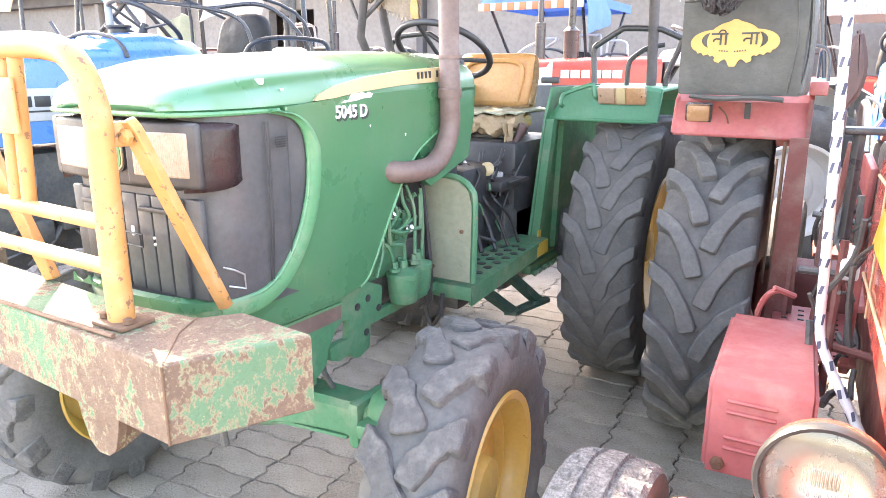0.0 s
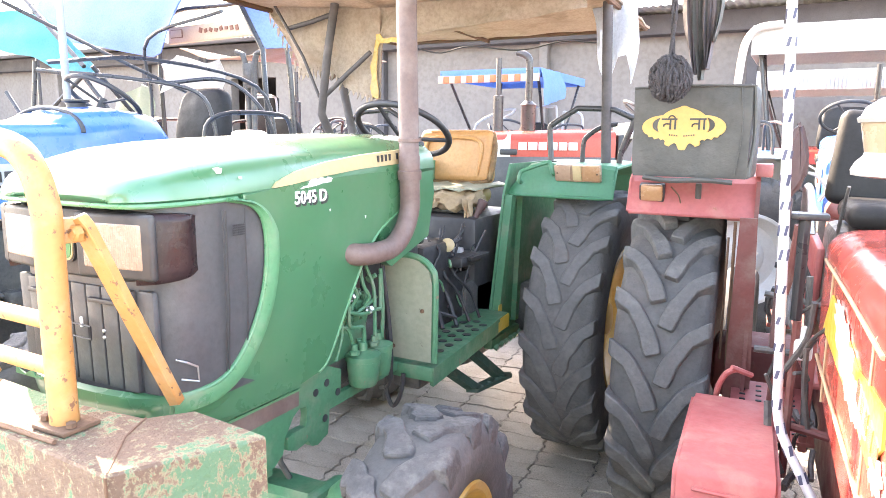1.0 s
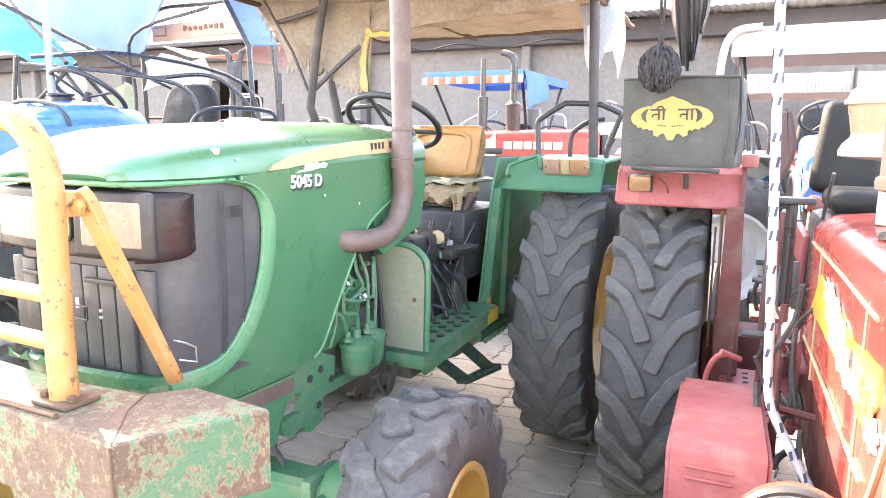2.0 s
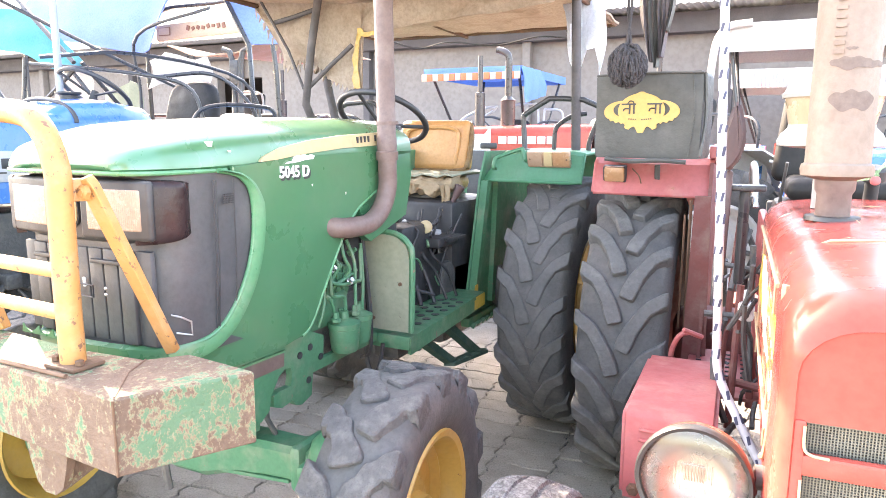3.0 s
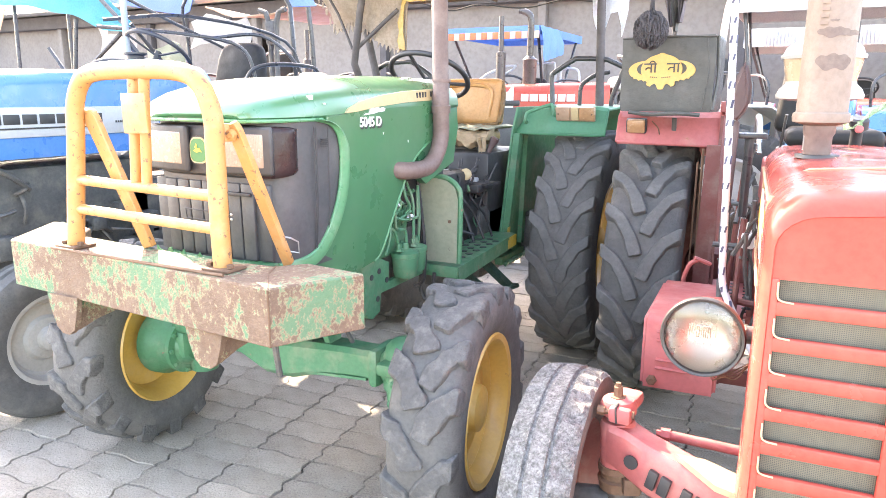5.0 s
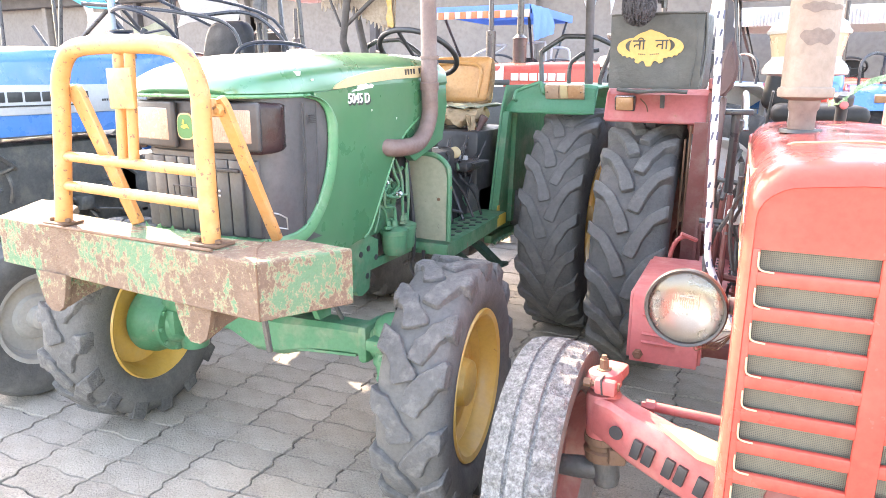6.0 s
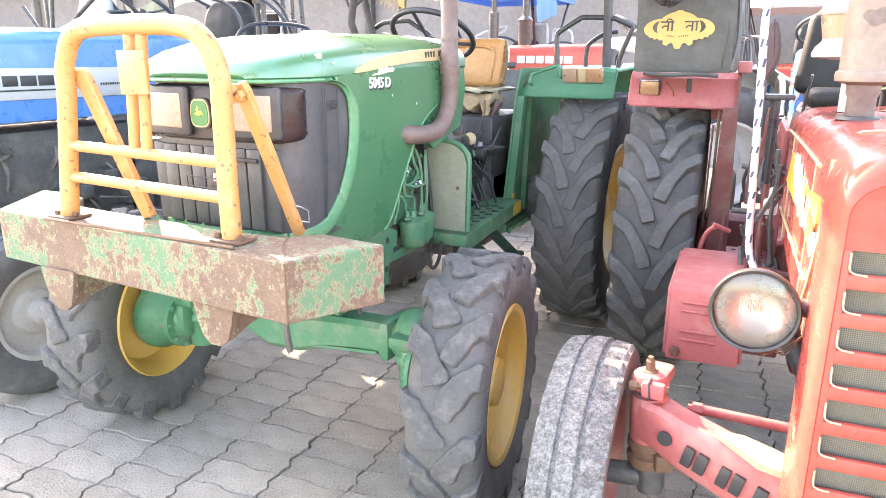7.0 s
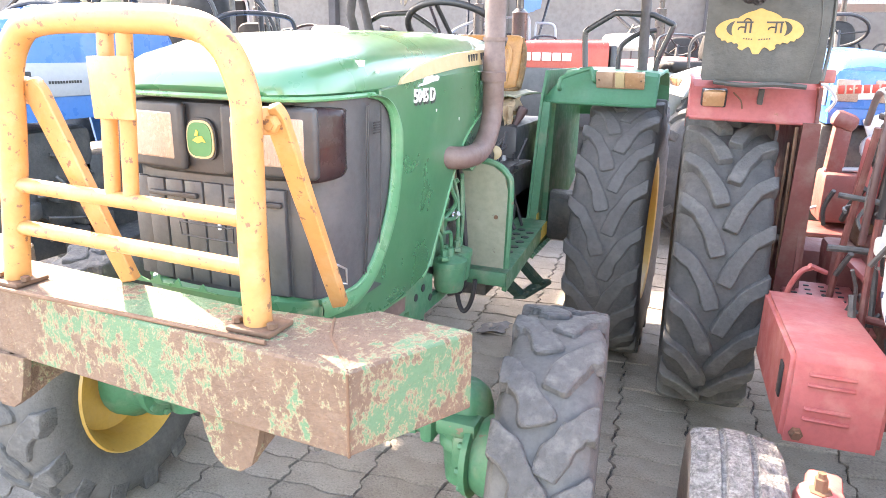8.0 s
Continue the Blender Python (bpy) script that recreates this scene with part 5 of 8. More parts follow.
    # front part lies above the view, lengthened to keep sun off the battery box
    bm = B()
    sheet(bm, sagging(-1.02, 0.72, 2.55, 4.42, 2.305, 14, 16, sag=0.05, rough=0.01, seed=4, slope=-0.05), 0.012)
    can = part("canopy", bm, TARP, g, "sagging beige tarpaulin canopy", angle=60)
    for pts in ([(-1.0, 2.56, 2.285), (0.7, 2.56, 2.285)], [(-1.0, 4.41, 2.24), (0.7, 4.41, 2.24)], [(-1.0, 2.56, 2.275), (-1.0, 4.41, 2.24)], [(0.7, 2.56, 2.275), (0.7, 4.41, 2.24)], [(-0.3, 2.56, 2.265), (-0.3, 4.41, 2.22)], [(-0.98, 3.62, 1.95), (-0.35, 3.3, 2.22)]):
        bm = B()
        tube(bm, pts, 0.014, 8)
        part("canopy_bar", bm, RUST, can)
    bm = B()
    tube(bm, [(-1.0, 4.43, 2.26), (-0.7, 4.44, 2.17), (-0.45, 4.44, 2.20), (-0.1, 4.44, 2.16), (0.2, 4.44, 2.2), (0.45, 4.44, 2.18), (0.7, 4.43, 2.24)], 0.006, 6, per=6)
    part("loose_wire", bm, BLACK, can)
    # unseen tarpaulin sheet added to shade the red bonnet, stretched across to its wrapped post
    front = [(0.47, 1.46), (0.9, 1.40), (1.2, 1.66), (1.40, 2.02)]
    rear = [(0.47, 2.75), (0.72, 3.0), (1.0, 2.75), (1.40, 2.26)]
    bm = B()
    sheet(bm, [[(x, between(x, front) * (1 - v) + between(x, rear) * v, 2.31 + 0.12 * max(0, x - 0.9) / 0.5 - 0.03 * math.sin(math.pi * v) + 0.008 * math.sin(13 * x + 5 * v)) for x in [0.47 + 0.93 * i / 14 for i in range(15)]] for v in [j / 8 for j in range(9)]], 0.008)
    part("canopy_corner", bm, TARP, can, "unseen tarpaulin sheet added to shade the red bonnet", angle=60)
    # side curtain of the canopy, torn away along its right edge, with the frame bars over it
    hem = [(-1.03, 2.29), (-0.99, 2.22), (-0.90, 2.08), (-0.805, 1.925), (-0.76, 1.94), (-0.635, 1.95), (-0.53, 1.872), (-0.40, 1.80), (-0.325, 1.80), (-0.318, 2.02), (-0.295, 2.088), (-0.19, 2.096), (0.2, 2.115), (0.7, 2.16)]
    spots = [-1.03 + 0.022 * i for i in range(32)] + [-0.335, -0.326, -0.318, -0.305, -0.29] + [-0.25 + 0.05 * i for i in range(20)]
    grid = []
    for j in range(13):
        v = j / 12
        row = []
        for x in spots:
            low = between(x, hem) + 0.006 * math.sin(41 * x) * (x < -0.3)
            fold = 0.010 * math.sin(23 * x + 4 * v) + 0.012 * math.sin(9 * (x + v)) + 0.005 * math.sin(61 * x - 9 * v)
            row.append((x + 0.006 * math.sin(9 * v), 3.135 + fold * (0.35 + v), 2.305 + (low - 2.305) * v))
        grid.append(row)
    bm = B()
    sheet(bm, grid, 0.005)
    part("canopy_flap", bm, TARP, can, "torn dirty beige canopy curtain", angle=60)
    for pts, r_, mt in (([(-0.52, 3.06, 2.33), (-0.535, 3.06, 2.257), (-0.586, 3.06, 2.016), (-0.646, 3.08, 1.724), (-0.68, 3.3, 1.46)], 0.022, POST_GREY), ([(-0.94, 3.08, 2.29), (-0.746, 3.07, 2.01), (-0.651, 3.07, 1.809)], 0.008, POST_GREY),
                        ([(-0.66, 3.09, 1.79), (-0.467, 3.07, 1.923), (-0.343, 3.08, 2.017)], 0.012, POST_GREY), ([(-0.86, 3.09, 2.16), (-0.70, 3.08, 2.182), (-0.555, 3.08, 2.213)], 0.012, POST_GREY)):
        bm = B()
        tube(bm, pts, r_, 10)
        part("canopy_post", bm, mt, g)
    bm = B()
    tear = random.Random(8)
    for k in range(26):
        u = k / 25
        x = -1.0 + 0.66 * u
        z = between(x, hem)
        w, d = tear.uniform(0.012, 0.035), tear.uniform(0.012, 0.05)
        sheet(bm, [[(x - w / 2, 3.128 + tear.uniform(-0.01, 0.01), z + 0.02), (x, 3.126, z + 0.02), (x + w / 2, 3.128, z + 0.02)], [(x - w * 0.2, 3.12, z - d * 0.6), (x + tear.uniform(-0.008, 0.008), 3.118, z - d), (x + w * 0.25, 3.122, z - d * 0.5)]], 0.004)
    tagged(part("torn_thread", bm, TARP, can), kind="stuff")
    rag = [(-0.352, -0.312, 1.80), (-0.360, -0.318, 1.85), (-0.352, -0.324, 1.90), (-0.358, -0.325, 1.95), (-0.345, -0.318, 2.0), (-0.335, -0.312, 2.04), (-0.328, -0.300, 2.075)]
    bm = B()
    sheet(bm, [[(x0 + (x1 - x0) * i / 3, 3.108 + 0.006 * math.sin(3 * i + 60 * z), z + 0.006 * math.sin(2 * i)) for i in range(4)] for x0, x1, z in rag], 0.005)
    sheet(bm, [[(-0.325 + 0.022 * i, 3.106 + 0.005 * math.sin(2 * i + j), 2.082 + 0.003 * math.sin(i * 1.9) - 0.011 * j + 0.02 * (i < 2) * (j == 0)) for i in range(8)] for j in range(3)], 0.005)
    part("frayed_edge", bm, YELLOW_RAG, can, "frayed yellow cloth edge", angle=60)
    grid = []
    for j in range(9):
        v = j / 8
        grid.append([(0.55 + 0.25 * i / 6 * (1 - 0.35 * v) + 0.08 * v + 0.012 * math.sin(4 * v + i), 3.72 + 0.03 * math.sin(i * 1.7 + v * 6), 2.30 - 0.42 * v * (0.82 + 0.18 * math.sin(i * 1.3)) + 0.008 * math.sin(i * 3.1)) for i in range(7)])
    bm = B()
    sheet(bm, grid, 0.004)
    part("plastic_sheet", bm, PLASTIC_SHEET, can, "torn white plastic sheet hanging from the canopy", angle=60)
    return g


green_tractor()
# ---- the red tractor ----
DARK_RING = surface("dark_lamp_ring", (0.022, 0.021, 0.021), (0.04, 0.037, 0.036), rough=0.4, metal=0.1, amount=0.6)
DULL_CHROME = surface("dulled_reflector", (0.36, 0.33, 0.31), (0.29, 0.26, 0.245), rough=0.3, metal=1.0, scale=5, amount=0.25, bump=0.0)
SCREEN_WIRE = surface("dusty_screen_wire", (0.17, 0.155, 0.12), (0.215, 0.195, 0.15), rough=0.7, amount=0.5)

def red_tractor():
    g = thing("red_tractor", (0.32, 3.3, 0), 3.2, origin=(0, 3.3, 0), label="faded red tractor with a barred grille and round headlamps", category="tractor")

    def arch_ring(y, half, zb, zt, r, lean=0.0, n=6):
        """A bonnet section: upright sides and rounded shoulders."""
        pts = [(-half, y, zb)]
        for k in range(n + 1):
            t = math.pi / 2 * k / n
            pts.append((-half + r - r * math.cos(t), y + lean * (k / n), zt - r * 0.8 + r * 0.8 * math.sin(t)))
        top = [(-half * 0.3, y + lean, zt + 0.008), (half * 0.3, y + lean, zt + 0.008)]
        return pts + top + [(-p[0], p[1], p[2]) for p in pts[::-1]]

    # bonnet behind the nose
    bm = B()
    loft(bm, [arch_ring(y, h, zb, zt, r) for y, h, zb, zt, r in ((1.134, 0.244, 0.93, 1.368, 0.085), (1.16, 0.244, 0.93, 1.369, 0.085), (1.5, 0.243, 0.93, 1.372, 0.085), (1.9, 0.242, 0.95, 1.375, 0.085), (2.25, 0.242, 0.98, 1.378, 0.085), (2.36, 0.24, 1.0, 1.374, 0.08))], close=False)
    thicken(bm, 0.006)
    hood = part("hood", bm, RED, g, "faded red bonnet with chipped edges", angle=50)
    bm = B()
    for y in (1.45, 2.1):
        tube(bm, [(-0.2445, y, 0.96), (-0.2445, y, 1.30), (-0.222, y, 1.345), (-0.16, y, 1.374), (0, y, 1.384), (0.16, y, 1.374), (0.2445, y, 1.28)], 0.003, 6)
    tube(bm, [(-0.075, 1.16, 1.37), (-0.08, 2.34, 1.388)], 0.003, 6)
    part("panel_seam", bm, CREAM_CHIP, hood)
    # nose shell with slots
    bm = B()
    fr = 0.945
    loft(bm, [arch_ring(y, h, zb, zt, r, lean) for y, h, zb, zt, r, lean in ((1.13, 0.252, 0.60, 1.374, 0.09, 0.0), (1.04, 0.252, 0.60, 1.374, 0.09, 0.0), (1.0, 0.252, 0.60, 1.3725, 0.09, 0.0), (0.977, 0.2508, 0.60, 1.367, 0.088, 0.0), (0.961, 0.248, 0.60, 1.358, 0.085, 0.0), (0.950, 0.2435, 0.60, 1.346, 0.08, 0.0), (0.945, 0.237, 0.60, 1.334, 0.076, 0.0))], close=False)
    thicken(bm, 0.006)
    nose = part("nose_shell", bm, RED, g, "red nose with rounded edges", angle=50)
    # front face: bars between the slots, so the openings go through
    y0, y1 = fr - 0.004, fr + 0.012
    tops = [1.213 - 0.0715 * k for k in range(8)]
    sh = 0.042
    face = B()
    prism(face, [(p[0], p[2]) for p in arch_ring(fr, 0.238, 1.213, 1.3345, 0.076, n=10)], "y", fr - 0.0012, y1)
    part("front_plate", face, RED, nose, angle=50)
    for x in (-0.2325, 0.0, 0.2325):
        bm = B()
        wdt = 0.015 if x else 0.05
        box(bm, (x, (y0 + y1) / 2, 0.91), (wdt, y1 - y0 + 0.002, 0.612), bev=0.005)
        part("front_stile", bm, RED, nose)
    for k in range(8):
        z = tops[k] - sh
        for s in (-1, 1):
            bm = B()
            box(bm, (s * 0.126, (y0 + y1) / 2, z - 0.0148), (0.21, y1 - y0, 0.0295), bev=0.006)
            bar = part("grille_bar", bm, RED, nose)
            bm = B()
            tube(bm, smooth_path([(s * 0.2275, y0 - 0.001, tops[k] - 0.004), (s * 0.2265, y0 - 0.002, z + 0.01), (s * 0.219, y0 - 0.002, z + 0.002), (s * 0.206, y0 - 0.002, z), (s * 0.198, y0 - 0.0005, z - 0.001)], 4), 0.002, 6)
            part("slot_lip", bm, CREAM_CHIP, bar)
    # wire mesh behind the slots
    bm = B()
    step = 0.0037
    for i in range(int(0.46 / step)):
        x = -0.228 + i * step
        vs = [bm.verts.new((x + a, y1 + 0.006, z)) for a, z in ((-0.0008, 0.62), (0.0008, 0.62), (0.0008, 1.24), (-0.0008, 1.24))]
        bm.faces.new(vs)
    for i in range(int(0.62 / step)):
        z = 0.62 + i * step
        vs = [bm.verts.new((x, y1 + 0.007, z + a)) for x, a in ((-0.23, -0.0008), (0.23, -0.0008), (0.23, 0.0008), (-0.23, 0.0008))]
        bm.faces.new(vs)
    part("mesh_screen", bm, SCREEN_WIRE, nose, "fine wire screen")
    bm = B()
    box(bm, (0, 1.04, 0.92), (0.45, 0.06, 0.6), bev=0.01)
    part("radiator", bm, IRON, g)
    bm = B()
    tube(bm, [(0.05, y0 - 0.004, 1.268), (0.13, y0 - 0.004, 1.262), (0.23, y0 - 0.004, 1.266)], 0.0035, 6)
    tube(bm, [(0.06, y0 - 0.004, 1.250), (0.12, y0 - 0.004, 1.236), (0.17, y0 - 0.004, 1.236), (0.23, y0 - 0.004, 1.25)], 0.003, 6)
    for k in range(5):
        box(bm, (-0.02 + 0.03 * k, y0 - 0.002, 1.285), (0.018, 0.005, 0.006))
    part("raised_emblem", bm, RED, nose)
    # flank decals: yellow band, white and orange marks
    xs = -0.2475
    bm = B()
    prism(bm, [(2.05, 1.25), (2.18, 1.135), (1.83, 1.134), (1.646, 1.138), (1.374, 1.117), (1.287, 1.185), (1.296, 1.24), (1.439, 1.228), (1.585, 1.212), (1.8, 1.235)], "x", xs + 0.004, xs - 0.0005)
    decal = part("flank_decal", bm, LOGO_YELLOW, hood, "torn yellow and white decal")
    for yc, zc, ry, rz_, nn in ((1.74, 1.19, 0.21, 0.048, 13), (1.50, 1.165, 0.085, 0.036, 9), (1.315, 1.132, 0.045, 0.025, 7)):
        bm = B()
        prism(bm, [(yc + ry * (1 + 0.16 * math.sin(nn * t)) * math.cos(t), zc + rz_ * (1 + 0.2 * math.sin(nn * t + 1)) * math.sin(t) + 0.05 * math.cos(t) * (nn == 13)) for t in [2 * math.pi * k / 64 for k in range(64)]], "x", xs + 0.003, xs - 0.0015)
        part("torn_backing", bm, WHITE, decal)
    for k in range(5):
        bm = B()
        box(bm, (xs - 0.0016, 1.32 + 0.05 * k, 1.165 + 0.006 * k), (0.002, 0.03, 0.04), (12, 0, 0))
        part("decal_mark", bm, AMBER, decal)
    for z in (1.30, 1.03):
        bm = B()
        tube(bm, [(xs + 0.002, 1.36, z), (xs + 0.001, 1.8, z + 0.003), (xs + 0.002, 2.3, z - 0.004)], 0.0045, 7, per=4)
        part("panel_crease", bm, CREAM_CHIP, hood)
    for pts in ([(1.165, 1.34), (1.175, 1.1), (1.18, 0.97)], [(1.42, 0.95), (1.3, 1.02), (1.19, 1.20)], [(1.20, 1.05), (1.205, 1.0), (1.21, 0.95)]):
        bm = B()
        tube(bm, [(xs + 0.001, y, z) for y, z in pts], 0.006, 6, per=4)
        part("bare_edge", bm, CREAM_CHIP, hood)
    bm = B()
    prism(bm, [(1.02, 1.12), (1.05, 1.16), (1.06, 1.10), (1.05, 1.0), (1.03, 0.98), (1.015, 1.04)], "x", -0.2505, -0.2535)
    part("bare_edge", bm, CREAM_CHIP, hood)
    bm = B()
    prism(bm, [(1.0, 0.80), (1.03, 0.86), (1.035, 0.78), (1.02, 0.74)], "x", -0.2505, -0.2535)
    part("bare_edge", bm, CREAM_CHIP, hood)

    # round headlamps on the flanks
    for s in (-1, 1):
        c = Vector((s * 0.356, 1.129, 1.023))
        ax = Vector((-0.06 * 1, -1, 0.06))
        bm = B()
        lathe(bm, c, ax, [(-0.105, 0.0), (-0.10, 0.03), (-0.07, 0.062), (-0.02, 0.085), (0.0, 0.0865), (0.008, 0.088)], 36)
        shell = part("headlamp", bm, RED, g, "round red headlamp with chrome ring")
        bm = B()
        lathe(bm, c, ax, [(0.004, 0.0895), (0.018, 0.0905), (0.025, 0.0875), (0.023, 0.082), (0.012, 0.081), (0.006, 0.086)], 40, closed=True)
        part("lamp_ring", bm, DARK_RING, shell)
        bm = B()
        lathe(bm, c, ax, [(0.012, 0.0835), (0.002, 0.08), (-0.012, 0.0705), (-0.026, 0.056), (-0.037, 0.037), (-0.043, 0.019), (-0.045, 0.0)], 40)
        part("reflector", bm, DULL_CHROME, shell)
        bm = B()
        lathe(bm, c, ax, [(0.020, 0.0), (0.019, 0.04), (0.015, 0.07), (0.010, 0.086), (0.006, 0.086), (0.011, 0.07), (0.015, 0.04), (0.016, 0.0)], 36)
        lens = part("lamp_glass", bm, LENS, shell)
        lens.visible_shadow = False
        bm = B()
        across = ax.cross(Vector((0, 0, 1))).normalized()
        for k in range(13):
            p = c + ax.normalized() * 0.0185 + across * ((k - 6) * 0.0047)
            drop = 0.004 * math.sin(2.3 * k)
            tube(bm, [p + Vector((0, 0, -0.012 + drop)), p + Vector((0, 0, 0.031 - drop))], 0.0013, 4)
        tube(bm, [c + ax.normalized() * 0.0185 + across * (0.016 * i) + Vector((0, 0, 0.028)) for i in (-1, 0, 1)], 0.0016, 4)
        tagged(part("lens_rib", bm, LENS, shell), kind="stuff")
        bm = B()
        box(bm, c + ax.normalized() * 0.006 + Vector((0, 0, 0.010)), (0.034, 0.006, 0.028), (0, 0, -3), bev=0.003)
        part("bulb_shield", bm, LAMP_FACE, shell)
        bm = B()
        lathe(bm, c + Vector((-s * 0.088, 0.03, 0.005)), (-s, 0.1, 0), [(0, 0.0), (0, 0.02), (0.018, 0.02), (0.022, 0.013), (0.04, 0.013), (0.04, 0)], 14)
        part("lamp_bracket", bm, IRON, shell)
    bm = B()
    for k in range(4):
        tube(bm, [(-0.33, 1.14, 0.95), (-0.31 - 0.006 * k, 1.15, 0.93 - 0.006 * k), (-0.28, 1.17, 0.915 + 0.008 * k), (-0.25, 1.2, 0.95)], 0.0014, 5, per=4)
    part("wire", bm, RUST, g)

    # muffler and stack
    mx, my = -0.122, 1.80
    bm = B()
    lathe(bm, (mx, my, 1.355), (0, 0, 1), [(0.112, 0.0), (0.112, 0.04), (0.122, 0.0725), (0.136, 0.0745), (0.146, 0.0725), (0.15, 0.066), (0.85, 0.066), (0.87, 0.05), (0.88, 0.03), (1.3, 0.03), (1.3, 0)], 28)
    muf = part("muffler", bm, MUFFLER, g, "dusty upright muffler with soot patches")
    bm = B()
    lathe(bm, (mx, my, 1.355), (0, 0, 1), [(0, 0.036), (0.08, 0.0355), (0.09, 0.041), (0.112, 0.042), (0.118, 0.03)], 24)
    part("lower_pipe", bm, EXHAUST, muf, "rust-brown pipe under the muffler")
    rng = random.Random(21)
    for zc, h, a0, a1 in ((1.643, 0.026, -2.15, -0.68), (1.719, 0.016, -2.2, -0.9), (1.716, 0.009, -1.5, -0.2), (1.747, 0.004, -1.75, -1.4)):
        n = 28
        bm = B()
        lo, hi = [], []
        for k in range(n + 1):
            t = a0 + (a1 - a0) * k / n
            e = math.sin(math.pi * k / n) ** 0.45
            r = 0.0668
            lo.append((mx + math.cos(t) * r, my + math.sin(t) * r, zc - h * e * (1 + 0.2 * math.sin(k * 0.45 + zc * 60))))
            hi.append((mx + math.cos(t) * r, my + math.sin(t) * r, zc + h * e * (0.62 + 0.12 * math.sin(k * 0.7 + zc * 30))))
        loft(bm, [lo, hi], close=False)
        thicken(bm, 0.0006)
        part("soot_stain", bm, SOOT, muf)
    bm = B()
    for k in range(7):
        box(bm, (mx - 0.024, my - 0.0625, 1.74 + 0.018 * k), (0.02, 0.004, 0.008), (0, 0, -15))
    part("stamped_mark", bm, MUFFLER, muf)
    bm = B()
    lathe(bm, (mx, my, 1.376), (0, 0, 1), [(0, 0.058), (0.0095, 0.056), (0.0105, 0.03)], 24)
    part("stack_opening", bm, INK, muf)

    # bowl air cleaner behind it
    px_, py_ = -0.115, 2.05
    bm = B()
    lathe(bm, (px_, py_, 1.38), (0, 0, 1), [(0, 0.03), (0.15, 0.03), (0.155, 0.09), (0.16, 0.122), (0.172, 0.124), (0.19, 0.115), (0.205, 0.10), (0.215, 0.098)], 36)
    cleaner = part("air_cleaner", bm, CLEANER, g, "white bowl air cleaner")
    bm = B()
    lathe(bm, (px_, py_, 1.59), (0, 0, 1), [(0, 0.098), (0.072, 0.112), (0.072, 0.10), (0, 0.09)], 36, closed=True)
    part("cleaner_bowl", bm, OIL_BOWL, cleaner, "amber bowl")
    bm = B()
    lathe(bm, (px_, py_, 1.66), (0, 0, 1), [(0, 0.117), (0.01, 0.12), (0.016, 0.112), (0.035, 0.104), (0.055, 0.075), (0.064, 0.03), (0.066, 0)], 36)
    part("cleaner_cap", bm, CLEANER, cleaner)
    # steering column boss with a red cap, tied with a green strap
    bm = B()
    lathe(bm, (0.051, 2.446, 1.446), (0, -0.3, 1), [(-0.1, 0.02), (-0.012, 0.02), (-0.01, 0.034), (0.022, 0.034), (0.03, 0.026), (0.03, 0)], 20)
    boss = part("column_boss", bm, BLACK, g)
    bm = B()
    lathe(bm, (0.051, 2.412, 1.434), (0.0, -1, 0.25), [(0, 0.014), (0.008, 0.014), (0.011, 0.009), (0.011, 0)], 16)
    part("cap", bm, RED_DUSTY, boss, "small red cap")
    bm = B()
    pts = smooth_path([Vector(p) for p in ((0.007, 2.448, 1.440), (0.051, 2.409, 1.454), (0.082, 2.444, 1.486), (0.126, 2.442, 1.517), (0.206, 2.437, 1.542))], 8)
    sheet(bm, [[p + Vector((0, 0, 0.011 * w)) for w in (-1, 1)] for p in pts], 0.003)
    part("tie_strap", bm, surface("woven_green_strap", (0.10, 0.23, 0.10), (0.42, 0.5, 0.38), rough=0.9, scale=160, amount=1.0), boss, "woven green strap", angle=60)

    # battery box
    bm = B()
    prof = [(1.885, 0.56), (1.885, 0.795), (1.895, 0.81), (1.91, 0.815), (2.5, 0.79), (2.505, 0.55)]
    prism(bm, prof, "x", -0.575, -0.328)
    bmesh.ops.bevel(bm, geom=[e for e in bm.edges if abs(e.verts[0].co.x - e.verts[1].co.x) < 0.001], offset=0.012, segments=3, affect="EDGES")
    bb = part("battery_box", bm, RED_DUSTY, g, "dusty red louvred battery box")
    for z in (0.765, 0.735, 0.665, 0.635):
        bm = B()
        tube(bm, [(-0.525, 1.884, z), (-0.52, 1.882, z), (-0.42, 1.882, z - 0.002), (-0.415, 1.884, z - 0.002)], 0.006, 8)
        part("louvre", bm, RED_DUSTY, bb)
    bm = B()
    lathe(bm, (-0.535, 1.885, 0.588), (0, -1, 0), [(0, 0.018), (0.012, 0.018), (0.014, 0.012), (0.022, 0.012), (0.022, 0)], 6)
    part("bolt", bm, RUST, bb)
    bm = B()
    box(bm, (-0.578, 1.98, 0.70), (0.006, 0.04, 0.10), bev=0.002)
    part("vent_slot", bm, INK, bb)
    bm = B()
    box(bm, (-0.42, 2.3, 0.535), (0.2, 0.4, 0.03), bev=0.006)
    box(bm, (-0.28, 2.1, 0.56), (0.14, 0.05, 0.05), bev=0.008)
    part("box_bracket", bm, RED_DARK, bb)

    # engine and gearbox
    bm = B()
    box(bm, (0, 1.6, 0.85), (0.3, 0.9, 0.5), bev=0.03)
    box(bm, (0, 2.6, 0.7), (0.36, 1.2, 0.42), bev=0.05)
    box(bm, (0, 3.3, 0.66), (1.1, 0.26, 0.26), bev=0.06)
    box(bm, (0, 1.2, 0.62), (0.34, 0.5, 0.2), bev=0.03)
    part("engine", bm, RED_DARK, g)
    bm = B()
    rng = random.Random(8)
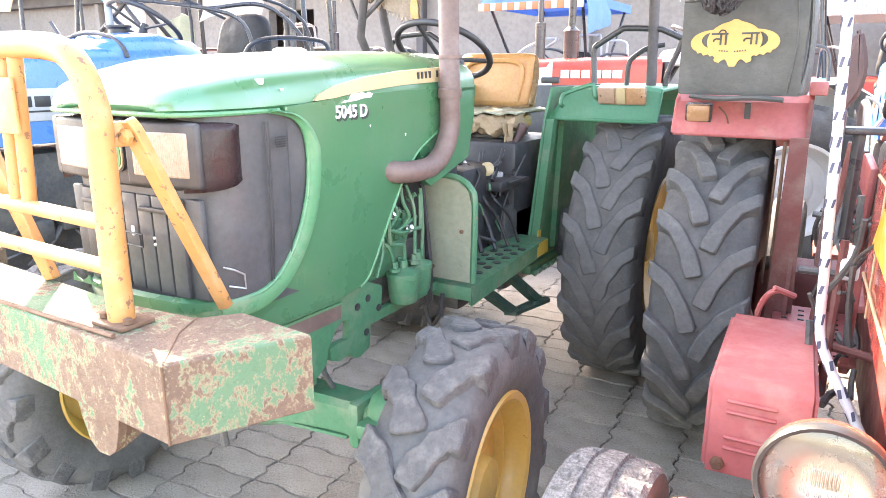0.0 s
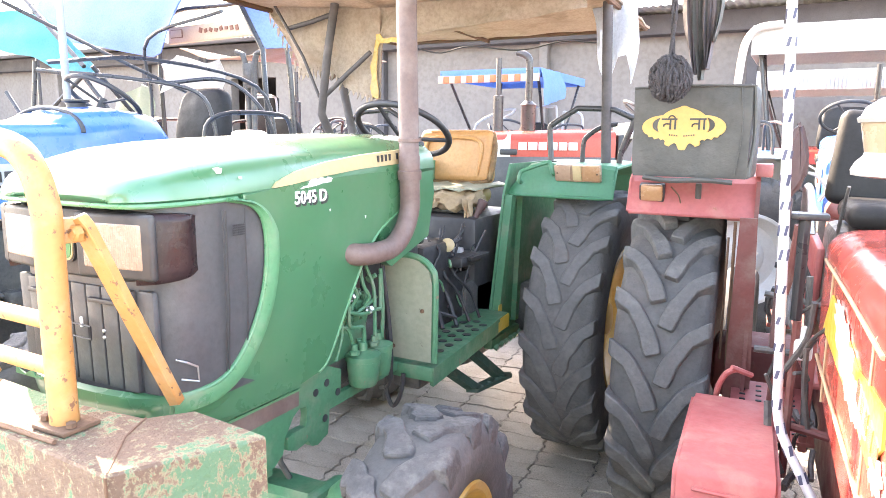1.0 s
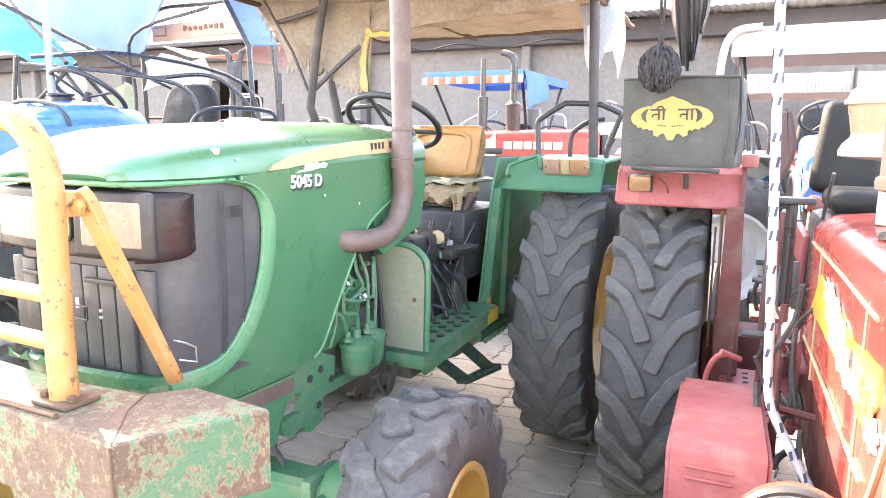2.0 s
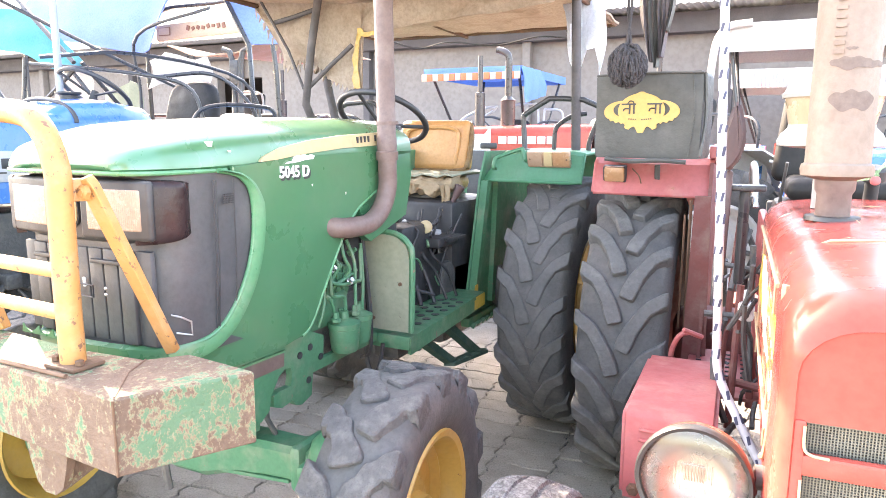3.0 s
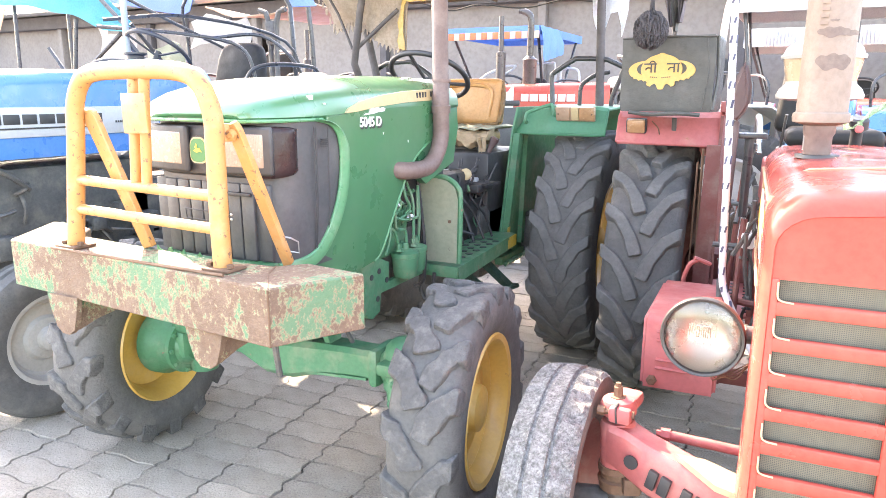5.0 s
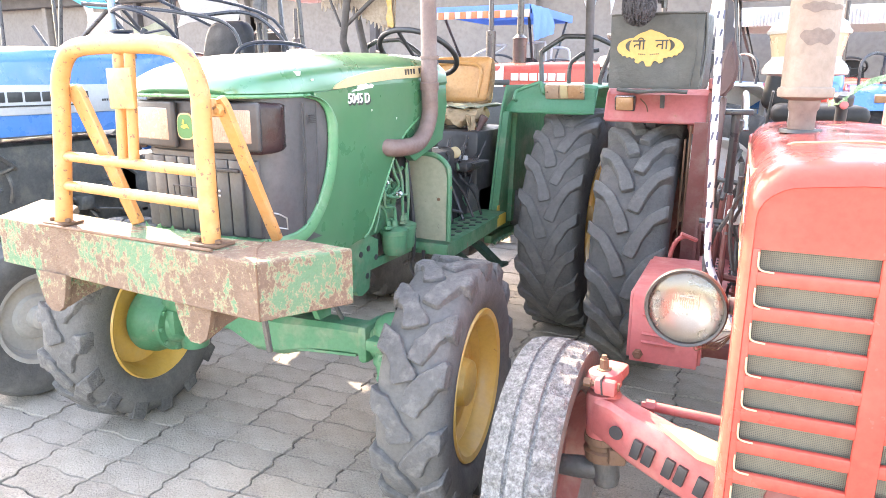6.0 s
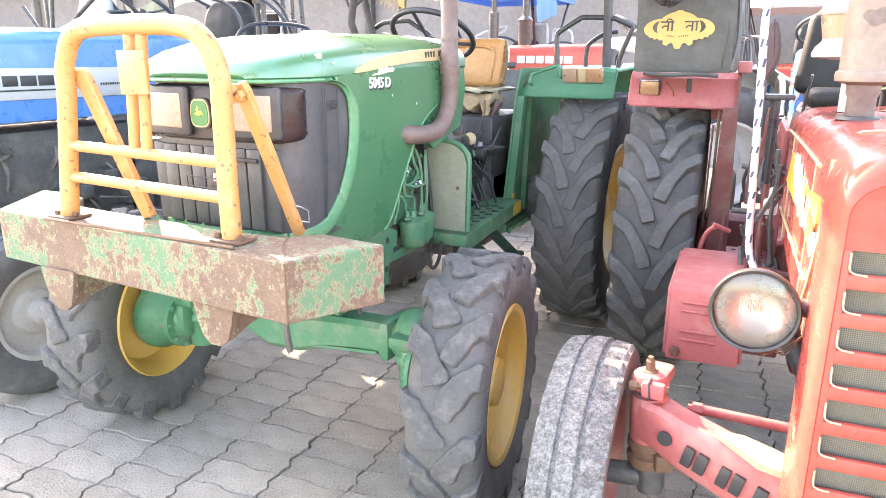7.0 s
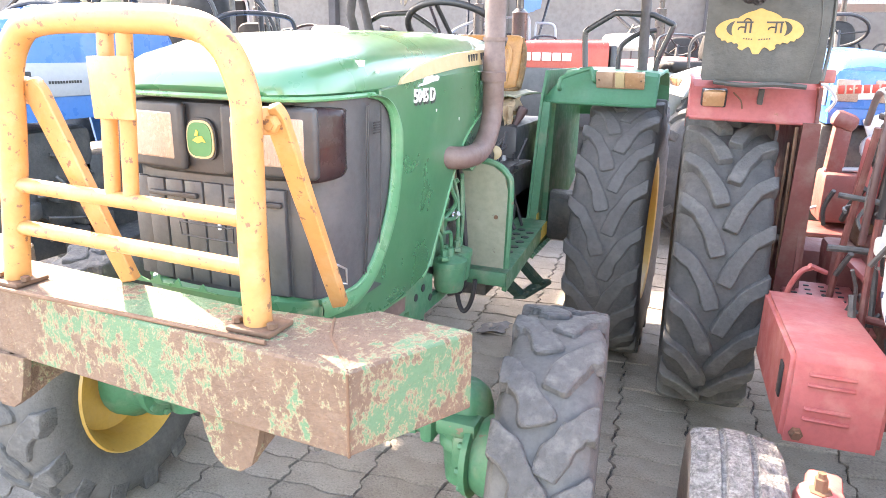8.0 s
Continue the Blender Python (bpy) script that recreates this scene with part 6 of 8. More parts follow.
    for k in range(22):
        p = Vector((rng.uniform(-0.36, -0.18), rng.uniform(2.1, 2.9), rng.uniform(0.6, 1.25)))
        q = p + Vector((rng.uniform(-0.06, 0.06), rng.uniform(-0.2, 0.2), rng.uniform(-0.25, 0.25)))
        tube(bm, [p, (p + q) / 2 + Vector((rng.uniform(-0.03, 0.03), 0, 0)), q], rng.uniform(0.005, 0.012), 6, per=3)
    tagged(part("linkage", bm, IRON, g), kind="stuff")
    for k, (a, b, r) in enumerate((((-0.30, 2.35, 0.62), (-0.29, 2.45, 1.08), 0.012), ((-0.24, 2.5, 0.7), (-0.26, 2.55, 1.2), 0.01), ((-0.34, 2.7, 0.62), (-0.30, 2.62, 1.35), 0.012), ((-0.40, 2.55, 0.95), (-0.14, 2.5, 0.95), 0.012), ((-0.40, 2.45, 0.75), (-0.14, 2.4, 0.74), 0.014), ((-0.38, 2.62, 1.12), (-0.18, 2.55, 1.10), 0.01))):
        bm = B()
        tube(bm, [a, ((a[0] + b[0]) / 2, (a[1] + b[1]) / 2 + 0.02, (a[2] + b[2]) / 2), b], r, 8, per=3)
        part("lever", bm, RED_DARK if k % 2 == 0 else IRON, g)
    bm = B()
    box(bm, (-0.27, 2.42, 1.0), (0.05, 0.05, 0.06), bev=0.012)
    lathe(bm, (-0.27, 2.42, 1.03), (0, 0, 1), [(0, 0.012), (0.04, 0.01), (0.045, 0)], 10)
    part("fluid_bottle", bm, WHITE, g, "small white fluid bottle")
    # footplate and pedal
    bm = B()
    box(bm, (-0.33, 2.78, 0.665), (0.26, 0.46, 0.014), (4, 0, 0), bev=0.004)
    foot = part("footplate", bm, RED_DUSTY, g, "worn perforated red footplate")
    bm = B()
    for i in range(9):
        for j in range(4):
            box(bm, (-0.42 + 0.055 * j, 2.60 + 0.045 * i, 0.661 + 0.003 * i), (0.02, 0.01, 0.006))
    tagged(part("hole", bm, INK, foot), kind="stuff")
    bm = B()
    tube(bm, [(-0.50, 2.55, 0.70), (-0.50, 2.52, 0.80), (-0.475, 2.5, 0.87), (-0.44, 2.5, 0.89)], 0.0095, 9, per=4)
    tube(bm, [(-0.46, 2.46, 0.905), (-0.40, 2.5, 0.875)], 0.009, 7)
    tube(bm, [(-0.50, 2.56, 0.70), (-0.38, 2.6, 0.74)], 0.009, 7)
    part("pedal", bm, RED_DUSTY, g)
    bm = B()
    box(bm, (-0.235, 2.55, 0.82), (0.025, 0.03, 0.40), (6, 0, 0), bev=0.006)
    part("stay", bm, RED_DUSTY, g)

    # hitch levers, brackets and housings behind the gearbox
    for nm, c, sz, rot, mt in (("side_bracket", (0.02, 3.02, 0.98), (0.05, 0.16, 0.36), (12, 0, 8), RED_DUSTY), ("lift_housing", (0.05, 3.28, 0.94), (0.34, 0.34, 0.22), (0, 0, 0), RED_DUSTY), ("lift_arm", (0.18, 3.2, 0.86), (0.06, 0.5, 0.07), (20, 0, -14), RED_DARK), ("tool_tray", (-0.10, 2.92, 0.79), (0.26, 0.30, 0.03), (4, 0, 6), RED_DUSTY), ("brake_cover", (-0.22, 3.1, 0.74), (0.14, 0.22, 0.2), (0, 0, 0), RED_DARK), ("seat_pillar", (-0.04, 3.06, 1.08), (0.13, 0.09, 0.5), (-6, 0, 5), RED_DUSTY), ("lever_quadrant", (-0.22, 2.95, 1.12), (0.03, 0.2, 0.3), (10, 0, 4), RED_DUSTY), ("side_plate", (0.14, 3.0, 0.95), (0.24, 0.03, 0.34), (0, 8, 6), RED_DUSTY), ("spring_seat", (-0.13, 3.12, 0.9), (0.14, 0.16, 0.12), (0, 0, 0), RUST)):
        bm = B()
        box(bm, c, sz, rot, bev=0.018, seg=2)
        part(nm, bm, mt, g)
    for k in range(7):
        bm = B()
        p = Vector((-0.16 + 0.07 * k, 2.9 + 0.04 * (k % 3), 0.72))
        q = p + Vector((rng.uniform(-0.1, 0.1), rng.uniform(-0.12, 0.1), rng.uniform(0.2, 0.5)))
        tube(bm, [p, (p + q) / 2 + Vector((0.03, 0, 0)), q], rng.uniform(0.008, 0.014), 7, per=3)
        part("control_rod", bm, (RED_DUSTY, IRON, RUST)[k % 3], g)

    # mudguard beside the green tractor
    for s in (-1, 1):
        xo, xi = s * 0.885, s * 0.415
        bm = B()
        arc = [(2.975, 1.325), (2.98, 1.34), (3.03, 1.44), (3.06, 1.462), (3.5, 1.475), (3.75, 1.43), (3.95, 1.2)]
        loft(bm, [[(xi, y + 0.02, z), ((xi + xo) / 2, y, z), (xo, y - 0.01, z)] for y, z in arc], close=False)
        thicken(bm, 0.012)
        fen = part("mudguard", bm, RED_DUSTY, g, "dusty red mudguard", angle=25)
        bm = B()
        prism(bm, [(2.99, 1.46), (3.9, 1.40), (3.9, 0.7), (3.3, 0.6), (2.88, 0.62), (2.90, 0.75)], "x", xi, xi + s * 0.014)
        for z0, z1, y in ((0.62, 1.33, 2.95),):
            prism(bm, [(xi - s * 0.02, z0), (xi + s * 0.075, z0), (xi + s * 0.06, z1), (xi - s * 0.0, z1)], "y", y - 0.03, y - 0.015)
        part("mudguard_wall", bm, RED_DARK, fen)
        bm = B()
        tube(bm, [(xo, 2.96, 1.33), (xi, 2.99, 1.322)], 0.009, 8)
        tube(bm, [(xo, 2.965, 1.33), (xo + s * 0.0, 3.02, 1.45), (xo, 3.06, 1.47), (xo, 3.5, 1.48)], 0.01, 8)
        part("mudguard_lip", bm, RED_DUSTY, fen)
        bm = B()
        box(bm, (s * 0.80, 2.985, 1.405), (0.095, 0.035, 0.075), (18, 0, 0), bev=0.006)
        lamp = part("marker_lamp", bm, BLACK, fen)
        bm = B()
        box(bm, (s * 0.80, 2.968, 1.407), (0.083, 0.03, 0.064), (18, 0, 0), bev=0.008)
        part("lamp_lens", bm, AMBER, lamp, "faded amber lamp lens")
        bm = B()
        box(bm, (s * 0.63, 2.995, 1.395), (0.022, 0.012, 0.11), (18, 0, 0), bev=0.004)
        part("strap", bm, IRON, fen)
        bm = B()
        tube(bm, [(s * 0.73, 2.985, 1.43), (s * 0.70, 2.97, 1.40), (s * 0.69, 2.985, 1.36)], 0.003, 5, per=4)
        part("wire", bm, RUST, fen)
        bm = B()
        box(bm, (xi - s * 0.01, 3.06, 1.50), (0.06, 0.08, 0.05), bev=0.006)
        part("hinge_block", bm, RED_DUSTY, fen)
        bm = B()
        tube(bm, [(xi + s * 0.07, 2.94, 0.75), (xi + s * 0.075, 2.96, 1.31)], 0.007, 6)
        tube(bm, [(xi + s * 0.095, 2.94, 0.78), (xi + s * 0.095, 2.96, 1.25)], 0.005, 6)
        part("guard_rod", bm, RUST, fen)

    wheel(g, (-0.712, 3.3, 0.66), 0.66, 0.36, 0.36, RED_DARK, -1, dish=0.12, lug=0.034, count=20, sweep=0.27, lug_w=0.074, spin=6, wear=0.15, label="rear wheel with deep chevron tread")
    wheel(g, (0.712, 3.3, 0.66), 0.66, 0.36, 0.36, RED_DARK, 1, dish=0.12, lug=0.034, count=20, sweep=0.27, lug_w=0.074, spin=2, wear=0.15, label="rear wheel with deep chevron tread")

    # ribbed front wheels
    for s in (-1, 1):
        c = Vector((s * 0.728, 1.44, 0.376))
        m = pose(*c, 0, 0, -1)
        bm = B()
        r, h = 0.376, 0.098
        prof = [(-0.055, 0.215), (-0.075, 0.23), (-0.092, 0.28), (-h, 0.325), (-0.096, 0.352), (-0.085, 0.366), (-0.062, 0.371), (-0.038, 0.374), (-0.034, 0.367), (-0.026, 0.367), (-0.022, 0.376), (0.022, 0.376), (0.026, 0.367), (0.034, 0.367), (0.038, 0.374),
                (0.062, 0.371), (0.085, 0.366), (0.096, 0.352), (h, 0.325), (0.092, 0.28), (0.075, 0.23), (0.055, 0.215)]
        rng2 = random.Random(31)
        seg = 150
        vs = []
        for k in range(seg):
            t = 2 * math.pi * k / seg
            row = []
            for i, (x, q) in enumerate(prof):
                if q > 0.364:
                    q += rng2.uniform(-0.0015, 0.0015)
                    if i in (4, 5, 6, 15, 16, 17) and k % 5 < 2:
                        q -= 0.013
                row.append(bm.verts.new(m @ Vector((x, -math.cos(t) * q, math.sin(t) * q))))
            vs.append(row)
        for k in range(seg):
            a, b = vs[k], vs[(k + 1) % seg]
            for i in range(len(prof) - 1):
                bm.faces.new((a[i], a[i + 1], b[i + 1], b[i]))
        rim = rim_mesh(0.215, 0.15, 0.06, hub=0.06, bolts=6, outward=s)
        rim.transform(m)
        disc = part("front_wheel", rim, RED_DARK, g, "narrow front wheel with ribbed chalky tread")
        ty = part("tyre", bm, TYRE_CHALK, disc, angle=28)
        ty.data.materials.append(TYRE_WALL)
        lc = c - Vector((0, 3.3, 0))
        for f in ty.data.polygons:
            if (f.center - lc).length < 0.362:
                f.material_index = 1

    # driver's seat behind the bonnet
    bm = B()
    box(bm, (-0.085, 2.97, 1.55), (0.22, 0.08, 0.33), (-8, 6, 0), bev=0.04, seg=4)
    box(bm, (0.0, 2.76, 1.385), (0.34, 0.34, 0.08), bev=0.04, seg=3)
    seat = part("seat", bm, VINYL, g, "black vinyl driver's seat", angle=60)
    bm = B()
    tube(bm, [(-0.27, 2.9, 1.34), (-0.275, 2.8, 1.45), (-0.27, 2.7, 1.45), (-0.26, 2.64, 1.32)], 0.012, 9, per=4)
    part("arm_rail", bm, STEEL, seat)
    bm = B()
    box(bm, (-0.06, 2.8, 1.15), (0.28, 0.3, 0.38), bev=0.03)
    part("seat_base", bm, IRON, seat)

    # swept front axle beam
    bm = B()
    for s in (-1, 1):
        rings = []
        for x, y, z, hy, hz in ((0.0, 1.24, 0.485, 0.06, 0.085), (0.2, 1.255, 0.512, 0.055, 0.08), (0.34, 1.295, 0.537, 0.05, 0.076), (0.48, 1.355, 0.565, 0.053, 0.070), (0.54, 1.392, 0.580, 0.056, 0.066), (0.585, 1.405, 0.588, 0.052, 0.06), (0.602, 1.41, 0.59, 0.036, 0.045)):
            c = 0.25
            rings.append([(s * x, y + a * hy, z + b * hz) for a, b in ((-1, -1 + c), (-1, 1 - c), (-1 + c, 1), (1 - c, 1), (1, 1 - c), (1, -1 + c), (1 - c, -1), (-1 + c, -1))])
        loft(bm, rings)
    beam = part("front_axle", bm, RED_DUSTY, g, "dusty red front axle beam with painted marks", angle=35)
    # the painted marks as plain bars
    for x0, wdt in ((-0.455, 0.026), (-0.422, 0.028), (-0.368, 0.026), (-0.336, 0.026), (-0.285, 0.028)):
        y = 1.25 - 0.055 + (abs(x0) - 0.2) * 0.34
        z = 0.50 + (abs(x0) - 0.2) * 0.22
        bm = B()
        box(bm, (x0, y - 0.002, z), (wdt, 0.012, 0.055), (0, 14, -19), bev=0.002)
        part("painted_bar", bm, INK, beam)
    bm = B()
    prism(bm, [(-0.40, 1.28), (-0.30, 1.20), (-0.2, 1.20), (-0.19, 1.28), (-0.26, 1.30), (-0.33, 1.31)], "z", 0.585, 0.601)
    for v in bm.verts:
        v.co.z += (-v.co.x - 0.2) * 0.22
    part("bare_patch", bm, CREAM_CHIP, beam)
    bm = B()
    lathe(bm, (-0.515, 1.315, 0.575), (-0.3, -1, 0), [(0.0, 0.02), (0.004, 0.02), (0.004, 0)], 14)
    part("pin_hole", bm, INK, beam)
    for s in (-1, 1):
        k = Vector((s * 0.545, 1.405, 0))
        bm = B()
        lathe(bm, k + Vector((0, 0, 0.36)), (s * 0.08, 0, 1), [(0, 0), (0, 0.036), (0.02, 0.04), (0.08, 0.038), (0.10, 0.046), (0.13, 0.046), (0.15, 0.036), (0.26, 0.034), (0.30, 0.03), (0.30, 0)], 18)
        lathe(bm, k + Vector((s * 0.0, 0, 0.40)), (s, 0.05, -0.12), [(0, 0.03), (0.08, 0.034), (0.16, 0.03), (0.2, 0.0)], 16)
        part("stub_axle", bm, IRON, beam)
        bm = B()
        lathe(bm, k + Vector((s * 0.01, 0, 0.445)), (s * 0.08, 0, 1), [(0, 0.04), (0.0, 0.056), (0.03, 0.06), (0.036, 0.05), (0.05, 0.05), (0.056, 0.058), (0.075, 0.056), (0.08, 0.04)], 18)
        box(bm, (k.x - s * 0.03, 1.36, 0.48), (0.05, 0.04, 0.05), (0, 0, 20), bev=0.008)
        part("pin_collar", bm, RUST, beam, "rusty king pin collar")
        bm = B()
        lathe(bm, k + Vector((s * 0.012, 0, 0.50)), (s * 0.08, 0, 1), [(0, 0.03), (0, 0.05), (0.012, 0.054), (0.06, 0.053), (0.14, 0.05), (0.15, 0.044), (0.152, 0.03)], 22)
        part("pin_boss", bm, RED_DUSTY, beam)
        bm = B()
        lathe(bm, k + Vector((s * 0.02, 0, 0.64)), (s * 0.06, 0, 1), [(0, 0.034), (0.035, 0.032)], 16)
        part("pin_neck", bm, IRON, beam)
        bm = B()
        lathe(bm, k + Vector((s * 0.024, 0, 0.668)), (s * 0.06, 0, 1), [(0, 0.0), (0, 0.044), (0.006, 0.05), (0.03, 0.051), (0.044, 0.044), (0.05, 0.026), (0.05, 0)], 20)
        box(bm, (k.x + s * 0.01, 1.45, 0.69), (0.072, 0.11, 0.042), (0, 0, s * 10), bev=0.014)
        box(bm, (k.x + s * 0.012, 1.352, 0.688), (0.062, 0.03, 0.046), (0, 0, s * 6), bev=0.010)
        arm = part("steering_arm", bm, RED_DUSTY, beam)
        bm = B()
        box(bm, (k.x + s * 0.020, 1.352, 0.692), (0.005, 0.034, 0.048), (0, s * 6, s * 6), bev=0.001)
        part("clamp_slit", bm, INK, arm)
        bm = B()
        lathe(bm, k + Vector((s * 0.075, -0.045, 0.690)), (-s, 0, 0), [(0, 0), (0, 0.013), (0.02, 0.013), (0.02, 0.008), (0.09, 0.008), (0.09, 0.012), (0.10, 0.012), (0.10, 0)], 6)
        part("clamp_bolt", bm, RUST, arm)
        bm = B()
        lathe(bm, k + Vector((s * 0.027, 0, 0.714)), (s * 0.06, 0, 1), [(0, 0.023), (0.006, 0.023), (0.008, 0.014), (0.034, 0.013), (0.036, 0.009), (0.046, 0.008), (0.046, 0)], 6)
        part("king_nut", bm, RUST, beam)
        bm = B()
        tube(bm, [(s * 0.45, 1.49, 0.588), (s * 0.40, 1.493, 0.585), (0, 1.51, 0.562)], 0.0145, 10)
        lathe(bm, (s * 0.47, 1.489, 0.589), (-s, 0, 0), [(0, 0.0), (0, 0.010), (0.012, 0.010), (0.012, 0.018), (0.038, 0.018), (0.038, 0.014)], 6)
        part("track_rod", bm, RED_DUSTY, beam)

    # wrapped canopy post
    bm = B()
    tube(bm, [(-0.20, 1.96, 0.66), (-0.27, 1.985, 0.78), (-0.33, 2.02, 0.89), (-0.345, 2.04, 0.96), (-0.349, 2.05, 1.05), (-0.378, 2.09, 1.7), (-0.41, 2.12, 2.4), (-0.415, 2.12, 2.55)], 0.0122, 12, per=4)
    post = part("canopy_post", bm, WRAP, g, "canopy post wrapped in white printed tape")
    spine = smooth_path([Vector(p) for p in ((-0.20, 1.96, 0.66), (-0.27, 1.985, 0.78), (-0.33, 2.02, 0.89), (-0.345, 2.04, 0.96), (-0.349, 2.05, 1.05), (-0.378, 2.09, 1.7), (-0.41, 2.12, 2.4), (-0.415, 2.12, 2.55))], 24)
    bm = B()
    rng = random.Random(17)
    walked, due, odd = 0.0, 0.03, 0
    for p, q in zip(spine, spine[1:]):
        walked += (q - p).length
        if walked < due:
            continue
        due = walked + rng.uniform(0.052, 0.068)
        odd += 1
        along = (q - p).normalized()
        side = along.cross(Vector((0, -1, 0))).normalized()
        out = side.cross(along).normalized()
        if out.y > 0:
            out = -out
        for turn_ in ((-0.45, 1.15) if odd % 2 else (0.4, -1.2)):
            a = turn_ + rng.uniform(-0.15, 0.15)
            d = out * math.cos(a) + side * math.sin(a)
            e = along.cross(d).normalized()
            hh, ww = rng.uniform(0.009, 0.014), rng.uniform(0.003, 0.0045)
            c0 = q + d * 0.0123
            slant = e * 0.003
            vs = [bm.verts.new(c0 + e * sx * ww + along * sz * hh + slant * sz + d * lift) for lift in (0.0, 0.0011) for sx, sz in ((-1, -1), (1, -1), (1, 1), (-1, 1))]
            bm.faces.new(vs[4:])
            for k in range(4):
                bm.faces.new((vs[k], vs[(k + 1) % 4], vs[4 + (k + 1) % 4], vs[4 + k]))
    tagged(part("printed_mark", bm, surface("slate_blue_print", (0.06, 0.065, 0.11), rough=0.6, amount=0.4), post), kind="stuff")
    bm = B()
    tube(bm, [(-0.205, 1.963, 0.67), (-0.16, 1.95, 0.60), (-0.12, 1.94, 0.55)], 0.03, 10)
    part("post_socket", bm, IRON, g)
    # seat back edge and arm
    bm = B()
    prism(bm, [(-0.392, 1.44), (-0.388, 1.56), (-0.366, 1.63), (-0.352, 1.638), (-0.338, 1.60), (-0.325, 1.535), (-0.332, 1.48), (-0.35, 1.445), (-0.375, 1.42)], "y", 2.28, 2.34)
    bmesh.ops.translate(bm, verts=bm.verts[:], vec=(0.018, 0, 0.03))
    bmesh.ops.bevel(bm, geom=bm.edges[:], offset=0.012, segments=3, affect="EDGES")
    part("side_pad", bm, BROWN_VINYL, g, "worn maroon-brown padded side rest", angle=60)
    bm = B()
    box(bm, (-0.30, 2.37, 1.405), (0.12, 0.06, 0.02), bev=0.006)
    tube(bm, [(-0.30, 2.37, 1.40), (-0.30, 2.38, 1.1)], 0.016, 9)
    part("pad_bracket", bm, BLACK_TUBE, g)
    bm = B()
    box(bm, (-0.352, 2.33, 1.24), (0.022, 0.02, 0.44), (0, 1, 0), bev=0.008)
    part("pad_stay", bm, BROWN_VINYL, g)
    return g


red_tractor()


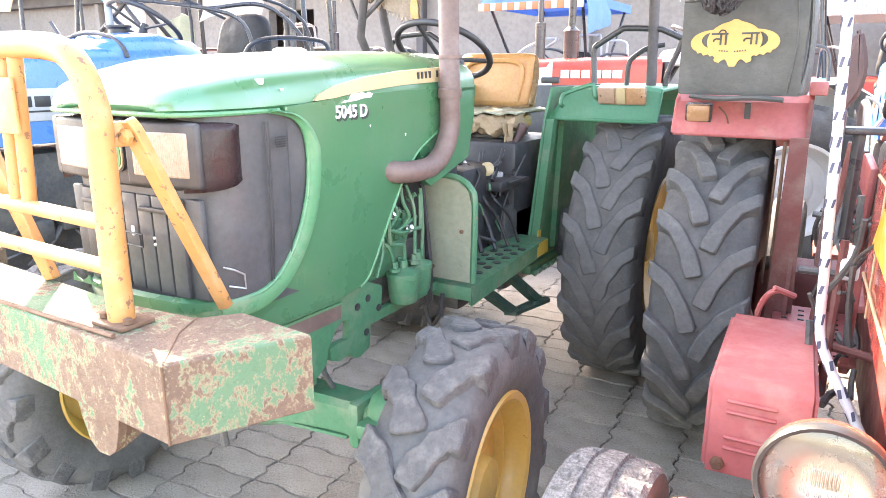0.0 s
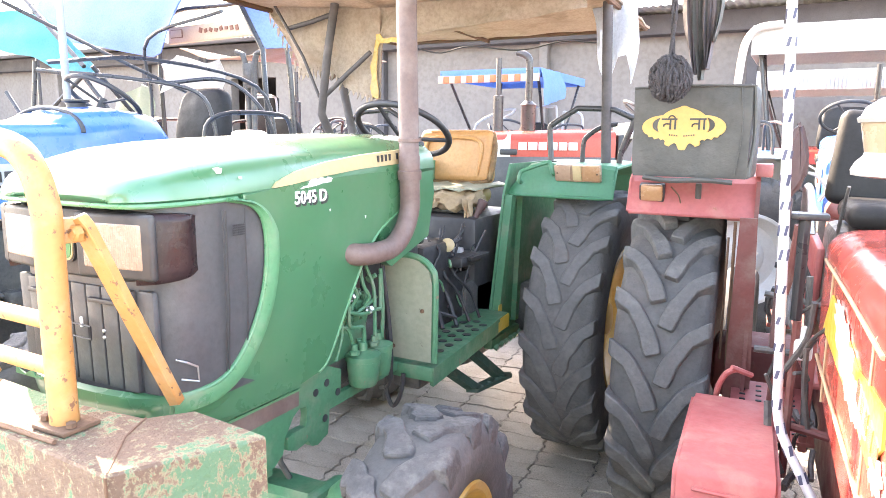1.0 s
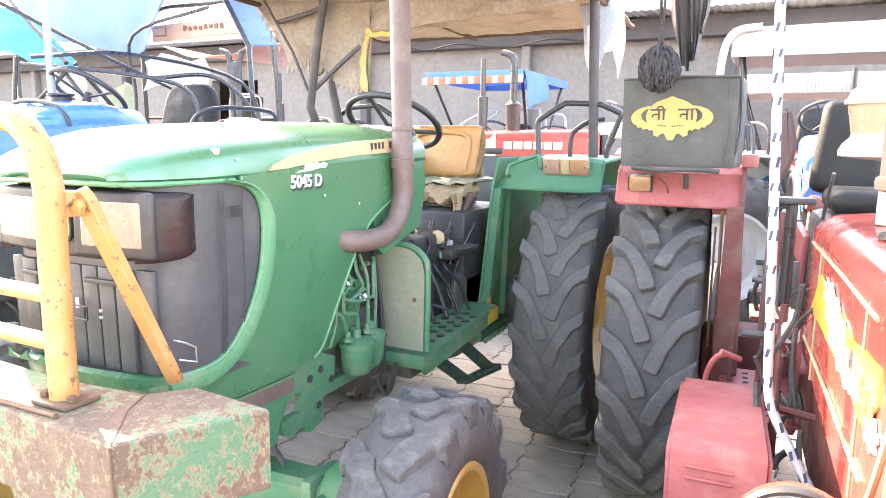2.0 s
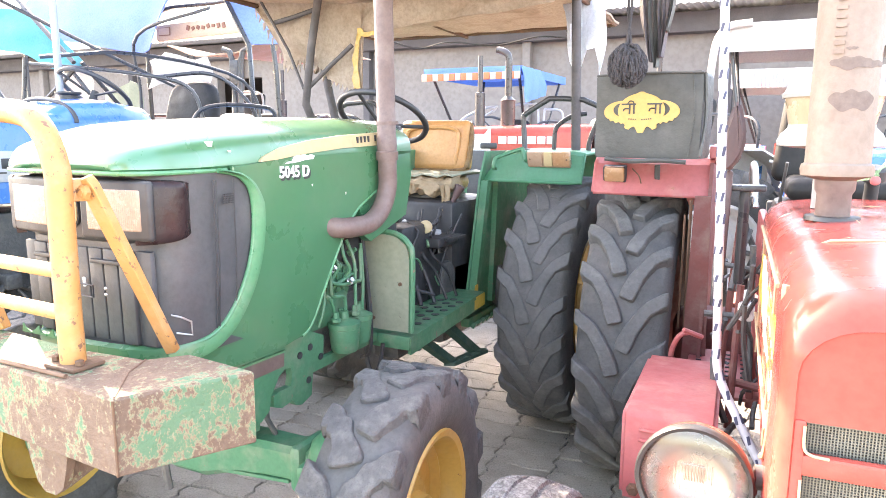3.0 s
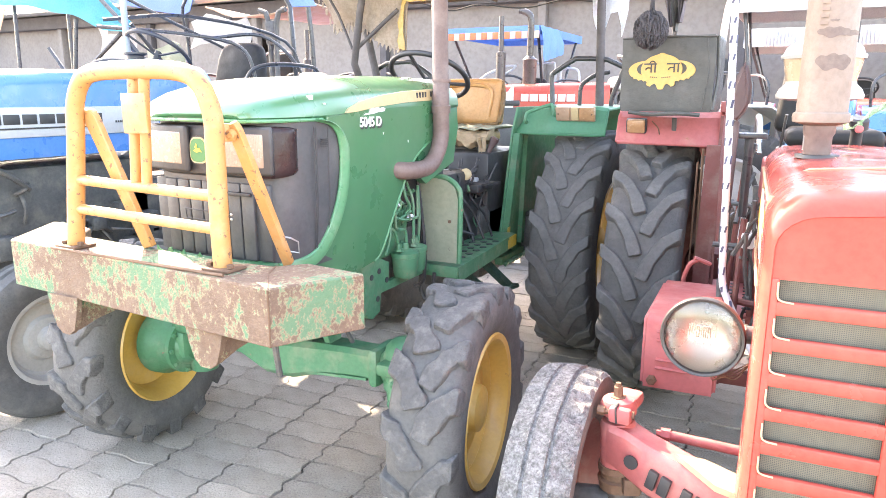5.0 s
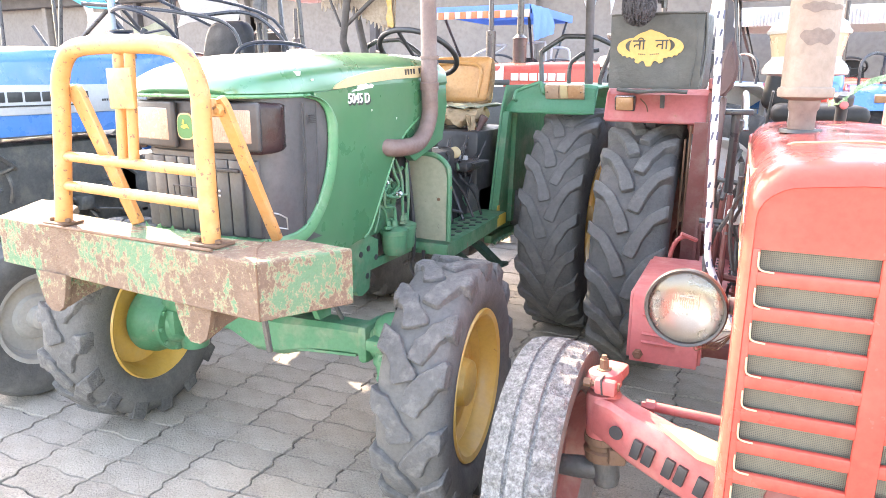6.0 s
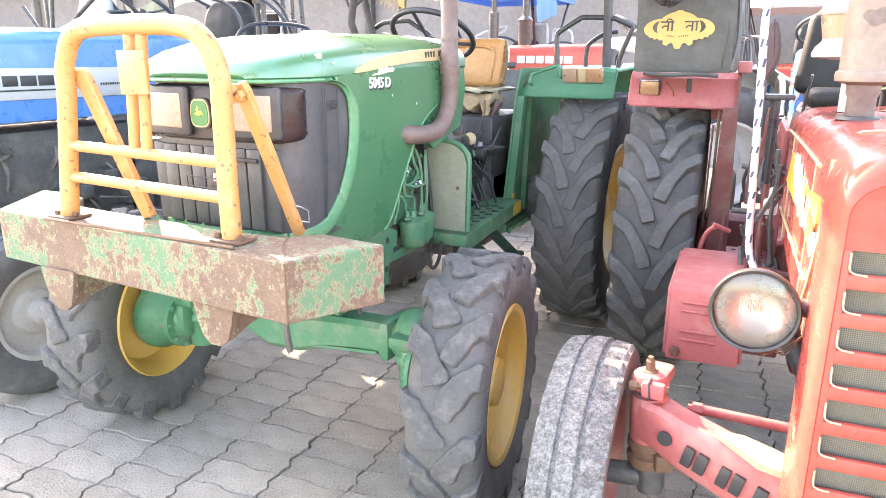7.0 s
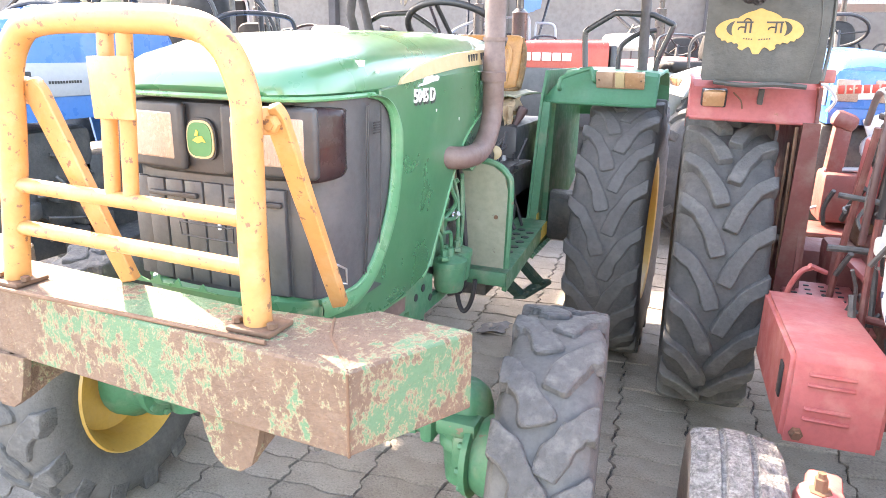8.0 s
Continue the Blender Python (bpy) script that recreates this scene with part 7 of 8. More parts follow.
def bag_and_tassel():
    bag = thing("delivery_bag", (-0.307, 2.885, 1.478), -5, origin=(0, 0, 0), label="black canvas box bag with a yellow printed emblem", category="bag")
    w, d, h = 0.405, 0.2, 0.325
    bm = B()
    rings = []
    rng = random.Random(2)
    for z, k in ((0.0, 0.97), (0.015, 0.995), (0.1, 1.0), (0.22, 1.004), (0.31, 1.0), (h - 0.008, 0.985), (h, 0.95)):
        ring = []
        n = 12
        for sx, sy, ux, uy in ((-1, -1, 1, 0), (1, -1, 0, 1), (1, 1, -1, 0), (-1, 1, 0, -1)):
            for i in range(n):
                t = i / n
                ring.append((k * (sx + 2 * ux * t) * w / 2 + rng.uniform(-0.0018, 0.0018), k * (sy + 2 * uy * t) * d / 2 + 0.004 * math.sin(9 * t + z * 14) * (uy == 0), z))
        rings.append(ring)
    loft(bm, rings)
    part("bag_body", bm, BLACK_BAG, bag, angle=50)
    for x in (0.165,):
        bm = B()
        tube(bm, [(x, -d / 2 - 0.002, h - 0.01), (x + 0.012, -d / 2 - 0.005, 0.17), (x - 0.004, -d / 2 - 0.003, 0.01)], 0.0022, 6, per=4)
        part("crease", bm, BLACK_BAG, bag)
    bm = B()
    tube(bm, [(w / 2 + 0.004, -d / 2, 0.01), (w / 2 + 0.012, -d / 2 + 0.02, 0.16), (w / 2 + 0.003, -d / 2 + 0.01, 0.32)], 0.007, 6, per=4)
    tube(bm, [(-w / 2, -d / 2, h - 0.006), (0.0, -d / 2 - 0.004, h - 0.002), (w / 2, -d / 2, h - 0.008)], 0.005, 6, per=4)
    part("bag_piping", bm, BLACK_BAG, bag)
    y0 = -d / 2 - 0.007
    cx, cz = -0.022, 0.182
    drips = [(-143, 0.008, 9), (-122, 0.020, 9), (-90, 0.026, 10), (-58, 0.020, 9), (-37, 0.008, 8), (90, -0.006, 8)]
    blob = []
    for k in range(120):
        t = 2 * math.pi * k / 120
        deg = math.degrees(math.atan2(math.sin(t), math.cos(t)))
        extra = sum(h_ * min(1.0, 1.4 * math.exp(-((deg - d_) / w_) ** 2)) for d_, h_, w_ in drips)
        dip = 0.007 if -165 < deg < -15 else 0.0
        blob.append((cx + 0.090 * math.cos(t) + (0.010 * math.cos(t) if extra > 0.012 else 0.0), cz + (0.066 - dip) * math.sin(t) - extra))
    bm = B()
    prism(bm, blob, "y", y0 + 0.0008, y0 + 0.012)
    part("emblem_disc", bm, PRINT, bag)
    for s in (-1, 1):
        bm = B()
        outer = [(0.068 + 0.078 * math.cos(radians(a_)), -0.004 + 0.043 * math.sin(radians(a_)) - (0.004 * math.sin(a_ * 0.35) if a_ < -35 else 0)) for a_ in range(-120, 91, 6)]
        inner = [(0.066 + 0.043 * math.cos(radians(a_)), 0.004 + 0.028 * math.sin(radians(a_))) for a_ in range(-90, 91, 10)]
        prism(bm, [(cx + s * a_, cz + b_) for a_, b_ in outer + inner[::-1]], "y", y0 + 0.0012, y0 + 0.012)
        part("emblem_wing", bm, PRINT, bag)
    for x0, hook in ((-0.070, True), (0.030, False)):
        bm = B()
        box(bm, (x0, y0, 0.207), (0.056, 0.004, 0.006))
        box(bm, (x0 + 0.004, y0, 0.188), (0.006, 0.004, 0.036))
        box(bm, (x0 + 0.021, y0, 0.188), (0.006, 0.004, 0.036))
        tube(bm, [(x0 + 0.002, y0, 0.190), (x0 - 0.012, y0, 0.191), (x0 - 0.019, y0, 0.187), (x0 - 0.020, y0, 0.180)], 0.003, 6)
        if hook:
            tube(bm, [(x0 + 0.021, y0, 0.207), (x0 + 0.016, y0, 0.217), (x0 + 0.004, y0, 0.219), (x0 - 0.004, y0, 0.210)], 0.0026, 6, per=3)
        part("printed_mark", bm, INK, bag)
    bm = B()
    for k in range(11):
        if k not in (4, 5):
            box(bm, (cx - 0.045 + 0.0085 * k, y0 + 0.0006, 0.147 + 0.0008 * abs(k - 5)), (0.004, 0.003, 0.005))
    tagged(part("printed_line", bm, INK, bag), kind="stuff")
    # strap under the bag
    bm = B()
    tube(bm, [(-0.15, -0.12, -0.004), (-0.05, -0.135, -0.012), (0.06, -0.135, -0.006), (0.16, -0.12, -0.012)], 0.009, 7, per=4)
    part("bag_strap", bm, BLACK_BAG, bag)

    # dark woollen pompom on a cord
    t = thing("tassel", (-0.364, 2.62, 1.73), origin=(-0.364, 2.62, 1.73), label="black wool pompom hanging on a twisted cord", category="tassel")
    c = Vector((-0.364, 2.62, 1.815))
    rng = random.Random(9)
    bm = B()
    bmesh.ops.create_icosphere(bm, subdivisions=3, radius=0.058, matrix=Matrix.Translation(c) @ Matrix.Diagonal((1, 1, 1.15, 1)))
    for k in range(520):
        az, up = rng.uniform(0, 2 * math.pi), rng.uniform(-1.0, 1.0)
        flat = math.sqrt(1 - up * up)
        n_ = Vector((math.cos(az) * flat, math.sin(az) * flat, up))
        fall = Vector((rng.uniform(-0.4, 0.4), rng.uniform(-0.4, 0.4), -1.0))
        fall = (fall - n_ * fall.dot(n_)) * rng.uniform(0.012, 0.026)
        p_ = c + Vector((n_.x, n_.y, n_.z * 1.15)) * rng.uniform(0.058, 0.067)
        tube(bm, [p_ - fall - n_ * 0.008, p_ + n_ * 0.004, p_ + fall - n_ * 0.004], 0.0046, 5, per=3)
    part("pompom", bm, WOOL, t)
    bm = B()
    for ph in (0, math.pi):
        tube(bm, [c + Vector((0.006 * math.cos(14 * u + ph), 0.006 * math.sin(14 * u + ph), 0.05 + 0.7 * u)) for u in [k / 40 for k in range(41)]], 0.006, 6)
    part("cord", bm, WOOL, t)
    # dark cloth draped from above beside it
    cl = thing("draped_cloth", (-0.288, 2.72, 1.815), origin=(-0.288, 2.72, 1.815), label="dark cloth strips hanging from the canopy frame", category="cloth")
    brown_cloth = surface("grey_brown_cloth", (0.10, 0.085, 0.09), (0.15, 0.12, 0.12), rough=0.9, amount=0.5, bump=0.4)
    for xb, xt, wd, zb, ph in ((-0.300, -0.350, 0.052, 1.835, 0.0), (-0.288, -0.305, 0.055, 1.815, 1.3), (-0.270, -0.262, 0.045, 1.85, 2.1), (-0.248, -0.236, 0.022, 1.94, 0.7)):
        rows = []
        for k in range(19):
            v = k / 18
            mid = xb + (xt - xb) * (1 - math.exp(-4.5 * v)) + 0.006 * math.sin(7 * v + ph)
            wide = wd * (0.22 + 0.78 * min(1.0, v / 0.22))
            rows.append([(mid + wide * (i / 8 - 0.5), 2.735 + 0.009 * math.sin(i * 2.2 + ph + 3 * v) - 0.004 * ph + 0.08 * v, zb + (2.6 - zb) * v) for i in range(9)])
        bm = B()
        sheet(bm, rows, 0.004)
        part("strip", bm, brown_cloth if ph in (0.0, 2.1) else BLACK_BAG, cl, angle=60)


bag_and_tassel()
# ---- the other tractors of the yard ----
def plain_tractor(name, base, rz, paint, label, fender=None, rim=None, hood_top=1.50, hood_w=0.3, front_r=0.38, stack=True, band=None, seat_mat=None, roof=None, roof_mat=None, side_bars=0, grille_mat=None, grille_z=None, tank=False, group="parked tractors"):
    """A parked tractor: rear axle over its base, nose towards minus y."""
    g = thing(name, base, rz, label=label, category="tractor", group=group)
    fender = fender or paint
    seat_mat = seat_mat or VINYL

    def ring(y, h, zb, zt, r=0.07, n=5):
        pts = [(-h, y, zb)] + [(-h + r - r * math.cos(math.pi / 2 * k / n), y, zt - r + r * math.sin(math.pi / 2 * k / n)) for k in range(n + 1)]
        return pts + [(0, y, zt + 0.015)] + [(-p[0], p[1], p[2]) for p in pts[::-1]]

    zb = hood_top - 0.42
    bm = B()
    loft(bm, [ring(-2.33, hood_w * 0.9, zb, hood_top - 0.09), ring(-2.28, hood_w * 0.96, zb, hood_top - 0.04), ring(-2.1, hood_w, zb, hood_top), ring(-1.5, hood_w, zb, hood_top + 0.02), ring(-0.95, hood_w, zb, hood_top + 0.03)])
    hood = part("hood", bm, paint, g)
    if tank:
        bm = B()
        loft(bm, [ring(y, hood_w * k, hood_top - 0.28, hood_top + dz, 0.12) for y, k, dz in ((-1.15, 0.98, 0.03), (-1.0, 1.02, 0.09), (-0.75, 1.03, 0.11), (-0.52, 1.0, 0.08), (-0.43, 0.9, 0.0))])
        part("fuel_tank", bm, paint, g)
        bm = B()
        lathe(bm, (-0.05, -0.8, hood_top + 0.11), (0, 0, 1), [(0, 0.05), (0.03, 0.05), (0.04, 0.07), (0.05, 0.07), (0.055, 0)], 20)
        part("filler_cap", bm, BLACK, g)
        bm = B()
        tube(bm, [p for p in [(hood_w * 1.03 * math.cos(t), -1.02, hood_top - 0.02 + 0.13 * math.sin(t)) for t in [math.pi * k / 16 for k in range(17)]]], 0.012, 8)
        part("tank_strap", bm, BLACK, g)
    if band:
        for s in (-1, 1):
            bm = B()
            box(bm, (s * (hood_w + 0.003), -1.62, hood_top - 0.24), (0.012, 1.3, 0.15), bev=0.004)
            b = part("side_band", bm, band, hood)
            for k in range(side_bars):
                bm = B()
                yk, zk = -2.05 + 0.093 * k, hood_top - 0.225
                box(bm, (s * (hood_w + 0.0095), yk, zk), (0.006, 0.083 if k % 3 else 0.076, 0.05), bev=0.004)
                part("name_bar", bm, INK, b)
            if side_bars:
                bm = B()
                box(bm, (s * (hood_w + 0.0095), -1.72, hood_top - 0.27), (0.005, 0.6, 0.008))
                for k in range(12):
                    box(bm, (s * (hood_w + 0.0095), -1.27 + 0.015 * k, hood_top - 0.25), (0.005, 0.009, 0.012))
                tagged(part("small_print", bm, INK, b), kind="stuff")
    bm = B()
    gz0, gz1 = grille_z or ((zb + hood_top) / 2 - 0.51, (zb + hood_top) / 2 + 0.11)
    box(bm, (0, -2.31, (gz0 + gz1) / 2), (hood_w * 1.7, 0.06, gz1 - gz0), bev=0.02)
    grille = part("grille", bm, grille_mat or GRILLE, g)
    for s in (-1, 1):
        bm = B()
        box(bm, (s * hood_w * 0.5, -2.345, hood_top - 0.22), (hood_w * 0.62, 0.02, 0.13), bev=0.015)
        part("headlamp", bm, LAMP_FACE, grille)
    for nm, c, sz, bv in (("engine", (0, -1.6, 0.86), (0.4, 1.25, 0.62), 0.04), ("gearbox", (0, -0.6, 0.78), (0.4, 1.1, 0.5), 0.05), ("rear_axle", (0, 0, 0.68), (1.1, 0.28, 0.28), 0.06), ("front_axle", (0, -1.95, 0.52), (0.9, 0.12, 0.14), 0.03)):
        bm = B()
        box(bm, c, sz, bev=bv)
        part(nm, bm, IRON, g)
    rng = random.Random(len(name) + int(base[0] * 10))
    for s in (-1, 1):
        bm = B()
        for k in range(16):
            p = Vector((s * rng.uniform(0.2, 0.27), rng.uniform(-2.1, -1.0), rng.uniform(0.65, 1.1)))
            q = p + Vector((0, rng.uniform(-0.25, 0.25), rng.uniform(-0.2, 0.2)))
            tube(bm, [p, (p + q) / 2 + Vector((s * 0.03, 0, 0)), q], rng.uniform(0.006, 0.016), 6, per=2)
        for k in range(7):
            c = (s * 0.23, rng.uniform(-2.0, -1.0), rng.uniform(0.62, 1.1))
            box(bm, c, (0.1, rng.uniform(0.06, 0.16), rng.uniform(0.05, 0.14)), bev=0.012)
        tagged(part("engine_fitting", bm, IRON if s > 0 else BLACK, g), kind="stuff")
        wheel(g, (s * 0.70, 0, 0.66), 0.66, 0.36, 0.36, rim or GREY_RIM, s, dish=0.12, lug=0.034, count=18, sweep=0.16, lug_w=0.085, spin=rng.uniform(0, 20), name="rear_wheel")
        # plain front wheel
        bm = B()
        r = front_r
        lathe(bm, (s * 0.6, -2.02, r), (s, 0, 0), [(-0.07, r * 0.55), (-0.095, r * 0.7), (-0.1, r * 0.88), (-0.085, r * 0.96), (-0.05, r), (-0.045, r * 0.97), (-0.02, r * 0.97), (-0.015, r), (0.015, r), (0.02, r * 0.97), (0.045, r * 0.97), (0.05, r), (0.085, r * 0.96), (0.1, r * 0.88), (0.095, r * 0.7), (0.07, r * 0.55)], 48)
        rimb = rim_mesh(r * 0.56, 0.16, 0.05, hub=0.06, bolts=6, outward=s)
        rimb.transform(Matrix.Translation((s * 0.6, -2.02, r)))
        fw = part("front_wheel", rimb, rim or GREY_RIM, g)
        part("tyre", bm, TYRE, fw)
        bm = B()
        arc = [(-0.50, 1.25), (-0.42, 1.40), (-0.2, 1.47), (0.3, 1.47), (0.55, 1.33), (0.66, 1.1)]
        loft(bm, [[(s * 0.36, y, z), (s * 0.6, y - 0.01, z + 0.01), (s * 0.88, y, z)] for y, z in arc], close=False)
        thicken(bm, 0.012)
        f = part("mudguard", bm, fender, g)
        bm = B()
        prism(bm, [(-0.5, 1.25), (-0.42, 1.4), (-0.2, 1.47), (0.3, 1.47), (0.55, 1.33), (0.6, 0.8), (-0.4, 0.7)], "x", s * 0.36, s * 0.375)
        part("mudguard_wall", bm, fender, f)
        bm = B()
        box(bm, (s * 0.62, -0.47, 1.36), (0.16, 0.05, 0.07), (20, 0, 0), bev=0.01)
        part("marker_lamp", bm, AMBER, f)
        bm = B()
        tube(bm, [(s * 0.42, -0.3, 1.46), (s * 0.42, -0.3, 1.66), (s * 0.5, -0.2, 1.74), (s * 0.62, 0.1, 1.74), (s * 0.64, 0.2, 1.68), (s * 0.64, 0.22, 1.46)], 0.014, 8, per=4)
        part("grab_rail", bm, BLACK_TUBE, f)
    # driver's place
    bm = B()
    zc = 1.58 + hood_top - 1.5
    rings = []
    for y_, k_ in ((0.03, 0.86), (0.045, 0.96), (0.08, 1.0), (0.11, 0.96), (0.125, 0.88)):
        ring_ = []
        for q in range(32):
            t = 2 * math.pi * q / 32
            u_, v_ = math.copysign(abs(math.cos(t)) ** 0.5, math.cos(t)), math.copysign(abs(math.sin(t)) ** 0.5, math.sin(t))
            ring_.append((0.02 + u_ * 0.225 * k_ * (1 - 0.1 * v_), y_ + v_ * 0.035, zc + v_ * 0.2 * k_))
        rings.append(ring_)
    loft(bm, rings)
    box(bm, (0.02, -0.16, 1.33 + hood_top - 1.5), (0.46, 0.44, 0.1), bev=0.045, seg=3)
    box(bm, (0.02, -0.1, 1.1), (0.26, 0.26, 0.5), bev=0.03)
    part("seat", bm, seat_mat, g, angle=60)
    wc = Vector((0, -0.66, hood_top + 0.17))
    tl = Euler((radians(-35), 0, 0)).to_matrix()
    bm = B()
    tube(bm, [wc + tl @ Vector((math.cos(t) * 0.21, math.sin(t) * 0.21, 0)) for t in [2 * math.pi * k / 32 for k in range(33)]], 0.014, 8)
    for k in range(3):
        t = 2 * math.pi * k / 3
        tube(bm, [wc + tl @ Vector((0, 0, -0.03)), wc + tl @ Vector((math.cos(t) * 0.2, math.sin(t) * 0.2, 0))], 0.008, 6)
    tube(bm, [wc, wc + tl @ Vector((0, 0.05, -0.4))], 0.022, 8)
    part("steering_wheel", bm, BLACK, g)
    bm = B()
    box(bm, (0, -0.9, hood_top - 0.2), (hood_w * 1.8, 0.06, 0.4), bev=0.02)
    part("dash", bm, BLACK, g)
    bm = B()
    for s in (-1, 1):
        box(bm, (s * 0.3, -0.7, 0.62), (0.26, 0.7, 0.02), bev=0.004)
    part("footplate", bm, IRON, g)
    if stack:
        bm = B()
        lathe(bm, (stack if isinstance(stack, float) else -hood_w * 0.5, -1.5, hood_top - 0.02), (0, 0, 1), [(0, 0.03), (0.12, 0.03), (0.13, 0.055), (0.55, 0.055), (0.56, 0.028), (0.95, 0.028), (0.95, 0)], 16)
        part("exhaust_pipe", bm, STACK, g)
    if roof:
        x0, x1, y0, y1, z, drop = roof
        for x in (x0 + 0.06, x1 - 0.06):
            for y in (y0 + 0.15, y1 - 0.1):
                bm = B()
                tube(bm, [(x * 0.8, max(-0.3, min(0.3, y)), 1.46), (x, y, z - 0.1), (x * 0.97, y, z)], 0.018, 8, per=3)
                part("canopy_post", bm, BLACK_TUBE, g)
        bm = B()
        sheet(bm, sagging(x0, x1, y0, y1, z, 8, 6, sag=-0.04, rough=0.006, seed=3), 0.02)
        can = part("canopy", bm, roof_mat or CANVAS, g, angle=60)
        if drop:
            for y in (y0, y1):
                bm = B()
                sheet(bm, [[(x0 + (x1 - x0) * i / 14, y + 0.012 * math.sin(i * 2.4 + j), z + 0.01 - drop * j / 3) for i in range(15)] for j in range(4)], 0.008)
                part("valance", bm, roof_mat or CANVAS, can, angle=60)
            for x in (x0, x1):
                bm = B()
                sheet(bm, [[(x, y0 + (y1 - y0) * i / 8, z + 0.01 - drop * j / 3) for i in range(9)] for j in range(4)], 0.008)
                part("valance", bm, roof_mat or CANVAS, can, angle=60)
    return g, hood


# the blue one beside the green tractor
blue, bh = plain_tractor("blue_tractor", (-3.55, 3.52, 0), 0, BLUE, "blue tractor with a silver side band and black seat", hood_top=1.64, hood_w=0.3, band=SILVER, side_bars=8, tank=True, stack=False, rim=GREY_RIM, front_r=0.385)
bm = B()
lathe(bm, (-0.12, -0.80, 1.80), (0.0, 0, 1), [(0, 0.02), (0.9, 0.02), (0.9, 0)], 12)
part("exhaust_pipe", bm, surface("pale_blue_pipe", (0.25, 0.28, 0.32), (0.2, 0.23, 0.27), rough=0.5, amount=0.5), blue)
for pts in ([(0.44, -0.25, 1.46), (0.44, -0.25, 1.66), (0.36, -0.3, 1.86), (0.1, -0.55, 1.93), (-0.45, -0.75, 1.98)], [(-0.75, 0.3, 1.46), (-0.72, 0.28, 1.9), (-0.62, 0.2, 2.28), (0.1, 0.2, 2.42)], [(-0.65, -0.55, 2.05), (-0.3, -0.1, 2.1), (0.1, 0.5, 1.95), (0.2, 0.6, 1.5)], [(-0.9, -0.65, 2.42), (-0.55, -0.1, 2.1), (-0.35, 0.3, 1.9)],
            [(0.55, 0.2, 1.46), (0.52, 0.1, 1.75), (0.3, 0.0, 1.95), (0.0, -0.2, 1.93)]):
    bm = B()
    tube(bm, pts, 0.0125, 9, per=5)
    part("canopy_tube", bm, BLACK_TUBE, blue)
bm = B()
sheet(bm, [[(-0.19 + 0.26 * j / 8 + (0.17 - 0.12 * j / 8) * i / 4 + 0.01 * math.sin(j * 1.7), 0.62 + 0.06 * i + 0.02 * math.sin(j), 2.66 - 0.43 * j / 8 + 0.03 * i / 4) for i in range(5)] for j in range(9)], 0.006)
part("canopy_edge", bm, BLUE_TARP, blue, "folded blue tarpaulin edge", angle=60)
# unseen sheet over the blue tractor, added to cut a sun patch on the paving
bm = B()
sheet(bm, sagging(-1.2, 0.35, -1.0, 0.7, 2.78, 10, 10, sag=0.05, rough=0.01, seed=6), 0.01)
part("canopy", bm, BLUE_TARP, blue, "blue tarpaulin canopy added out of view to block sun", angle=60)
bm = B()
tube(bm, [(-0.30, 0.62, 2.8), (-0.1, 0.6, 2.52), (0.08, 0.6, 2.22), (0.12, 0.6, 1.5)], 0.02, 8)
part("canopy_tube", bm, BLACK_TUBE, blue)

# cream-canopied tractor behind it, seen from the rear
cream, _ = plain_tractor("canopy_tractor", (-4.66, 5.85, 0), 180, RED, "parked red tractor under a cream canopy", stack=False)
bm = B()
sheet(bm, [[(-0.60 + 1.2 * i / 10, -0.9 + 0.22 * j, 2.40 - 0.11 * math.sin(math.pi * i / 10) * (j / 8) + 0.012 * math.sin(i * 1.3 + j)) for i in range(11)] for j in range(9)], 0.012)
part("canopy", bm, CREAM_ROOF, cream, angle=60)
bm = B()
box(bm, (0, 0.95, 2.52), (1.24, 0.05, 0.155), (0, 1.5, 0), bev=0.015)
fascia = part("fascia", bm, CREAM_ROOF, cream, "cream fascia with faded brown print")
rng = random.Random(5)
for k in range(8):
    bm = B()
    box(bm, (-0.24 + 0.062 * k, 0.98, 2.527 + rng.uniform(-0.006, 0.006)), (0.034, 0.008, 0.045 if k in (0, 7) else rng.uniform(0.026, 0.04)), (0, rng.uniform(-25, 25), 0))
    part("print_bar", bm, PINK_PRINT, fascia)
for s in (-1, 1):
    bm = B()
    box(bm, (s * 0.50, 0.978, 2.515), (0.15, 0.01, 0.075), bev=0.01)
    part("fascia_lamp", bm, PINK_PRINT, fascia)
    bm = B()
    box(bm, (s * 0.50, 0.981, 2.515), (0.138, 0.01, 0.063), bev=0.01)
    part("fascia_lamp", bm, CREAM_ROOF, fascia)
    bm = B()
    tube(bm, [(s * 0.80, 0.9, 1.2), (s * 0.77, 0.95, 2.3), (s * 0.64, 0.98, 2.62), (s * 0.42, 1.0, 2.715), (s * 0.1, 1.0, 2.72), (0, 1.0, 2.72)], 0.022, 9, per=4)
    part("roll_bar", bm, BLACK_TUBE, cream)
    bm = B()
    tube(bm, [(-0.30 + s * 0.16, 0.9, 2.33), (-0.30 + s * 0.05, 0.9, 2.22), (-0.30 + s * 0.03, 0.9, 1.4)], 0.026, 8, per=3)
    part("stay", bm, IRON, cream)
bm = B()
box(bm, (-0.28, 0.9, 2.12), (0.11, 0.05, 0.22), bev=0.01)
part("latch_box", bm, IRON, cream)
for pts in ([(0.36, 0.85, 2.30), (0.34, 0.85, 1.9)], [(0.28, 0.85, 2.30), (0.27, 0.8, 1.7)], [(0.4, 0.85, 2.0), (0.3, 0.8, 1.96)]):
    bm = B()
    tube(bm, pts, 0.016, 7)
    part("canopy_post", bm, BLACK_TUBE, cream)

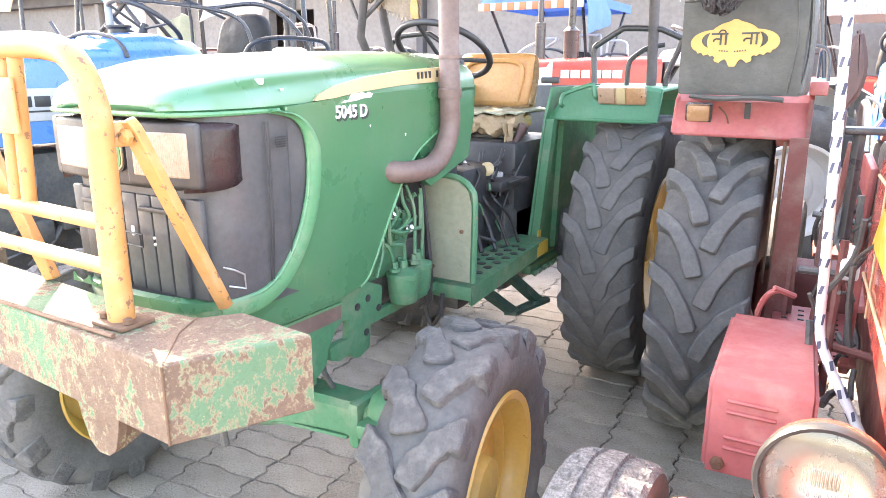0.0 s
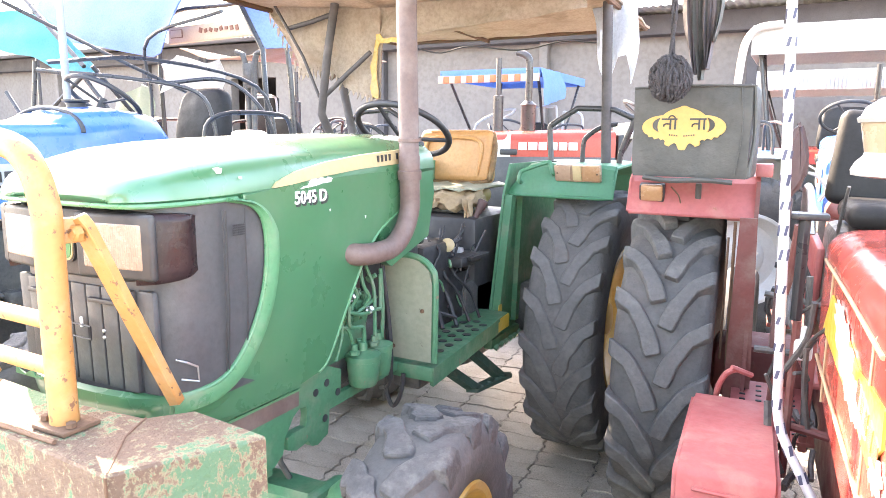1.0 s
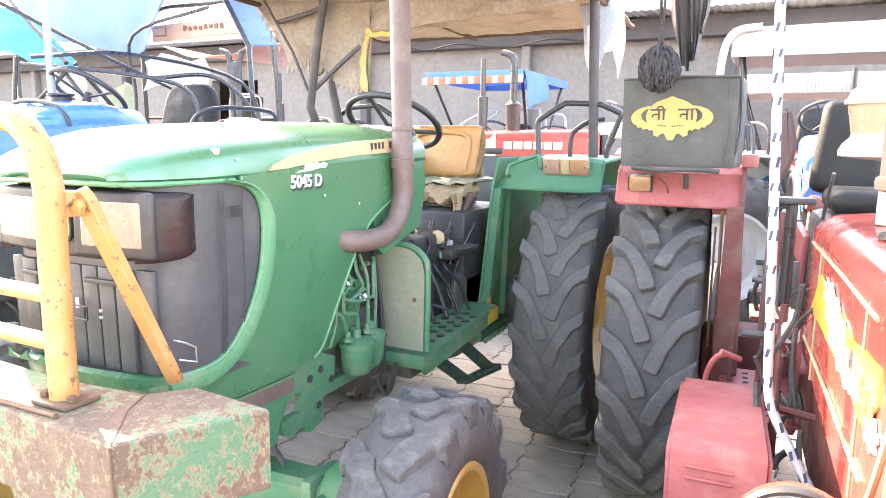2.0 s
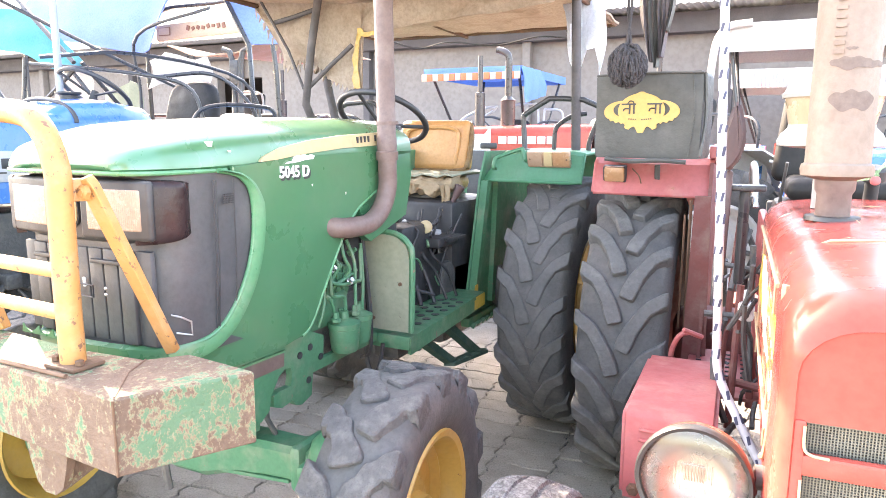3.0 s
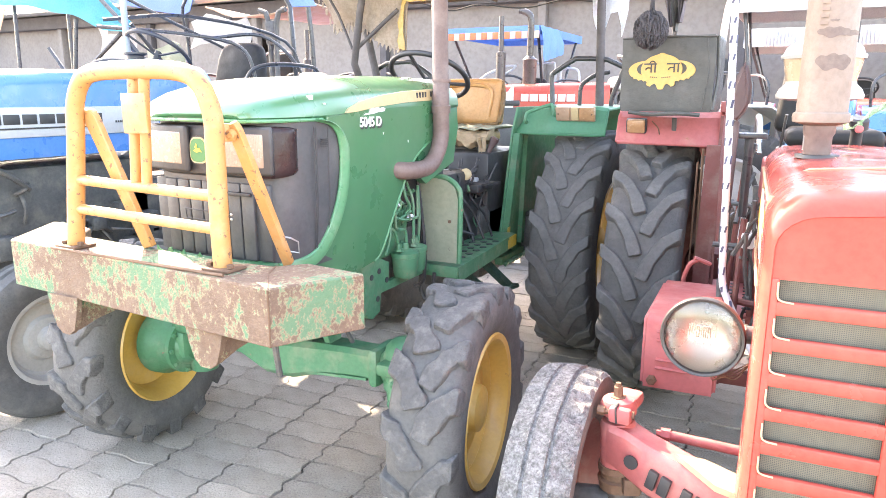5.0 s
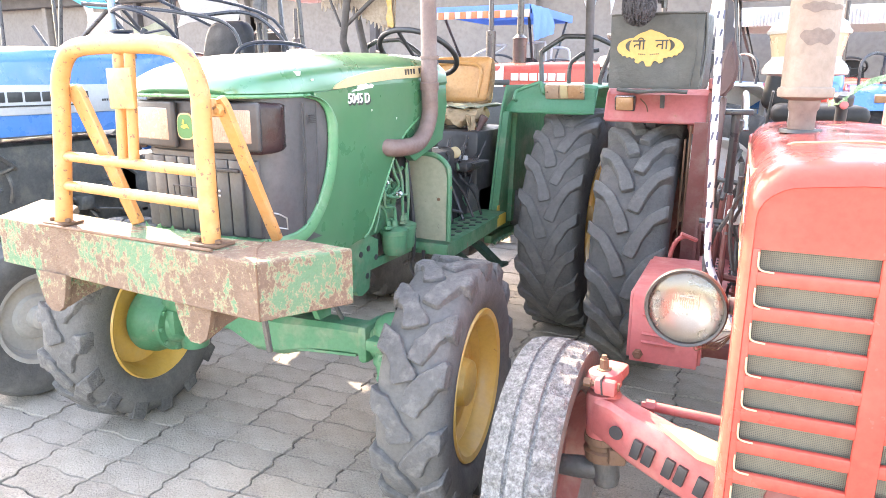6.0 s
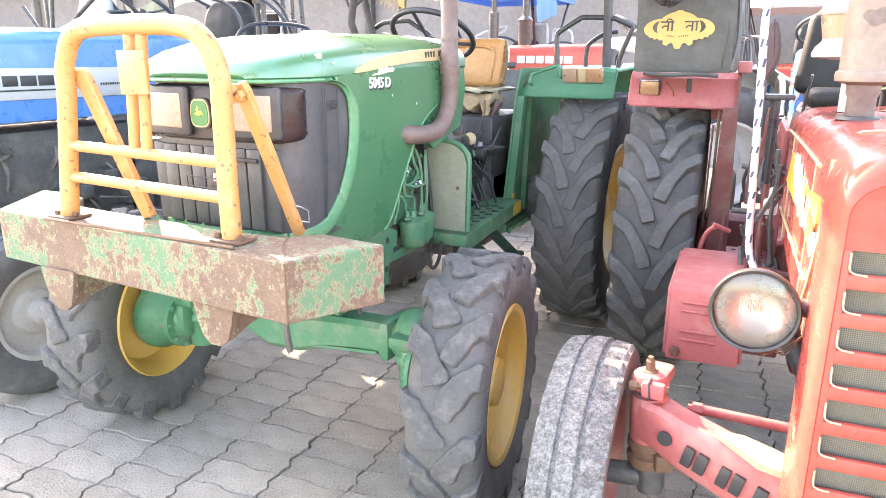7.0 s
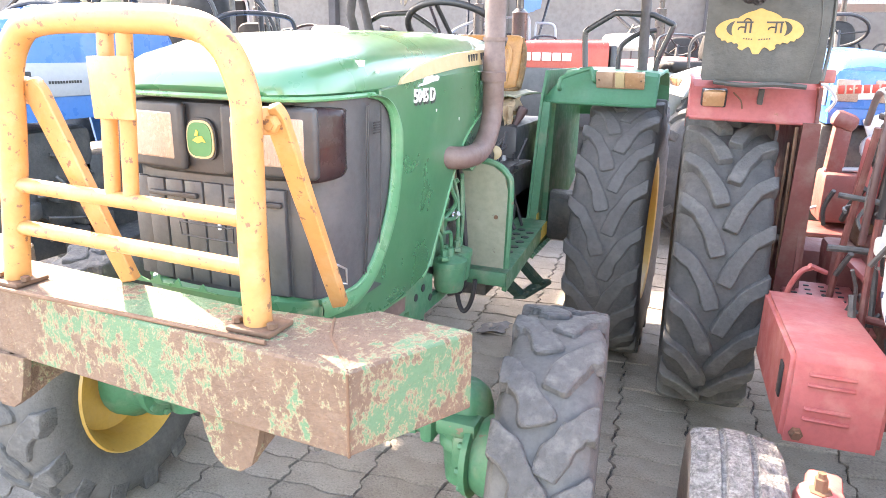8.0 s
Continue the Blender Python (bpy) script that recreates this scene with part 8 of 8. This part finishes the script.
bm = B()
box(bm, (0.42, -0.05, 1.80), (0.40, 0.08, 0.40), (6, 0, 0), bev=0.035, seg=4)
spare = part("side_seat", bm, VINYL, cream, "black side seat with a pale frame", angle=60)
bm = B()
tube(bm, smooth_path([(0.63, -0.03, 1.55), (0.63, -0.03, 1.92), (0.58, -0.03, 2.0), (0.42, -0.03, 2.015), (0.26, -0.03, 2.0), (0.21, -0.03, 1.92), (0.21, -0.03, 1.55)], 4), 0.012, 8)
part("seat_frame", bm, SILVER, spare)
# turquoise tarpaulin over a tractor further along the row
teal, _ = plain_tractor("covered_tractor", (-6.1, 5.2, 0), 0, RED_DUSTY, "old red tractor under turquoise and blue tarpaulins", hood_top=1.5, stack=False)


upper = [(-1.2, 2.74), (0.0, 2.65), (0.49, 2.545), (1.05, 2.14)]
lower = [(-1.2, 2.46), (0.0, 2.30), (0.33, 2.24), (0.76, 2.11), (1.05, 2.06)]
bm = B()
rows = []
for j in range(9):
    v = j / 8
    rows.append([(x, -1.36 + 0.10 * (1 - v) + 0.02 * math.sin(x * 5 + v * 7), between(x, upper) * (1 - v) + between(x, lower) * v + 0.012 * math.sin(x * 9 + v * 4)) for x in [-1.2 + 2.25 * i / 26 for i in range(27)]])
sheet(bm, rows, 0.008)
part("tarpaulin", bm, TEAL_TARP, teal, "sloping turquoise tarpaulin", angle=60)
low_b = [(-1.0, 2.55), (0.03, 2.438), (0.5, 2.35), (0.95, 2.278), (1.05, 2.40), (1.11, 2.576), (1.3, 2.8)]
bm = B()
rows = []
for j in range(7):
    v = j / 6
    rows.append([(x, -0.55 + 0.25 * v + 0.015 * math.sin(x * 4 + v * 5), between(x, low_b) * (1 - v) + 3.05 * v) for x in [-1.0 + 2.3 * i / 22 for i in range(23)]])
sheet(bm, rows, 0.008)
part("tarpaulin", bm, BLUE_TARP, teal, "large pale blue tarpaulin", angle=60)
for pts in ([(1.05, -1.37, 2.13), (0.43, -1.33, 2.60), (0.1, -1.3, 2.85)], [(0.35, -1.4, 1.5), (0.42, -1.36, 2.2)], [(0.55, -1.4, 1.75), (0.95, -1.3, 2.08)], [(0.05, -1.4, 1.95), (0.35, -1.4, 1.62)], [(0.95, -1.3, 2.05), (1.25, -1.2, 1.65)],
            [(1.05, -1.3, 2.14), (1.1, -0.4, 1.2)], [(-0.6, -1.3, 1.3), (-0.7, -1.2, 2.5)], [(-0.9, -0.5, 1.2), (-0.95, -0.45, 2.9)]):
    bm = B()
    tube(bm, pts, 0.018, 8)
    part("canopy_tube", bm, BLACK_TUBE, teal)
for x0, z0, w, h, tilt in ((0.1, 2.0, 0.5, 0.32, 8), (0.75, 1.85, 0.5, 0.3, -10), (0.45, 1.55, 0.5, 0.22, 4), (1.5, 2.1, 0.7, 0.25, 12)):
    bm = B()
    sheet(bm, [[(x0 + w * (i / 6 - 0.5), -0.7 + 0.04 * math.sin(i * 2 + j), z0 + h * (0.5 - j / 4) + 0.04 * math.sin(i * 1.1 + tilt)) for i in range(7)] for j in range(5)], 0.008)
    part("cover_sheet", bm, CANVAS if tilt > 0 else PANEL, teal, "crumpled pale cover", angle=60)

bm = B()
prism(bm, [(-2.84, 2.85), (-1.64, 2.77), (-2.04, 2.17), (-3.0, 2.2)], "y", -0.60, -0.585)
part("cover_sheet", bm, CREAM_ROOF, teal, "faded cream cover")

# red and white tractor parked across, behind the green one's mudguard
cross, ch = plain_tractor("red_white_tractor", (-0.62, 6.76, 0), -66, RED, "red tractor with white mudguards parked across the row", fender=WHITE, hood_top=1.63, hood_w=0.3, rim=WHITE, seat_mat=VINYL, stack=False)
for k in range(6):
    bm = B()
    box(bm, (0.305, -1.74 + 0.086 * k, 1.525), (0.01, 0.078 if k % 2 else 0.07, 0.066), bev=0.004)
    part("name_bar", bm, WHITE, ch)
bm = B()
box(bm, (0, -0.72, 1.66), (0.5, 0.34, 0.14), bev=0.06, seg=3)
part("fuel_tank", bm, WHITE, cross)
bm = B()
tube(bm, [(0.0, -1.68, 1.6), (0.0, -1.68, 1.95), (0.01, -1.68, 2.24), (0.0, -1.71, 2.31), (-0.05, -1.78, 2.34)], 0.032, 12, per=4)
lathe(bm, (0.0, -1.68, 1.6), (0, 0, 1), [(0, 0.066), (0.27, 0.066), (0.285, 0.072), (0.295, 0.06), (0.32, 0.032)], 18)
part("exhaust_pipe", bm, STACK, cross)
bm = B()
loft(bm, [[(-h, y, zl), (-h, y, zt - 0.03), (-h + 0.05, y, zt), (h - 0.05, y, zt), (h, y, zt - 0.03), (h, y, zl)] for y, h, zl, zt in ((-2.42, 0.27, 1.42, 1.55), (-2.36, 0.302, 1.42, 1.585), (-1.90, 0.312, 1.43, 1.60), (-1.845, 0.312, 1.43, 1.645))])
nose = part("nose_cowl", bm, WHITE, cross, "white nose cowl", angle=30)
bm = B()
box(bm, (0.314, -2.08, 1.50), (0.02, 0.16, 0.055), bev=0.008)
part("indicator", bm, AMBER, nose)
bm = B()
box(bm, (0.314, -1.86, 1.475), (0.03, 0.15, 0.05), bev=0.012)
part("side_vent", bm, BLACK, nose)
for s_ in (-1, 1):
    bm = B()
    box(bm, (s_ * 0.305, -1.66, 1.19), (0.02, 1.42, 0.49), bev=0.006)
    part("engine_skirt", bm, GRILLE, cross, "dark grey engine side skirt")

# striped blue canopy further back
bc, _ = plain_tractor("blue_canopy_tractor", (-3.1, 8.7, 0), 0, BLUE, "blue tractor under a blue canopy with striped fringe", roof=(-0.82, 0.44, -0.95, 0.9, 2.36, 0.10), roof_mat=PALE_BLUE, rim=WHITE, stack=0.18)
bm = B()
sheet(bm, [[(0.45 + 0.07 * math.sin(1.5 * j / 6) + 0.012 * math.sin(1.7 * i + j), -0.93 + 0.75 * i / 10, 2.37 - (0.42 - 0.12 * i / 10) * j / 6) for i in range(11)] for j in range(7)], 0.01)
part("side_curtain", bm, PALE_BLUE, bc, angle=60)
for k in range(17):
    bm = B()
    box(bm, (-0.80 + 0.076 * k, -0.975, 2.262), (0.072, 0.012, 0.085), bev=0.003)
    part("fringe_strip", bm, ORANGE_STRIPE if k % 2 else CREAM_ROOF, bc)
for pts in ([(-0.66, -0.4, 1.46), (-0.58, -0.4, 1.747), (-0.27, -0.4, 1.90), (-0.20, -0.4, 1.922), (-0.048, -0.4, 1.926)], [(-0.061, -0.42, 1.926), (-0.09, -0.42, 1.88), (-0.30, -0.42, 1.74), (-0.32, -0.42, 1.46)], [(-0.13, 0.3, 1.46), (-0.13, 0.3, 1.93), (-0.09, 0.3, 1.975), (0.18, 0.3, 1.985), (0.25, 0.3, 1.94), (0.27, 0.3, 1.46)], [(0.33, 0.3, 1.46), (0.34, 0.3, 1.88), (0.38, 0.3, 1.91), (0.55, 0.3, 1.90), (0.60, 0.3, 1.80), (0.6, 0.3, 1.46)]):
    bm = B()
    tube(bm, pts, 0.016, 8, per=3)
    part("grab_rail", bm, SILVER, bc, "bare silver grab rail")

# white canopies on the right
wc1, wch = plain_tractor("white_canopy_tractor", (0.36, 7.1, 0), 0, BLUE, "blue tractor with a white band under a white canopy", hood_top=1.6, hood_w=0.2, roof=(-0.80, 1.56, 0.1, 1.2, 2.60, 0.26), roof_mat=CANVAS, rim=RED_DARK, band=WHITE, stack=False, grille_mat=BLUE, grille_z=(1.27, 1.5))
bm = B()
tube(bm, [(-0.55, 0.08, 2.605), (-0.74, 0.08, 2.585), (-0.83, 0.08, 2.50), (-0.87, 0.09, 2.34), (-0.90, 0.1, 1.95)], 0.035, 10, per=5)
part("canopy_edge", bm, CANVAS, wc1)
bm = B()
box(bm, (0.0, -2.345, 1.375), (0.36, 0.014, 0.085), (0, -4, 0), bev=0.004)
nose_band = part("nose_band", bm, WHITE, wc1, "white band with red print")
for k in range(7):
    bm = B()
    box(bm, (-0.135 + 0.044 * k, -2.3535, 1.385 + 0.003 * k), (0.034, 0.006, 0.05), (0, -4, 0), bev=0.002)
    part("print_bar", bm, RED, nose_band)
for nm, c, sz, rot, bv, mt in (("front_support", (-0.11, -2.42, 1.02), (0.1, 0.12, 0.42), (0, 3, 0), 0.03, RED_DARK), ("support_cap", (-0.10, -2.43, 1.21), (0.14, 0.14, 0.1), (0, 20, 0), 0.035, RED_DARK),
                               ("carrier", (0.13, -2.40, 0.76), (0.62, 0.26, 0.3), (0, 0, 4), 0.03, RED_DARK), ("carrier_plate", (-0.02, -2.5, 0.56), (0.8, 0.3, 0.03), (2, 0, 3), 0.008, RED_DARK),
                               ("mask_plate", (0.10, -2.36, 1.20), (0.17, 0.02, 0.11), (0, -24, 0), 0.008, WHITE), ("ledge", (0.0, -2.44, 0.93), (0.34, 0.06, 0.02), (0, -4, 0), 0.006, SILVER)):
    bm = B()
    box(bm, c, sz, rot, bev=bv)
    part(nm, bm, mt, wc1)
bm = B()
lathe(bm, (0.09, -2.40, 1.06), (0, -1, 0), [(0, 0.085), (0.03, 0.085), (0.035, 0.075), (0.025, 0.06), (0.03, 0.05), (0.045, 0.035), (0.05, 0.0)], 28)
part("lamp", bm, SILVER, wc1)
for pts in ([(-0.2, -2.44, 1.26), (-0.17, -2.46, 1.33), (-0.22, -2.46, 1.40), (-0.27, -2.46, 1.42)], [(0.06, -2.45, 0.9), (0.16, -2.45, 0.92), (0.2, -2.44, 1.02)], [(-0.25, -2.45, 0.66), (-0.1, -2.47, 0.70), (0.3, -2.46, 0.68)], [(-0.05, -2.45, 0.75), (-0.02, -2.47, 0.84)]):
    bm = B()
    tube(bm, pts, 0.010, 7, per=4)
    part("pipe", bm, SILVER, wc1)
for k in range(7):
    bm = B()
    box(bm, (-0.212, -2.1 + 0.075 * k, 1.37), (0.006, 0.05, 0.06), bev=0.002)
    part("name_bar", bm, RED, wch)
wc2, _ = plain_tractor("rear_canopy_tractor", (0.9, 11.0, 0), 0, RED, "red tractor under a ribbed white canopy", roof=(-1.45, 1.1, -0.9, 0.9, 2.43, 0.24), roof_mat=WHITE)
bm = B()
for k in range(60):
    box(bm, (-1.44 + 0.0425 * k, -0.915, 2.305), (0.022, 0.014, 0.19))
tagged(part("canopy_rib", bm, SHEET, wc2), kind="stuff")
mid, _ = plain_tractor("old_red_tractor", (2.35, 5.1, 0), 6, RED_DUSTY, "dusty red tractor behind the others", hood_top=1.45, rim=RED_DUSTY)
far, _ = plain_tractor("grey_tractor", (-6.2, 9.2, 0), 10, BLUE, "blue tractor at the back of the yard")
far2, _ = plain_tractor("dark_tractor", (-1.0, 9.6, 0), 0, RED_DUSTY, "red tractor near the shed wall", hood_top=1.5)


# ---- the shed behind ----
def shed():
    bm = B()
    x0, x1, y, h, t = -26.0, 12.0, 13.0, 3.35, 0.25
    # wall with a doorway through it
    for a, b, z0, z1 in ((x0, -12.4, 0, h), (-12.4, -11.0, 2.9, h), (-11.0, x1, 0, h)):
        box(bm, ((a + b) / 2, y + t / 2, (z0 + z1) / 2), (b - a, t, z1 - z0))
    ob = new("wall_north", _finish("wall_north", bm, WALL))
    ORIGIN[ob.name] = Vector()
    tagged(ob, "long grey plastered shed wall with a doorway", "wall", kind="structure")
    bm = B()
    box(bm, (-7.0, y - 0.05, h + 0.14), (38.0, 0.5, 0.34), bev=0.02)
    part("beam", bm, DARK_ROOF, ob, "dark roof beam")
    for k in range(9):
        bm = B()
        box(bm, (-18.8 + 3.6 * k, y - 0.1, h / 2), (0.16, 0.18, h), bev=0.01)
        part("pillar", bm, DARK_ROOF if k % 2 else WALL, ob)
    bm = B()
    n = 1200
    rows = []
    for zz, yy in ((h + 0.33, y - 1.0), (h + 0.55, y + 3.0)):
        rows.append([(-26 + 38.0 * i / n, yy, zz + 0.012 * math.sin(i * 2 * math.pi / 4)) for i in range(n + 1)])
    sheet(bm, rows, 0.008)
    ob = new("shed_roof", _finish("shed_roof", bm, SHEET))
    tagged(ob, "corrugated metal shed roof", "roof", kind="structure")
    bm = B()
    box(bm, (-7.0, y + 3.0, 1.8), (38.0, 0.2, 3.6))
    ob = new("wall_back", _finish("wall_back", bm, DARK_ROOF))
    tagged(ob, "dark inner wall of the shed", "wall", kind="structure")
    bm = B()
    box(bm, (-26, 6, 1.6), (0.3, 16, 3.2))
    ob = new("wall_west", _finish("wall_west", bm, WALL))
    tagged(ob, "grey boundary wall", "wall", kind="structure")


shed()
# ---- ground and paving ----
def ground():
    bm = B()
    bmesh.ops.create_grid(bm, x_segments=20, y_segments=20, size=400)
    for v in bm.verts:
        v.co.z = -0.012
    me = _finish("ground", bm, JOINT)
    ob = new("ground", me)
    tagged(ob, "dark soil bed under the paving", "ground", kind="structure")
    return ob


ground()


def paver_outline(w, h, shear, gap=0.0032):
    """A zigzag interlocking block: the two long sides and the two short sides are parallel waves."""
    wave = [(0.0, 0.0), (0.2, 0.003), (0.29, 0.009), (0.44, 0.008), (0.55, -0.006), (0.71, -0.009), (0.8, -0.003), (1.0, 0.0)]
    short = [(0.0, 0.0), (0.24, 0.004), (0.34, 0.012), (0.48, 0.008), (0.6, -0.009), (0.75, -0.010), (1.0, 0.0)]
    pts = [(w * u, d + shear * u) for u, d in wave]
    pts += [(w + d, shear + h * u) for u, d in short[1:]]
    pts += [(w * u, h + d + shear * u) for u, d in wave[::-1][1:]]
    pts += [(d, h * u) for u, d in short[::-1][1:-1]]
    cx, cy = w / 2, (h + shear) / 2
    return [((x - cx) * (1 - gap * 2 / w), (y - cy - shear * (x - cx) / w) * (1 - gap * 2 / h) + shear * (x - cx) / w) for x, y in pts]


def paver_mesh(w, h, shear, tilt, chip, seed=0):
    bm = B()
    worn = random.Random(seed)
    out = [(x + worn.uniform(-0.003, 0.003), y + worn.uniform(-0.003, 0.003)) for x, y in paver_outline(w, h, shear)]
    if chip:
        out = [(x * (0.988 if k % chip == 0 else 1), y * (0.98 if (k + 1) % chip == 0 else 1)) for k, (x, y) in enumerate(out)]
    low = [bm.verts.new((x, y, -0.03)) for x, y in out]
    mid = [bm.verts.new((x, y, -0.004 + tilt * y)) for x, y in out]
    top = [bm.verts.new((x * 0.988, y * 0.98, 0.0 + tilt * y)) for x, y in out]
    k = len(out)
    for i in range(k):
        j = (i + 1) % k
        bm.faces.new((low[i], low[j], mid[j], mid[i]))
        bm.faces.new((mid[i], mid[j], top[j], top[i]))
    bm.faces.new(top)
    return _finish("paver", bm, CONCRETE, 60)


def paving():
    w, h, shear, lay = 0.296, 0.149, 0.0, radians(4.5)
    rng = random.Random(3)
    shapes = [paver_mesh(w, h, shear, 0.014 * math.sin(k * 2.1), (0, 5, 7, 4, 0)[k % 5], k) for k in range(12)]
    base = new("pavement")
    tagged(base, "grey zigzag interlocking concrete paving", "pavement", kind="structure")
    rest = []
    count = 0
    for i in range(-26, 26):
        for j in range(-30, 60):
            u, v = (i + 0.5) * w + rng.uniform(-0.002, 0.002), (j + 0.5) * h + rng.uniform(-0.0016, 0.0016)
            p = Vector((-1.506 + u * math.cos(lay) - v * math.sin(lay), 1.846 + u * math.sin(lay) + v * math.cos(lay), 0))
            if not (-7.5 < p.x < 4 and -0.8 < p.y < 8.5):
                continue
            near = -3.0 < p.x < 0.1 and 1.0 < p.y < 4.0 and count < 300
            dz = rng.uniform(-0.0035, 0.0035)
            rz = 4.5 + rng.uniform(-0.9, 0.9)
            if near:
                ob = new("paver", rng.choice(shapes))
                ob.parent = base
                ob.matrix_basis = pose(p.x, p.y, dz, 0, 0, rz)
                count += 1
            else:
                rest.append((pose(p.x, p.y, dz, 0, 0, rz), rng.choice(shapes)))
    verts, faces = [], []
    for m, me in rest:
        o = len(verts)
        verts.extend([m @ v.co for v in me.vertices])
        faces.extend([[o + k for k in f.vertices] for f in me.polygons])
    me = bpy.data.meshes.new("paver_field")
    me.from_pydata(verts, [], faces)
    me.materials.append(CONCRETE)
    field = new("paver_field", me)
    field.parent = base
    tagged(field, kind="stuff")
    # the yard beyond the laid blocks
    bm = B()
    for x0, x1, y0, y1 in ((-60, 60, 8.6, 90), (-60, -7.45, -60, 8.6), (4.0, 60, -60, 8.6), (-7.45, 4.0, -60, -0.85)):
        vs = [bm.verts.new(p) for p in ((x0, y0, -0.004), (x1, y0, -0.004), (x1, y1, -0.004), (x0, y1, -0.004))]
        bm.faces.new(vs)
    ob = new("yard", _finish("yard", bm, YARD))
    tagged(ob, "dusty concrete yard", "yard", kind="structure")


paving()


def plastic_scrap():
    rng = random.Random(41)
    bm = B()
    rows = [[(-1.51 + 0.15 * (i / 7 - 0.5) + 0.01 * math.sin(j * 2.0), 3.555 + 0.17 * (j / 7 - 0.5) + 0.07 * (i / 7 - 0.5) + 0.012 * math.sin(i * 1.7), 0.008 + 0.016 * rng.random() * math.sin(math.pi * i / 7)) for i in range(8)] for j in range(8)]
    sheet(bm, rows, 0.002)
    solo("plastic_scrap", bm, BLACK, "crumpled black plastic scrap on the paving", "litter", angle=20)


plastic_scrap()
